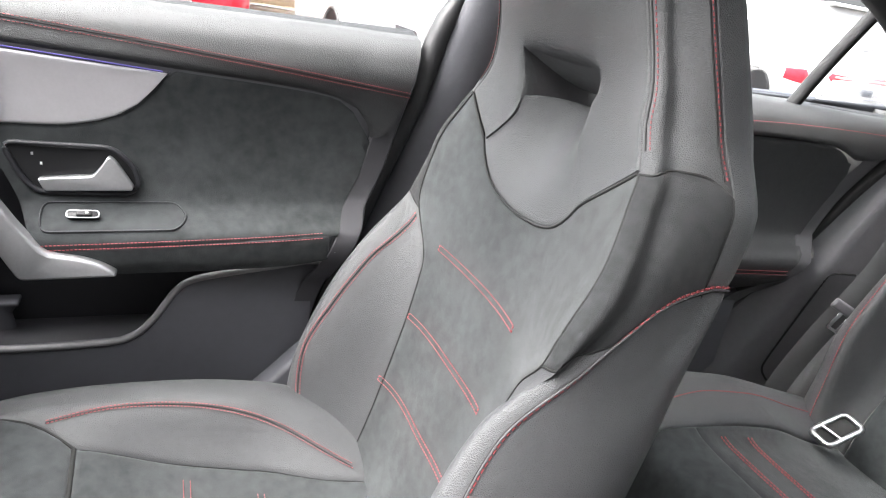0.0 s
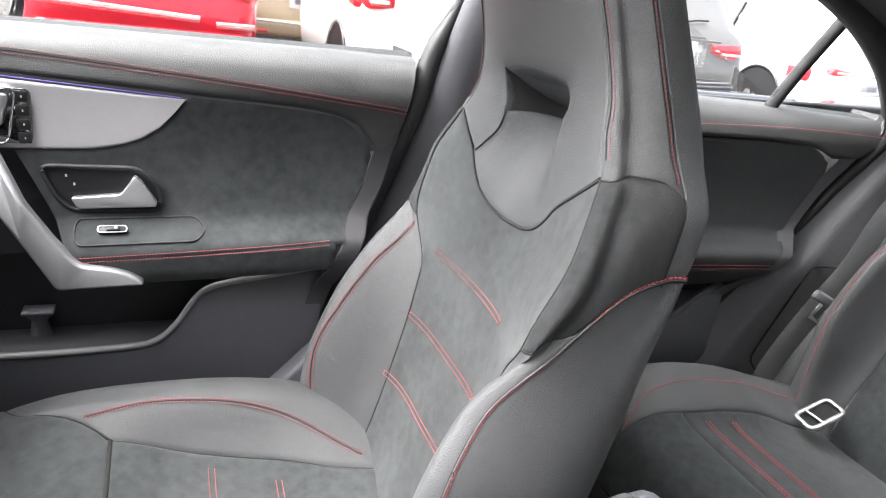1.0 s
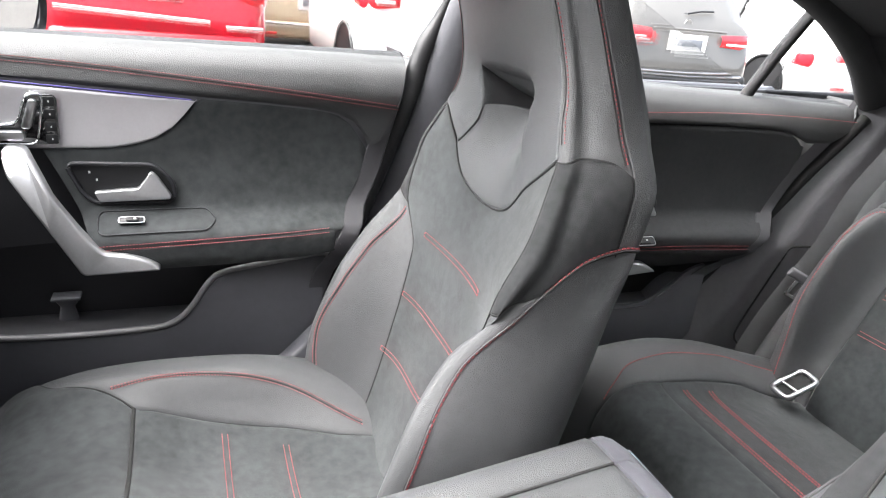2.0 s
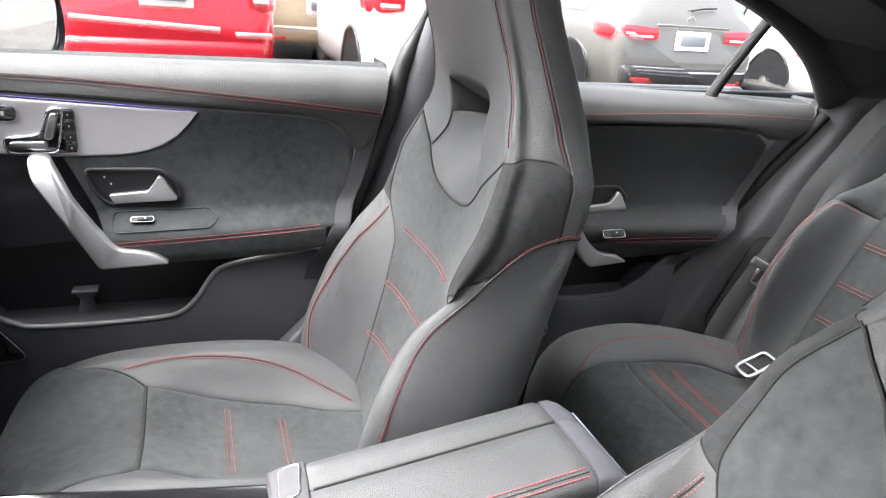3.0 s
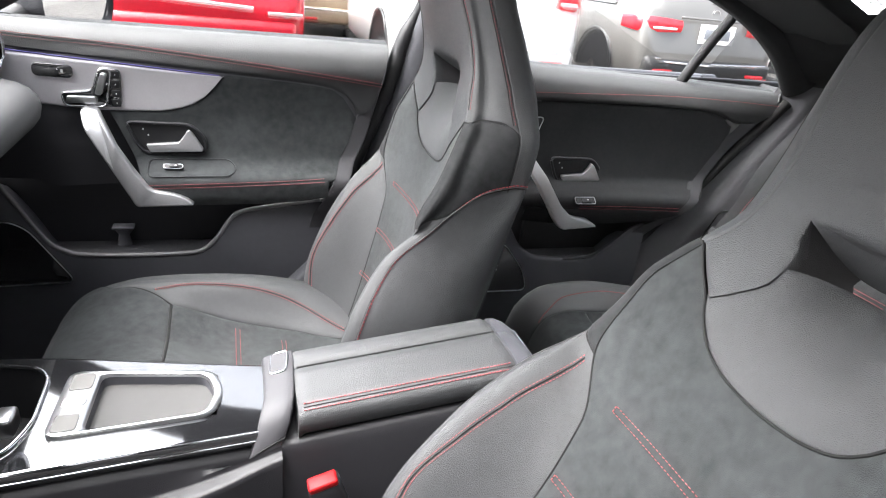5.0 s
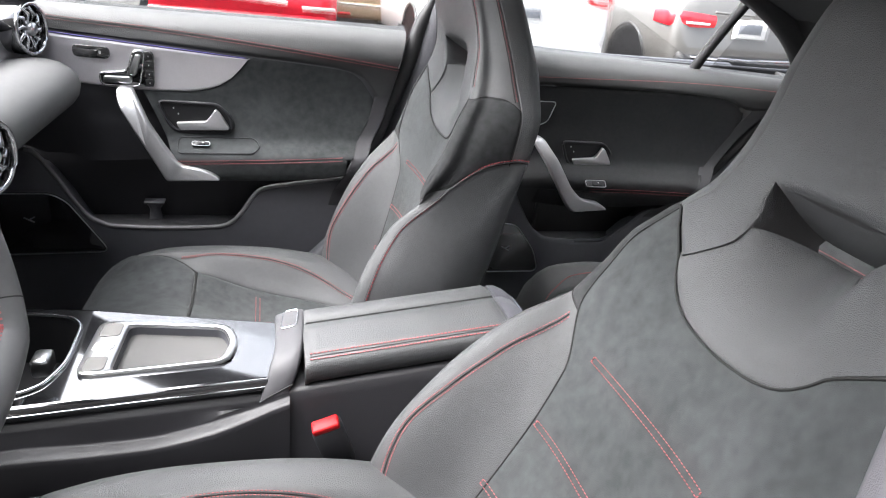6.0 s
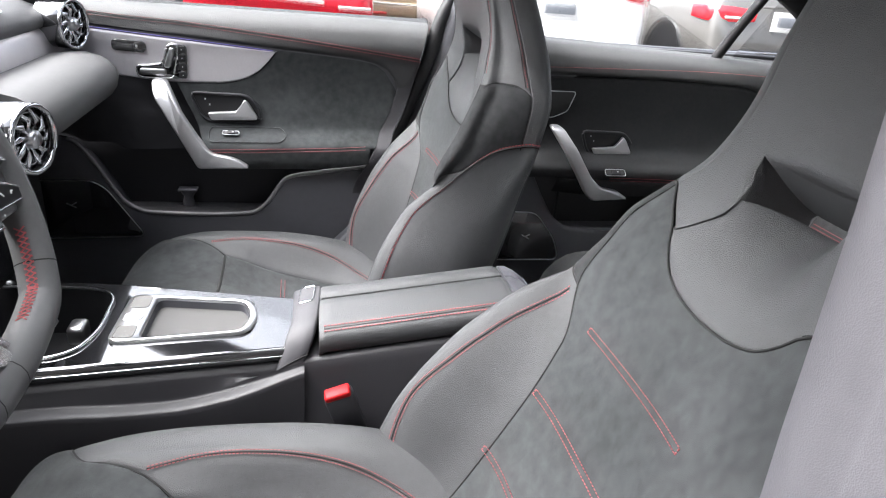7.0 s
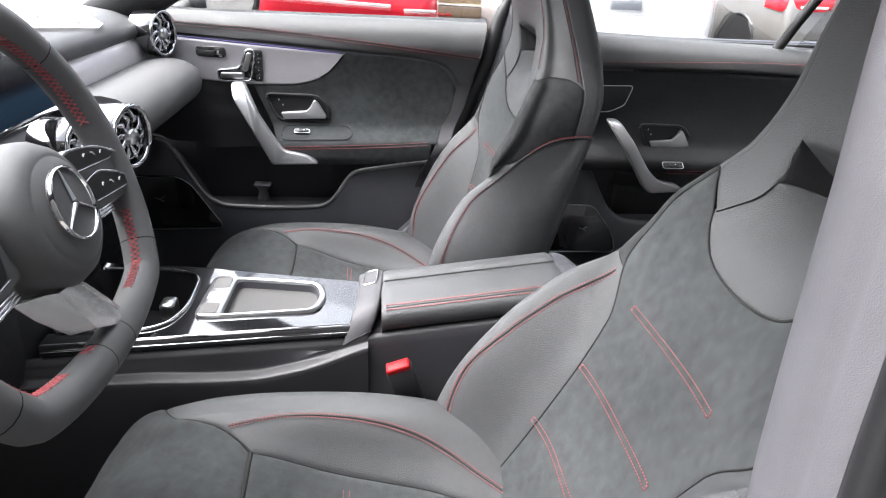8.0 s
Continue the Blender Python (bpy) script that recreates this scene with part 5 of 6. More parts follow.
# strap section: y, height at the front edge, height at the rear edge, front x, rear x
STRAP = [(0.127, 0.600, 0.600, -0.262, -0.216), (0.123, 0.625, 0.632, -0.262, -0.217), (0.116, 0.644, 0.653, -0.262, -0.218), (0.104, 0.6525, 0.6625, -0.262, -0.2195),
         (0.08, 0.655, 0.665, -0.2615, -0.220), (0.02, 0.655, 0.666, -0.2625, -0.2245), (-0.005, 0.654, 0.664, -0.266, -0.227), (-0.022, 0.650, 0.658, -0.270, -0.230),
         (-0.034, 0.638, 0.646, -0.2735, -0.2335), (-0.042, 0.622, 0.630, -0.279, -0.240), (-0.048, 0.607, 0.614, -0.284, -0.247), (-0.054, 0.592, 0.600, -0.288, -0.255)]
rows = []
for k, (y, zf, zr, xf, xr) in enumerate(STRAP):
    p, q = STRAP[max(k - 1, 0)], STRAP[min(k + 1, len(STRAP) - 1)]
    run = Vector((0, q[0] - p[0], q[1] - p[1])).normalized()
    inward = Vector((0, run.z, -run.y)) if run.y < 0 else Vector((0, -run.z, run.y))
    inward = inward if inward.z < 0 or (abs(inward.z) < 0.3 and inward.y * (0.04 - y) > 0) else -inward
    a, b = Vector((xf, y, zf)), Vector((xr, y, zr))
    rows.append([a + inward * 0.016, a + inward * 0.005, a.lerp(b, 0.03) + inward * 0.0015, a.lerp(b, 0.08), a.lerp(b, 0.35) - inward * 0.0012, a.lerp(b, 0.65) - inward * 0.0012, a.lerp(b, 0.92), a.lerp(b, 0.97) + inward * 0.0015, b + inward * 0.005, b + inward * 0.016])
br = part("bridge", grid_mesh(rows), BRIDGE, console, "grey bridge with a release key")
part("bridge_seam", tube([Vector((mix(-0.284, -0.240, t), mix(-0.0488, -0.0428, t), mix(0.6072, 0.6302, t) + 0.0012 * math.sin(math.pi * t))) for t in (0, 0.25, 0.5, 0.75, 1)], 0.0011, 6), SEAM, br)
o = round_outline([(-0.254, 0.052), (-0.233, 0.052), (-0.228, 0.098), (-0.250, 0.098)], 0.006)
def on_bridge(x, y, k, h):
    x, y = mix(-0.241, x, k), mix(0.075, y, k)
    return Vector((x, y, mix(0.655, 0.6655, (x + 0.262) / 0.041) + 0.0015 + h))


part("release_key", grid_mesh([[on_bridge(x, y, k, h) for x, y in o] for k, h in ((1.0, 0.0), (1.0, 0.0012), (0.9, 0.0014), (0.02, 0.0014))], close_u=True), BRIDGE, br, "", False)
part("key_rim", tube([on_bridge(x, y, 1.0, 0.0008) for x, y in o + [o[0], o[1]]], 0.0011, 6, False), CHROME, br)


def box_body(x):
    z = zt(x) - 0.041
    return [(-0.135, 0.18), (-0.096, 0.40), (-0.060, z - 0.07), (-0.049, z - 0.018), (-0.0455, z - 0.005), (-0.043, z - 0.002), (-0.038, z), (0.11, z), (0.118, z - 0.02), (0.14, 0.40), (0.17, 0.18)]


part("storage_body", loft_x(spread(-0.246, 0.10, 10), box_body), CONSOLE, console, "grey storage box body")


def lid(x):
    z = zt(x)
    return [(-0.036, z - 0.039), (-0.0405, z - 0.033), (-0.0425, z - 0.024), (-0.0415, z - 0.013), (-0.037, z - 0.0065), (-0.029, z - 0.0028), (-0.012, z), (0.03, z + 0.001), (0.054, z), (0.0565, z - 0.003), (0.059, z), (0.088, z - 0.001), (0.100, z - 0.004), (0.107, z - 0.012), (0.109, z - 0.040)]


arm = thing("armrest", "padded grey leather armrest lid with red stitching", "armrest")
part("lid", loft_x([-0.2245, -0.222, -0.217] + spread(-0.205, 0.045, 12) + [0.055, 0.060, 0.062], lambda x: [(y, z - (0.004 if x < -0.221 or x > 0.058 else 0)) for y, z in lid(x)]), LEATHER, arm)
for y, dz in ((-0.0255, -0.0022), (-0.0350, -0.0052)):
    pts = [Vector((x, y, zt(x) + dz + 0.0008)) for x in spread(-0.218, 0.056, 30)]
    part("stitching", stitches(pts, [Vector((0, -0.35, 1)).normalized()] * len(pts), 0.0036, 0.0014, 0.0013), RED_THREAD, arm, "red contrast stitching")
part("lid_seam", tube([Vector((x, 0.0525, zt(x) + 0.0004)) for x in spread(-0.219, 0.058, 10)], 0.0016, 6), SEAM, arm)
part("seam", tube([Vector((x, -0.0303, zt(x) - 0.0031)) for x in spread(-0.218, 0.056, 10)], 0.0007, 6), SEAM, arm)
part("rear_cap", loft_x([0.064, 0.075, 0.09, 0.105, 0.115], lambda x: [(y * (1 - 0.5 * max(0, x - 0.085)), z - 0.002 - 5.0 * max(0, x - 0.07) ** 1.6) for y, z in lid(x)]), TRIM_GREY, arm, "grey rear cap")
part("rear_vent_rim", merge([tube([(0.108, y, zt(0.1) - 0.03) for y in spread(-0.03, 0.09, 4)], 0.003, 6), tube([(0.116, y, zt(0.1) - 0.05) for y in spread(-0.03, 0.09, 4)], 0.003, 6)]), CHROME, arm)

# driver's belt buckle beside the console
bk = thing("belt_buckle", "black belt buckle with a red release button", "belt buckle")
mb = pose(-0.188, -0.084, 0.560, 8, -18.5, 0)
part("buckle_body", box(0, 0, 0, 0.040, 0.024, 0.080, 0.005), TRIM, bk)
part("release_button", merge([box(0, -0.002, 0.041, 0.036, 0.020, 0.010, 0.003)]), RED_PLASTIC, bk, "red release button")
part("stalk", merge([box(0.0, 0, -0.055, 0.018, 0.008, 0.04, 0.003)]), DARK, bk)
part("sleeve", merge([box(0.003, 0, -0.090, 0.022, 0.010, 0.06, 0.004)]), RIM_GREY, bk, "pale grey stalk sleeve")
bk.matrix_world = mb


# ---- dashboard ----
dash = thing("dashboard", "grey leather dashboard with a silver band", "dashboard")
ys = spread(-0.80, 0.735, 26)
rows = []
for y in ys:
    e = max(0.0, (y - 0.62) / 0.115) ** 2 * 0.02
    rows.append([Vector((x, y, z)) for x, z in ((-0.752, 0.962), (-0.742, 0.968), (-0.738, 0.978 - e), (-0.742, 0.990 - e), (-0.756, 1.002 - e), (-0.80, 1.018 - e), (-0.88, 1.030 - e), (-1.0, 1.032 - e), (-1.15, 1.020 - e), (-1.30, 0.99))])
part("top_pad", grid_mesh(rows), LEATHER, dash, "padded grey leather dashboard top")
rows = [[Vector((x, y, z)) for x, z in ((-0.738, 0.912), (-0.736, 0.920), (-0.742, 0.955), (-0.752, 0.966))] for y in ys]
part("silver_band", grid_mesh(rows), SILVER, dash, "pale satin silver band")
# the full roll in front of the passenger, with its rounded end
rows = []
for t in [k / 24 for k in range(25)]:
    y = mix(0.205, 0.700, t)
    end = min(1.0, (0.700 - y) / 0.085)
    k = math.sqrt(max(0.0, 1 - (1 - end) ** 2)) if end < 1 else 1.0
    k = max(k, 0.04)
    cx, cz = mix(-0.735, -0.700, k), 0.868
    rows.append([Vector((cx + 0.085 * k * math.cos(a) * (1.0 if math.cos(a) > 0 else 1.6), y, cz + (0.056 * k) * math.sin(a) + 0.010 * math.cos(a))) for a in [q * math.pi / 10 for q in range(20)]])
part("knee_roll", grid_mesh(rows, close_u=True, caps=True), ROLL, dash, "grey padded roll with a rounded end")
for x, y, z, sx, sy, sz in ((-1.04, 0.40, 0.66, 0.46, 0.60, 0.34), (-0.92, -0.35, 0.70, 0.40, 0.80, 0.30), (-0.86, 0.06, 0.70, 0.30, 0.30, 0.40)):
    part("lower_panel", box(x, y, z, sx, sy, sz, 0.035), TRIM, dash)
# white sheet lying on the dashboard
sheet = [(-0.785, 0.28), (-0.765, 0.36), (-0.750, 0.44), (-0.755, 0.48), (-0.80, 0.52), (-0.92, 0.66), (-1.10, 0.62), (-1.12, 0.0), (-0.82, 0.10)]
pad_z = curve_of([(-1.15, 1.022), (-1.0, 1.034), (-0.88, 1.032), (-0.80, 1.020), (-0.756, 1.005), (-0.742, 0.994)])
bm = bmesh.new()
lo = [bm.verts.new((x, y, pad_z(x) + 0.002)) for x, y in sheet]
mid = bm.verts.new((-0.90, 0.36, pad_z(-0.90) + 0.005))
for k in range(len(lo)):
    bm.faces.new((lo[k], lo[(k + 1) % len(lo)], mid))
r = bmesh.ops.solidify(bm, geom=bm.faces[:], thickness=0.001)
tagged(part("paper_sheet", bm, PAPER, None, "", False), "white paper sheet lying on the dashboard", "paper")


def round_vent(parent, at, turn, r):
    """Turbine-shaped air outlet: chrome rings, spokes, knob."""
    m = pose(*at) @ pose(0, 0, 0, 0, 0, turn) @ pose(0, 0, 0, 0, 90, 0)

    def circle(rad, h, n=28):
        return [m @ Vector((rad * math.cos(k * 2 * math.pi / n), rad * math.sin(k * 2 * math.pi / n), h)) for k in range(n)]
    v = part("air_outlet", grid_mesh([circle(r * 1.02, -0.05), circle(r * 1.06, -0.02), circle(r * 1.04, 0.004), circle(r * 0.97, 0.006), circle(r * 0.93, -0.004), circle(r * 0.90, -0.022), circle(0.002, -0.017)], close_u=True), GLOSS, parent, "black round air outlet")
    for rad, th in ((r * 1.0, 0.0038), (r * 0.78, 0.0016)):
        c = circle(rad, 0.004 if rad > r * 0.9 else -0.004)
        part("outlet_ring", tube(c + [c[0], c[1]], th, 7, False), CHROME, v)
    for k in range(10):
        a = k * 2 * math.pi / 10
        p = m @ Vector((r * 0.26 * math.cos(a), r * 0.26 * math.sin(a), -0.002))
        q = m @ Vector((r * 0.88 * math.cos(a + 0.35), r * 0.88 * math.sin(a + 0.35), -0.004))
        mid = m @ Vector((r * 0.58 * math.cos(a + 0.10), r * 0.58 * math.sin(a + 0.10), 0.001))
        part("outlet_blade", tube([p, mid, q], [0.0026, 0.0046, 0.0028], 6), CHROME, v)
    part("outlet_knob", grid_mesh([circle(r * 0.27, -0.006, 16), circle(r * 0.27, 0.006, 16), circle(r * 0.20, 0.010, 16), circle(0.001, 0.0105, 16)], close_u=True), ALU, v)


round_vent(dash, (-0.700, 0.655, 0.972), -16, 0.046)
round_vent(dash, (-0.618, 0.150, 0.874), -14, 0.047)
round_vent(dash, (-0.640, 0.020, 0.885), -4, 0.044)
pts, ns = [Vector((-0.80 - 0.10 * t, 0.25 + 0.42 * t, 1.0195 + 0.012 * t)) for t in spread(0, 1, 12)], [Vector((0, 0, 1))] * 13
part("stitching", stitches(pts, ns), RED_THREAD, dash, "red contrast stitching")

# wide screen
sc = thing("display_screen", "wide black glass display on the dashboard", "screen")
part("screen_body", merge([box(-0.680, -0.26, 0.988, 0.017, 0.62, 0.105, 0.008, pose(0, 0, 0, 0, -8, 0))]), GLOSS, sc)
scr = bpy.data.materials.new("lit_display")
scr.use_nodes = True
sn = scr.node_tree
tc = sn.nodes.new("ShaderNodeTexCoord")
mp = sn.nodes.new("ShaderNodeSeparateXYZ")
sn.links.new(tc.outputs["Generated"], mp.inputs[0])
cr = sn.nodes.new("ShaderNodeValToRGB")
cr.color_ramp.elements[0].color, cr.color_ramp.elements[1].color = (0.03, 0.08, 0.15, 1), (0.004, 0.008, 0.016, 1)
cr.color_ramp.elements.new(0.30).color = (0.06, 0.13, 0.22, 1)
cr.color_ramp.elements.new(0.45).color = (0.006, 0.012, 0.022, 1)
sn.links.new(mp.outputs["Z"], cr.inputs["Fac"])
bs = sn.nodes["Principled BSDF"]
bs.inputs["Roughness"].default_value = 0.1
bs.inputs["Base Color"].default_value = (0.006, 0.007, 0.009, 1)
sn.links.new(cr.outputs["Color"], bs.inputs["Emission Color"])
bs.inputs["Emission Strength"].default_value = 0.03
part("screen_picture", merge([box(-0.6665, -0.20, 0.991, 0.002, 0.46, 0.085, 0, pose(0, 0, 0, 0, -8, 0))]), scr, sc, "lit blue and black display picture")
for k in range(4):
    part("screen_mark", merge([box(-0.6645, -0.035 - 0.03 * k, 0.966 + 0.008 * (k % 2), 0.001, 0.012, 0.004, 0, pose(0, 0, 0, 0, -8, 0))]), WHITE_INK, sc)

# climate key row
ck = thing("climate_panel", "silver climate key panel below the outlets", "control panel")
part("panel_body", merge([box(-0.665, 0.03, 0.800, 0.05, 0.30, 0.035, 0.008, pose(0, 0, 0, 0, -25, 0))]), GLOSS, ck)
for k in range(6):
    part("climate_key", merge([box(-0.640, -0.08 + 0.044 * k, 0.803, 0.012, 0.034, 0.022, 0.004, pose(0, 0, 0, 0, -25, 0))]), ALU, ck)

# ---- steering wheel ----
sw = thing("steering_wheel", "black leather steering wheel with red stitching and silver spoke", "steering wheel")
W_TILT = 17
mw = pose(-0.538, -0.335, 0.930, 0, -W_TILT, 0) @ Matrix(((0, 0, 1, 0), (1, 0, 0, 0), (0, 1, 0, 0), (0, 0, 0, 1)))
# local: x to the passenger side, y up, z to the driver


def rim_pt(a):
    x, y = 0.185 * math.cos(a), 0.185 * math.sin(a)
    flat = -0.126
    if y < flat:
        y = flat + (y - flat) * 0.35
    return Vector((x, y, 0))


def rim_tube(a0, a1, n, r0, r1, squash, lift=0.0):
    rows = []
    for i in range(n + 1):
        a = mix(a0, a1, i / n)
        p, d = rim_pt(a), (rim_pt(a + 0.02) - rim_pt(a - 0.02)).normalized()
        o = Vector((d.y, -d.x, 0))
        rows.append([mw @ (p + o * ((r0 + lift) * math.cos(q * math.pi / 8)) + Vector((0, 0, (r1 + lift) * math.sin(q * math.pi / 8)))) for q in range(16)])
    return rows


bm = grid_mesh(rim_tube(0, 2 * math.pi, 96, 0.0192, 0.0185, 1), close_u=True)
part("rim", bm, WHEEL, sw, "smooth black leather rim")
for a in (0.74, -0.56, -1.70, 2.40, 3.70, 4.84):
    part("rim_seam", grid_mesh(rim_tube(a - 0.004, a + 0.004, 2, 0.0192, 0.0185, 1, 0.0004), close_u=True), SEAM, sw)
# crossed stitching along the inner face of the rim
def rim_skin(a, q):
    p, d = rim_pt(a), (rim_pt(a + 0.02) - rim_pt(a - 0.02)).normalized()
    o = Vector((d.y, -d.x, 0))
    return mw @ (p + o * (0.0196 * math.cos(math.pi * q)) + Vector((0, 0, 0.0189 * math.sin(math.pi * q))))


for a0, a1 in ((0.26, 1.25), (-1.10, -0.36), (-1.80, -1.72), (1.9, 2.88), (3.50, 4.24)):
    n = int(abs(a1 - a0) / 0.034)
    for k in range(n):
        a, da = mix(a0, a1, k / n), (a1 - a0) / n
        for q0, q1 in ((0.86, 1.02), (1.02, 0.86)):
            part("rim_stitch", tube([rim_skin(a + da * 1.25 * t, mix(q0, q1, t)) for t in (0, 0.5, 1)], 0.0008, 4), RED_THREAD, sw)


def disc(cx, cy, prof, n=32, sx=1.0, sy=1.0):
    return grid_mesh([[mw @ Vector((cx + r * sx * math.cos(k * 2 * math.pi / n), cy + r * sy * math.sin(k * 2 * math.pi / n), h)) for k in range(n)] for r, h in prof], close_u=True)


part("airbag_cover", disc(0, -0.005, [(0.058, -0.05), (0.067, -0.03), (0.0705, -0.008), (0.068, 0.014), (0.061, 0.026), (0.052, 0.0322), (0.0505, 0.0318), (0.049, 0.0328), (0.042, 0.0358), (0.001, 0.038)], 36, 1.0, 0.98), WHEEL, sw, "round grey airbag cover")
part("badge", disc(0, 0, [(0.033, 0.036), (0.0325, 0.0385), (0.030, 0.0392), (0.001, 0.0396)], 32), WHEEL, sw, "plain round badge")
part("badge_ring", disc(0, 0, [(0.0338, 0.037), (0.0338, 0.0412), (0.0325, 0.0422), (0.0312, 0.0412), (0.0312, 0.037)], 32), CHROME, sw)


for k in range(3):
    a = math.pi / 2 + k * 2 * math.pi / 3
    part("badge_bar", tube([mw @ Vector((r * math.cos(a), r * math.sin(a), 0.0408)) for r in (0.002, 0.012, 0.031)], [0.0030, 0.0021, 0.0010], 8, True, 0.6), ALU, sw)


def wheel_plate(name, pts, h, thick, mat, label="", ridge=None):
    """A flat moulding in the wheel's plane with a softened rim."""
    cx, cy = sum(p[0] for p in pts) / len(pts), sum(p[1] for p in pts) / len(pts)
    rows = [[mw @ Vector((cx + (x - cx) * k, cy + (y - cy) * k, z)) for x, y in pts] for k, z in ((1.0, h - thick), (1.0, h - 0.0016), (0.975, h - 0.0003), (0.94, h), (0.02, h + (ridge or 0.0)))]
    return part(name, grid_mesh(rows, close_u=True), mat, sw, label, False)


def wheel_facets(name, pts, faces, mat, label=""):
    """A folded plate in the wheel's plane, from (x, y, height) corners."""
    bm = bmesh.new()
    vs = [bm.verts.new(mw @ Vector(p)) for p in pts]
    for f in faces:
        bm.faces.new([vs[k] for k in f])
    bmesh.ops.recalc_face_normals(bm, faces=bm.faces)
    bmesh.ops.solidify(bm, geom=bm.faces[:], thickness=0.006)
    bmesh.ops.bevel(bm, geom=[e for e in bm.edges if e.calc_face_angle(0) > 0.2], offset=0.0009, segments=2, profile=0.5, affect="EDGES")
    return part(name, bm, mat, sw, label)


KEY_1 = [(0.064, 0.0295), (0.080, 0.0311), (0.118, 0.0253), (0.150, 0.0156), (0.1735, 0.0048), (0.1605, 0.0027), (0.0805, 0.0112)]
KEY_2 = [(0.083, -0.0042), (0.1066, -0.0018), (0.126, -0.0037), (0.1595, -0.0159), (0.1885, -0.0320), (0.1778, -0.0332), (0.0897, -0.0243)]
for sg in (-1, 1):
    wheel_plate("spoke", [(sg * x, y) for x, y in round_outline([(0.045, 0.032), (0.110, 0.030), (0.172, 0.010), (0.190, -0.020), (0.184, -0.043), (0.120, -0.040), (0.060, -0.032)], 0.012)], 0.008, 0.022, WHEEL, "grey leather spoke", 0.002)
    for key in (KEY_1, KEY_2):
        kp = wheel_plate("spoke_key", [(sg * x, y) for x, y in round_outline(key, 0.003, 2)], 0.014, 0.010, KEYPAD, "black keypad with white marks")
        part("key_edge", tube([mw @ Vector((sg * q.x, q.y + 0.0010, 0.0138)) for q in smooth_line([(x, y, 0) for x, y in key[:5]], 5)], [0.0008] * 6 + [0.0011] * 6 + [0.0014] * 6 + [0.0017, 0.0020, 0.0018], 7), CHROME, kp, "chrome edge")
        part("key_edge", tube([mw @ Vector((sg * x, y - 0.0008, 0.0136)) for x, y in key[5:]], 0.0006, 6), CHROME, kp, "chrome edge")
        for k in range(3):
            q = 0.20 + 0.20 * k
            x, y = mix(key[6][0], key[4][0], q) + 0.006, mix(mix(key[6][1], key[1][1], 0.45), key[4][1], q) + 0.003
            mark = [(-0.003, 0.002), (0.0, 0.0015), (0.003, -0.002)] if k == 1 else [(-0.0022, -0.001), (-0.001, 0.0015), (0.002, 0.001)]
            part("key_mark", tube([mw @ Vector((sg * (x + dx), y + dy, 0.0147)) for dx, dy in mark], 0.0008, 5), WHITE_INK, kp)
    for k in range(3):
        roller = [mw @ Vector((sg * mix(0.086, 0.120, t), mix(-0.0350, -0.0375, t) - 0.0032 * k, 0.011)) for t in (0, 0.05, 0.5, 0.95, 1)]
        part("roller", tube(roller, [0.0008, 0.0015, 0.0015, 0.0015, 0.0008], 8), CHROME, sw, "chrome roller key")
FOLD = [(-0.0824, -0.0464, -0.004), (-0.0492, -0.0568, 0.003), (-0.046, -0.0602, 0.009), (-0.0158, -0.0646, 0.009), (-0.010, -0.0659, 0.006), (0.0428, -0.1423, 0.004), (0.0138, -0.1306, 0.006), (-0.020, -0.1125, 0.009), (-0.0392, -0.1031, -0.003), (-0.0641, -0.0722, -0.006)]
wheel_facets("lower_spoke", FOLD, [(0, 1, 2, 7, 8, 9), (2, 3, 6, 7), (3, 4, 5, 6)], SPOKE, "broad folded satin silver lower spoke")
wheel_facets("spoke_gap", [(-0.010, -0.0655, 0.000), (-0.001, -0.0675, 0.000), (0.056, -0.1455, 0.000), (0.0428, -0.1423, 0.000)], [(0, 1, 2, 3)], GLOSS, "gloss black strip")
wheel_facets("spoke_strip", [(-0.001, -0.0671, 0.005), (0.0062, -0.0677, 0.005), (0.0615, -0.1444, 0.005), (0.0540, -0.1444, 0.005)], [(0, 1, 2, 3)], SPOKE, "satin silver strip")
paddle = part("shift_paddle", merge([box(0.0, 0, 0, 0.006, 0.045, 0.02, 0.003, pose(0, 0, 0, 0, 15, 0))]), CHROME, sw)
paddle.location = mw @ Vector((0.105, -0.030, -0.017))
part("column", tube([mw @ Vector((0, 0, -0.03)), mw @ Vector((0, 0.0, -0.12)), mw @ Vector((0, 0.0, -0.26))], [0.05, 0.06, 0.075], 16), DARK, sw)


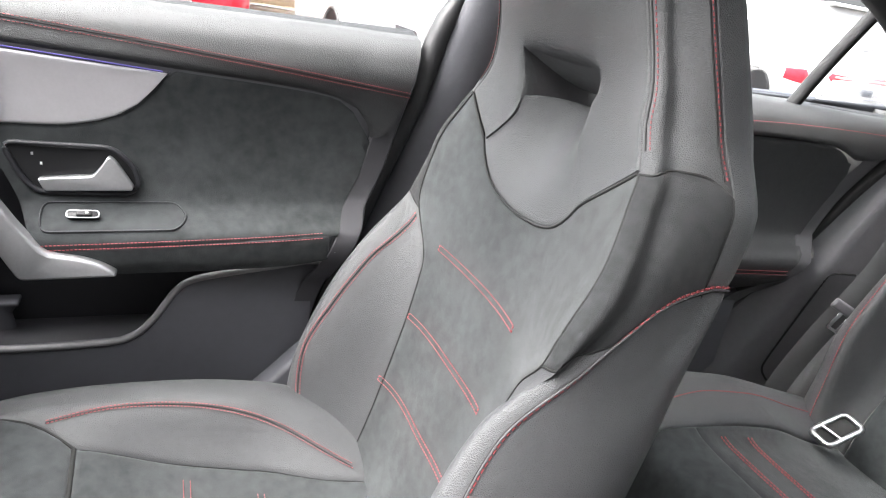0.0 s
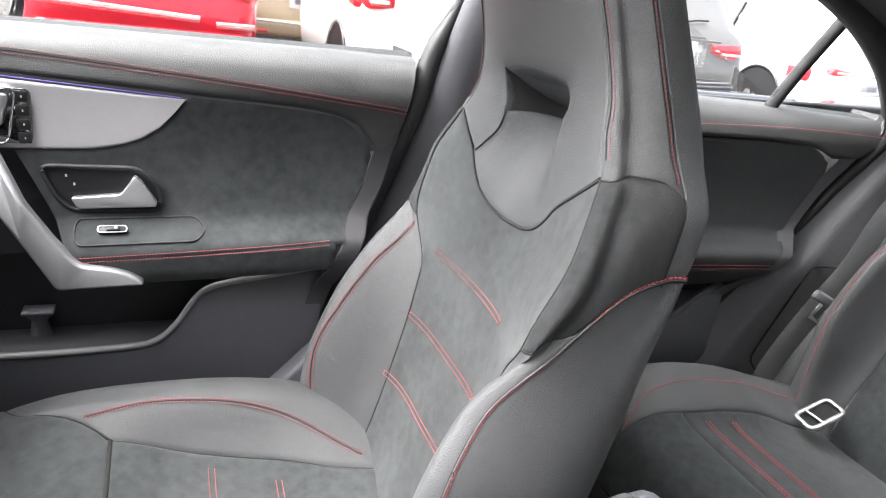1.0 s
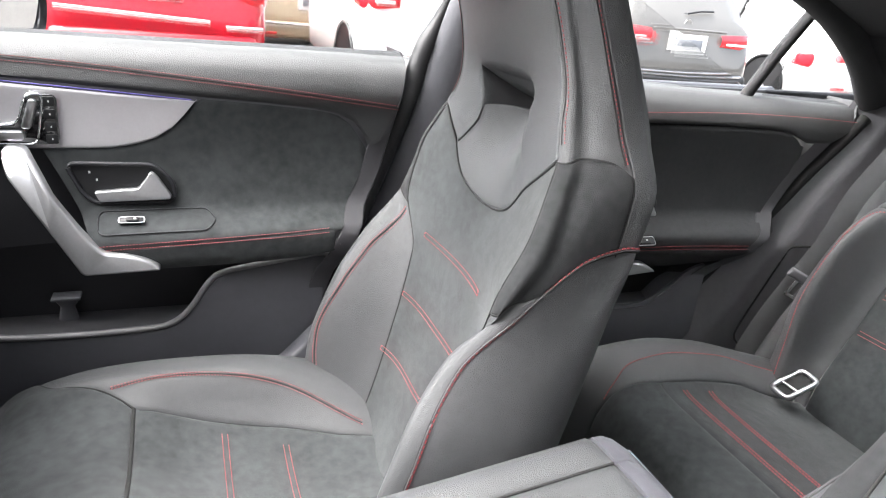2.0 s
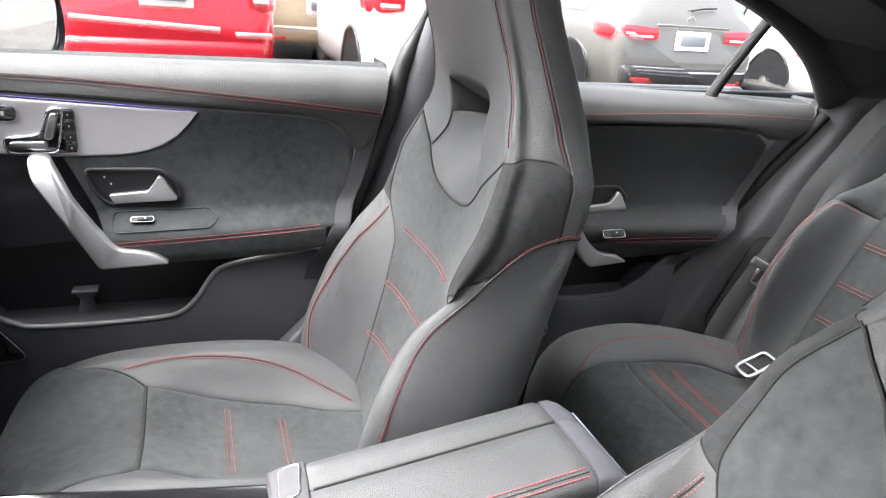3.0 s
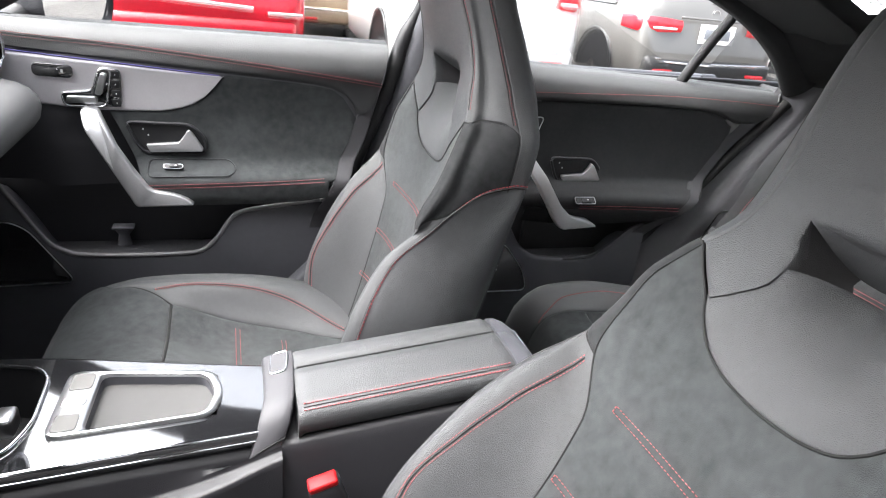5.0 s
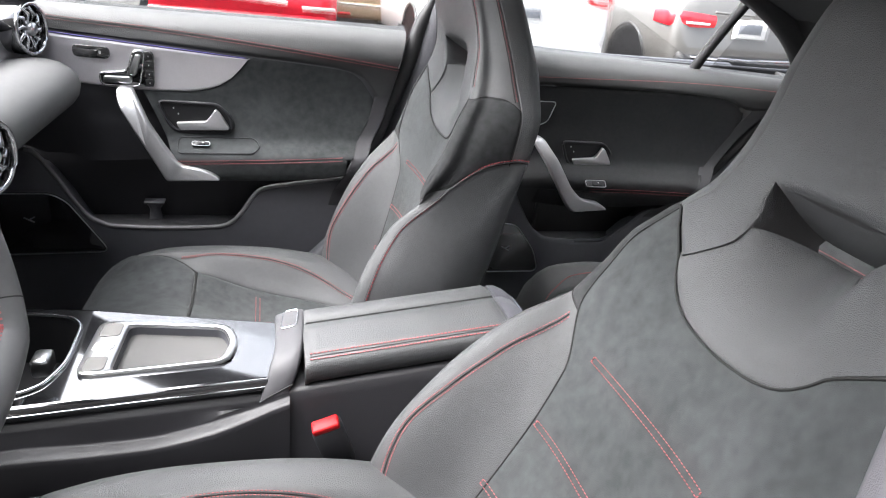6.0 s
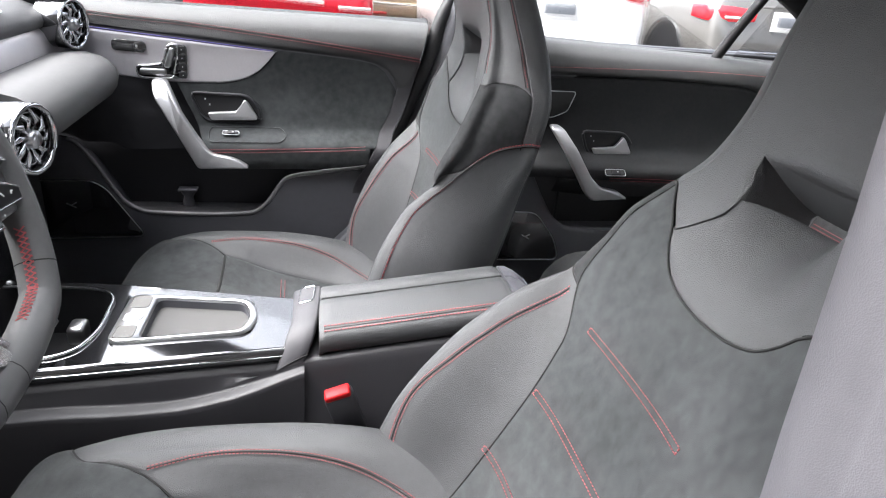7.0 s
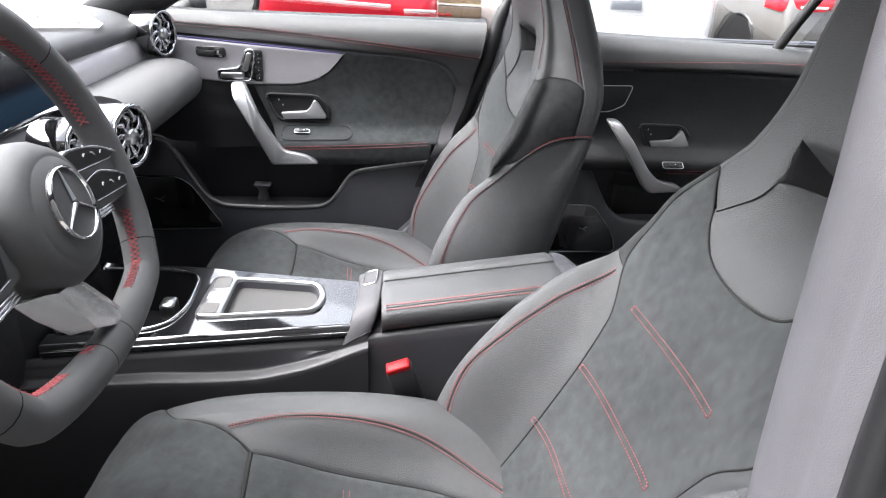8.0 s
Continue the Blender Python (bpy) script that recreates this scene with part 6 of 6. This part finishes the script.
# ---- rear bench ----
bench = thing("rear_bench", "grey leather and suede rear bench seat with red stitching", "car seat")
RC = [
    (0.300, (0.10, 0.400), (0.36, 0.400), (0.42, 0.395), (0.50, 0.385), (0.545, 0.34), (0.55, 0.25)),
    (0.315, (0.10, 0.470), (0.36, 0.472), (0.42, 0.472), (0.51, 0.455), (0.555, 0.40), (0.56, 0.25)),
    (0.345, (0.10, 0.505), (0.36, 0.510), (0.42, 0.515), (0.51, 0.505), (0.565, 0.45), (0.57, 0.25)),
    (0.400, (0.10, 0.512), (0.36, 0.518), (0.42, 0.532), (0.50, 0.536), (0.57, 0.48), (0.58, 0.25)),
    (0.480, (0.10, 0.500), (0.36, 0.506), (0.42, 0.530), (0.50, 0.540), (0.57, 0.49), (0.58, 0.25)),
    (0.600, (0.10, 0.470), (0.36, 0.478), (0.42, 0.512), (0.50, 0.524), (0.565, 0.48), (0.575, 0.25)),
    (0.720, (0.10, 0.432), (0.36, 0.438), (0.42, 0.462), (0.49, 0.492), (0.55, 0.455), (0.56, 0.25)),
    (0.860, (0.10, 0.400), (0.36, 0.402), (0.42, 0.415), (0.48, 0.450), (0.53, 0.43), (0.54, 0.25)),
]
RC_X = [r[0] for r in RC]


def rc(u, x):
    n = 6
    ctrl = [(hermite(RC_X, [r[k][0] for r in RC], x), hermite(RC_X, [r[k][1] for r in RC], x)) for k in range(1, n + 1)]
    y = hermite(list(range(n)), [c[0] for c in ctrl], u)
    z = hermite(list(range(n)), [c[1] for c in ctrl], u)
    return Vector((x, y, z))


def rc_v(u, v):
    return rc(u, -v)


MIRRORED.append(rc_v)


part("cushion_panel", patch(rc_v, lambda a, b: (mix(0.0, 1.6, a), mix(-0.86, -0.430, b)), 12, 16, 0.005), SUEDE, bench, "charcoal suede cushion panel")
part("front_roll", patch(rc_v, lambda a, b: (mix(0.0, 1.6 + 0.25 * b, a), mix(-0.430, -0.300, b)), 12, 10, 0.005), SUEDE, bench, "charcoal suede front roll")
part("cushion_bolster", patch(rc_v, lambda a, b: (mix(1.6 + 0.25 * max(0, (b - 0.77) / 0.23), 5, a), mix(-0.86, -0.300, b)), 14, 20, 0.004), LEATHER, bench)
for us in (2.55,):
    pts, ns = surf_line(rc_v, [(us, v) for v in (-0.84, -0.76, -0.66, -0.56, -0.48)] + [(us - 0.15, -0.40), (us - 0.5, -0.352), (us - 0.7, -0.325)], 12)
    part("stitching", stitches(pts, ns, 0.0042, 0.0016, 0.0015), RED_THREAD, bench, "red contrast stitching")
for x in (0.470, 0.530):
    for dx in (-0.004, 0.004):
        pts = [rc(u, x + dx) + Vector((0, 0, 0.002)) for u in spread(1.25, 0.0, 20)]
        part("stitching", stitches(pts, [Vector((0, 0, 1))] * 21, 0.0042, 0.0016, 0.0015), RED_THREAD, bench, "red contrast stitching")
# far half of the cushion, mostly hidden
rows = [[Vector((x, y, hermite(RC_X, [r[1][1] for r in RC], x) - 0.002)) for y in spread(-0.52, 0.10, 6)] for x in spread(0.30, 0.86, 14)]
part("cushion_rest", grid_mesh(rows), SUEDE, bench)
rows = [[Vector((0.30, y, z)) for y in spread(-0.52, 0.50, 8)] for z in (0.20, 0.30, 0.40)]
part("cushion_front", grid_mesh(rows), LEATHER, bench)

# backrest: s up, lean back
RB_ORG, RB_UP, RB_FORE = Vector((0.795, 0, 0.46)), Vector((math.sin(radians(26)), 0, math.cos(radians(26)))), Vector((-math.cos(radians(26)), 0, math.sin(radians(26))))
RB = [
    (-0.05, (0.0, -0.03), (0.385, -0.02), (0.44, 0.010), (0.480, 0.000), (0.500, -0.05)),
    (0.05, (0.0, -0.01), (0.385, 0.00), (0.445, 0.050), (0.488, 0.020), (0.505, -0.05)),
    (0.16, (0.0, -0.01), (0.385, 0.00), (0.445, 0.095), (0.490, 0.050), (0.505, -0.05)),
    (0.27, (0.0, -0.005), (0.385, 0.00), (0.440, 0.105), (0.485, 0.050), (0.505, -0.05)),
    (0.37, (0.0, 0.0), (0.375, 0.005), (0.430, 0.070), (0.475, 0.025), (0.500, -0.06)),
    (0.44, (0.0, 0.02), (0.34, 0.015), (0.40, 0.025), (0.45, -0.01), (0.49, -0.07)),
    (0.52, (0.0, 0.02), (0.28, 0.01), (0.33, 0.0), (0.39, -0.03), (0.47, -0.08)),
    (0.58, (0.0, -0.02), (0.24, -0.02), (0.28, -0.04), (0.34, -0.06), (0.44, -0.09)),
]
RB_S = [r[0] for r in RB]


def rb(u, s):
    n = 5
    ctrl = [(hermite(RB_S, [r[k][0] for r in RB], s), hermite(RB_S, [r[k][1] for r in RB], s)) for k in range(1, n + 1)]
    return RB_ORG + RB_UP * s + RB_FORE * hermite(list(range(n)), [c[1] for c in ctrl], u) + Vector((0, hermite(list(range(n)), [c[0] for c in ctrl], u), 0))


part("back_panel", patch(rb, lambda a, b: (mix(0, 1, a), mix(-0.05, 0.44, b)), 14, 18, 0.005), SUEDE, bench, "charcoal suede back panel")
part("back_top", patch(rb, lambda a, b: (mix(0, 1, a), mix(0.44, 0.58, b)), 14, 8, 0.005), LEATHER, bench)
part("back_bolster", patch(rb, lambda a, b: (mix(1, 3, a), mix(-0.05, 0.37, b)), 14, 18, 0.004), LEATHER, bench)
part("back_shoulder", patch(rb, lambda a, b: (mix(1, 3, a), mix(0.37, 0.58, b)), 12, 8, 0.004), SUEDE, bench)
part("back_side", patch(rb, lambda a, b: (mix(3, 4, a), mix(-0.05, 0.58, b)), 6, 18, 0.003), LEATHER, bench)
pts, ns = surf_line(rb, [(2.15, s) for s in (-0.02, 0.06, 0.14, 0.22, 0.30, 0.345)] + [(1.8, 0.362), (1.3, 0.366)], 12)
part("stitching", stitches(pts, ns, 0.0042, 0.0016, 0.0015), RED_THREAD, bench, "red contrast stitching")
for s in (0.315, 0.225, 0.145):
    for ds in (-0.004, 0.004):
        pts = [rb(u, s + ds) + RB_FORE * 0.003 for u in spread(0.92, 0.25, 20)]
        part("stitching", stitches(pts, [RB_FORE] * 21, 0.0042, 0.0016, 0.0015), RED_THREAD, bench, "red contrast stitching")
rows = [[RB_ORG + RB_UP * s + Vector((0, y, 0)) for y in spread(-0.50, 0.0, 6)] for s in spread(-0.05, 0.58, 10)]
part("back_rest", grid_mesh(rows), LEATHER, bench)
# side pad between bench and quarter trim
rows = []
for k in range(15):
    s = mix(-0.02, 0.60, k / 14)
    p = RB_ORG + RB_UP * s
    rows.append([p + RB_FORE * n + Vector((0, y, 0)) for y, n in ((0.485, -0.10), (0.492, -0.03), (0.505, -0.008), (0.52, 0.0), (0.54, -0.006), (0.555, -0.03), (0.56, -0.08))])
part("side_pad", grid_mesh(rows), LEATHER, bench, "grey leather side pad")

# child seat anchor frame in the cushion gap
iso = thing("seat_anchor", "chrome framed child seat anchor slot in the bench", "anchor")
mi = pose(0.744, 0.384, 0.482, 0, -24, 0)
fr = round_outline([(-0.038, -0.020), (0.034, -0.024), (0.038, 0.017), (-0.034, 0.022)], 0.011)
pts = [mi @ Vector((x, y, 0.004)) for x, y in fr]
part("anchor_frame", tube(pts + [pts[0], pts[1]], 0.0050, 8, False), ALU, iso)
bm = bmesh.new()
bm.faces.new([bm.verts.new(mi @ Vector((x, y, 0.002))) for x, y in fr])
part("anchor_slot", bm, SEAM, iso, "", False)
part("anchor_bar", tube([mi @ Vector((-0.012, -0.024, 0.006)), mi @ Vector((-0.012, 0.0, 0.007)), mi @ Vector((-0.012, 0.024, 0.006))], 0.0025, 6), ALU, iso)

# rear belt
belt = thing("seat_belt", "black rear seat belt with a metal tongue", "seat belt")
path = [(1.14, 0.512, 1.05), (1.08, 0.508, 1.01), (1.02, 0.503, 0.965), (0.965, 0.502, 0.895), (0.905, 0.500, 0.82), (0.865, 0.500, 0.725), (0.82, 0.502, 0.652), (0.785, 0.51, 0.58), (0.76, 0.52, 0.50), (0.75, 0.53, 0.42)]
line = smooth_line(path, 6)
rows = []
for p in line:
    side = Vector((0.80, -0.45, -0.40)).normalized() * 0.022
    rows.append([p - side, p - side * 0.5 + Vector((-0.001, -0.001, 0)), p + side * 0.5 + Vector((-0.001, -0.001, 0)), p + side])
part("webbing", grid_mesh(rows), WEBBING, belt)
mt = pose(0.815, 0.492, 0.652, 0, 24, -30)
grip = part("tongue_grip", merge([box(0, -0.004, 0.004, 0.066, 0.010, 0.020, 0.005)]), TRIM_PALE, belt, "grey belt tongue grip")
tongue = part("tongue", merge([box(-0.008, -0.006, -0.022, 0.008, 0.003, 0.034, 0.001), box(0.010, -0.006, -0.022, 0.008, 0.003, 0.034, 0.001), box(0.001, -0.006, -0.038, 0.026, 0.003, 0.006, 0.001)]), CHROME, belt, "chrome belt tongue")
for ob in (grip, tongue):
    ob.matrix_world = mt


# ---- parked cars outside ----
def parked_car(label, at, turn, paint, tall, wide, length, plate_z, lamp, hatch=0.30, strips=()):
    """A parked car, its tail at the origin and its nose towards +y."""
    car = thing("parked_car", label, "car", "parked cars")
    m = pose(*at) @ pose(0, 0, 0, 0, 0, turn)
    W = wide / 2
    belt = 0.66 * tall if tall < 1.6 else 0.60 * tall
    st = [
        (0.00, W * 0.84, 0.40, 0.62, 0.63, W * 0.80),
        (0.03, W * 0.93, 0.32, 0.70, 0.72, W * 0.84),
        (0.09, W * 0.98, 0.28, belt - 0.04, belt, W * 0.86),
        (0.16, W, 0.26, belt, belt + 0.10, W * 0.82),
        (0.16 + hatch, W, 0.25, belt, tall - 0.08, W * 0.70),
        (0.28 + hatch, W, 0.25, belt, tall - 0.02, W * 0.68),
        (1.20, W, 0.25, belt, tall, W * 0.68),
        (length * 0.50, W, 0.25, belt, tall, W * 0.68),
        (length * 0.60, W, 0.25, belt, tall - 0.10, W * 0.70),
        (length * 0.74, W, 0.25, belt - 0.02, belt + 0.06, W * 0.80),
        (length * 0.78, W, 0.25, belt - 0.03, belt, W * 0.82),
        (length * 0.94, W * 0.94, 0.26, belt - 0.14, belt - 0.12, W * 0.74),
        (length, W * 0.80, 0.32, 0.62, 0.64, W * 0.62),
    ]

    def sec(s):
        y, w, bot, be, top, tw = s
        pts = [(w * 0.90, bot), (w * 0.985, bot + 0.10), (w, (bot + be) / 2), (w * 0.985, be - 0.05), (w * 0.95, be), (mix(w * 0.95, tw, 0.55), mix(be, top, 0.55)), (tw, top - 0.03 * (top > be + 0.05)), (tw * 0.80, top), (tw * 0.4, top + 0.012), (0, top + 0.016)]
        full = pts + [(-x, z) for x, z in reversed(pts[:-1])]
        return [m @ Vector((x, y, z)) for x, z in full]
    part("body", grid_mesh([sec(s) for s in st], caps=True), paint, car)
    # lower cladding and bumper
    part("bumper", merge([box(0, 0.02, 0.46, wide * 0.90, 0.16, 0.20, 0.05)]), DARK if paint is PAINT_GREY else paint, car)
    part("reflector", merge([box(-W * 0.66, -0.062, 0.42, 0.24, 0.02, 0.035, 0.01)]), LAMP_RED, car)
    part("reflector", merge([box(W * 0.66, -0.062, 0.42, 0.24, 0.02, 0.035, 0.01)]), LAMP_RED, car)
    if not strips:
        part("bumper_trim", tube([(-W * 0.78, -0.060, 0.545), (-W * 0.4, -0.068, 0.535), (0, -0.070, 0.53), (W * 0.4, -0.068, 0.535), (W * 0.78, -0.060, 0.545)], 0.012, 8), CHROME, car)
    # rear glass
    y0, y1, z0, z1 = 0.155, 0.15 + hatch, belt + 0.09, tall - 0.12
    rows = []
    for t in spread(0, 1, 5):
        y, z, w = mix(y0, y1, t) - 0.012, mix(z0, z1, t), mix(W * 0.76, W * 0.64, t)
        rows.append([(w * k, y + 0.05 * k * k, z) for k in spread(-1, 1, 8)])
    part("rear_window", grid_mesh(rows), CAR_GLASS, car)
    part("wiper", tube([(0.0, 0.13, belt + 0.12), (0.16, 0.14, belt + 0.15), (0.34, 0.16, belt + 0.16)], 0.010, 6), DARK, car)
    part("spoiler", merge([box(0, 0.13 + hatch, tall - 0.035, wide * 0.62, 0.16, 0.035, 0.012)]), paint, car)
    for sg in (-1, 1):
        rows = []
        for t in spread(0, 1, 8):
            y = mix(0.62 + hatch * 0.3, length * 0.66, t)
            zt_ = tall - 0.14 if t < 0.72 else mix(tall - 0.14, belt + 0.06, (t - 0.72) / 0.28)
            rows.append([(sg * (W * 0.955 + 0.004), y, belt + 0.02), (sg * (mix(W * 0.955, W * 0.70, 0.5) + 0.012), y, mix(belt + 0.02, zt_, 0.5)), (sg * (W * 0.73 + 0.006), y, zt_)])
        part("side_window", grid_mesh(rows), CAR_GLASS, car)
        for y in (length * 0.36, length * 0.56):
            part("door_pillar", tube([(sg * (W * 0.955 + 0.008), y, belt), (sg * (W * 0.84 + 0.014), y, mix(belt, tall - 0.12, 0.5)), (sg * (W * 0.73 + 0.012), y, tall - 0.13)], 0.028, 6), DARK, car)
        # tail lamp wrapping round the corner
        lw, lh, lz = lamp
        rows = []
        for t in spread(0, 1, 8):
            ang = t
            x = sg * mix(W - lw, W * 1.005, min(1, t / 0.62))
            y = 0.055 if t < 0.4 else mix(0.055, 0.46, ((t - 0.4) / 0.6) ** 1.4)
            h = lh * (0.75 + 0.25 * math.sin(math.pi * t))
            rows.append([(x, y - 0.002, lz - h / 2), (x + sg * 0.012 * (t > 0.5), y - 0.022, lz - h * 0.3), (x + sg * 0.014 * (t > 0.5), y - 0.026, lz + h * 0.2), (x, y - 0.002, lz + h / 2)])
        tl = part("tail_lamp", grid_mesh(rows), LAMP_RED, car, "red tail lamp")
        part("clear_strip", merge([box(sg * (W - lw * 0.55), 0.028, lz - lh * 0.18, lw * 0.6, 0.02, lh * 0.16, 0.008)]), LAMP_CLEAR, tl)
        for y in (length * 0.19, length * 0.80):
            wh = part("wheel", wheel_mesh(0.335, 0.22), TYRE, car, "dark tyre on a silver rim")
            wh.matrix_local = pose(sg * (W - 0.07), y, 0.335, 0, 0, 0 if sg > 0 else 180)
            part("rim", rim_mesh(0.225), ALU, wh)
            arch = [(sg * (W + 0.004), y + 0.40 * math.cos(a), 0.335 + 0.40 * math.sin(a)) for a in spread(0.0, math.pi, 14)]
            part("wheel_arch", tube(arch, 0.022, 6), DARK, car)
            part("arch_liner", grid_mesh([[(sg * (W + 0.006), y + r * math.cos(a), 0.335 + r * math.sin(a)) for a in spread(-0.1, math.pi + 0.1, 16)] for r in (0.06, 0.2, 0.34, 0.40)]), DARK, car)
        part("mirror", merge([box(sg * (W + 0.10), length * 0.64, belt + 0.04, 0.20, 0.10, 0.14, 0.03)]), paint, car)
    # plate with its frame
    pl = part("number_plate", merge([box(0, 0.018 if plate_z > 0.7 else -0.07, plate_z, 0.43, 0.014, 0.19, 0.006)]), PLATE, car, "white plate in a pale frame")
    part("plate_field", merge([box(0, (0.018 if plate_z > 0.7 else -0.07) - 0.009, plate_z, 0.31, 0.004, 0.10, 0.002)]), PLATE_INK, pl)
    part("hatch_trim", merge([box(0, 0.030, plate_z + 0.14, wide * 0.52, 0.02, 0.025, 0.008)]), paint, car)
    part("hatch_badge", merge([tube([(0.045 * math.cos(a), 0.10, belt + 0.02 + 0.045 * math.sin(a)) for a in spread(0, 2 * math.pi, 16)], 0.006, 5, False)]), CHROME, car)
    # reflective trim, its bright glint put in as white paint
    for x0, x1, z0, z1, r in strips:
        part("glint_strip", tube([(mix(x0, x1, t), -0.035 + 0.03 * abs(mix(x0, x1, t) / W) ** 3, mix(z0, z1, t)) for t in (0, 0.25, 0.5, 0.75, 1)], r, 8), PAINT_WHITE, car, "chrome trim strip coloured white for its glint")
    for ob in car.children:
        if ob.name.split(".")[0] not in ("body", "wheel"):
            ob.matrix_local = m
        elif ob.name.startswith("wheel"):
            ob.matrix_local = m @ ob.matrix_local
    return car


def wheel_mesh(r, w):
    prof = [(r * 0.68, -w / 2), (r * 0.92, -w / 2), (r, -w * 0.36), (r, w * 0.36), (r * 0.92, w / 2), (r * 0.68, w / 2)]
    return grid_mesh([[Vector((x, q * math.cos(a), q * math.sin(a))) for a in spread(0, 2 * math.pi, 28)[:-1]] for q, x in prof], close_u=True)


def rim_mesh(r):
    bms = [tube([(0.07, r * math.cos(a), r * math.sin(a)) for a in spread(0, 2 * math.pi, 24)], 0.016, 6, False)]
    for k in range(5):
        a = k * 2 * math.pi / 5
        bms.append(tube([(0.075, 0.03 * math.cos(a), 0.03 * math.sin(a)), (0.085, r * 0.55 * math.cos(a), r * 0.55 * math.sin(a)), (0.07, r * math.cos(a), r * math.sin(a))], [0.03, 0.024, 0.028], 6))
    return merge(bms)


parked_car("bright red parked SUV seen from behind", (-0.50, 5.85, 0), 0, PAINT_RED, 1.66, 1.80, 4.5, 0.92, (0.22, 0.34, 0.98), strips=((-0.75, 0.42, 0.715, 0.665, 0.016), (0.55, 0.86, 0.632, 0.631, 0.014)))
parked_car("white parked hatchback with red tail lamps", (2.08, 5.35, 0), 0, PAINT_WHITE, 1.56, 1.84, 4.3, 0.80, (0.30, 0.20, 1.00))
parked_car("dark grey parked SUV with wide red tail lamps", (4.53, 5.32, 0), 0, PAINT_GREY, 1.68, 1.76, 4.6, 0.835, (0.46, 0.15, 0.885))
parked_car("white parked SUV further along the row", (7.62, 5.50, 0), 0, PAINT_WHITE, 1.62, 1.86, 4.6, 0.62, (0.80, 0.17, 0.735))
parked_car("tan parked car behind the front row", (1.25, 8.2, 0), 0, PAINT_TAN, 1.62, 1.80, 4.4, 0.80, (0.30, 0.18, 0.90))
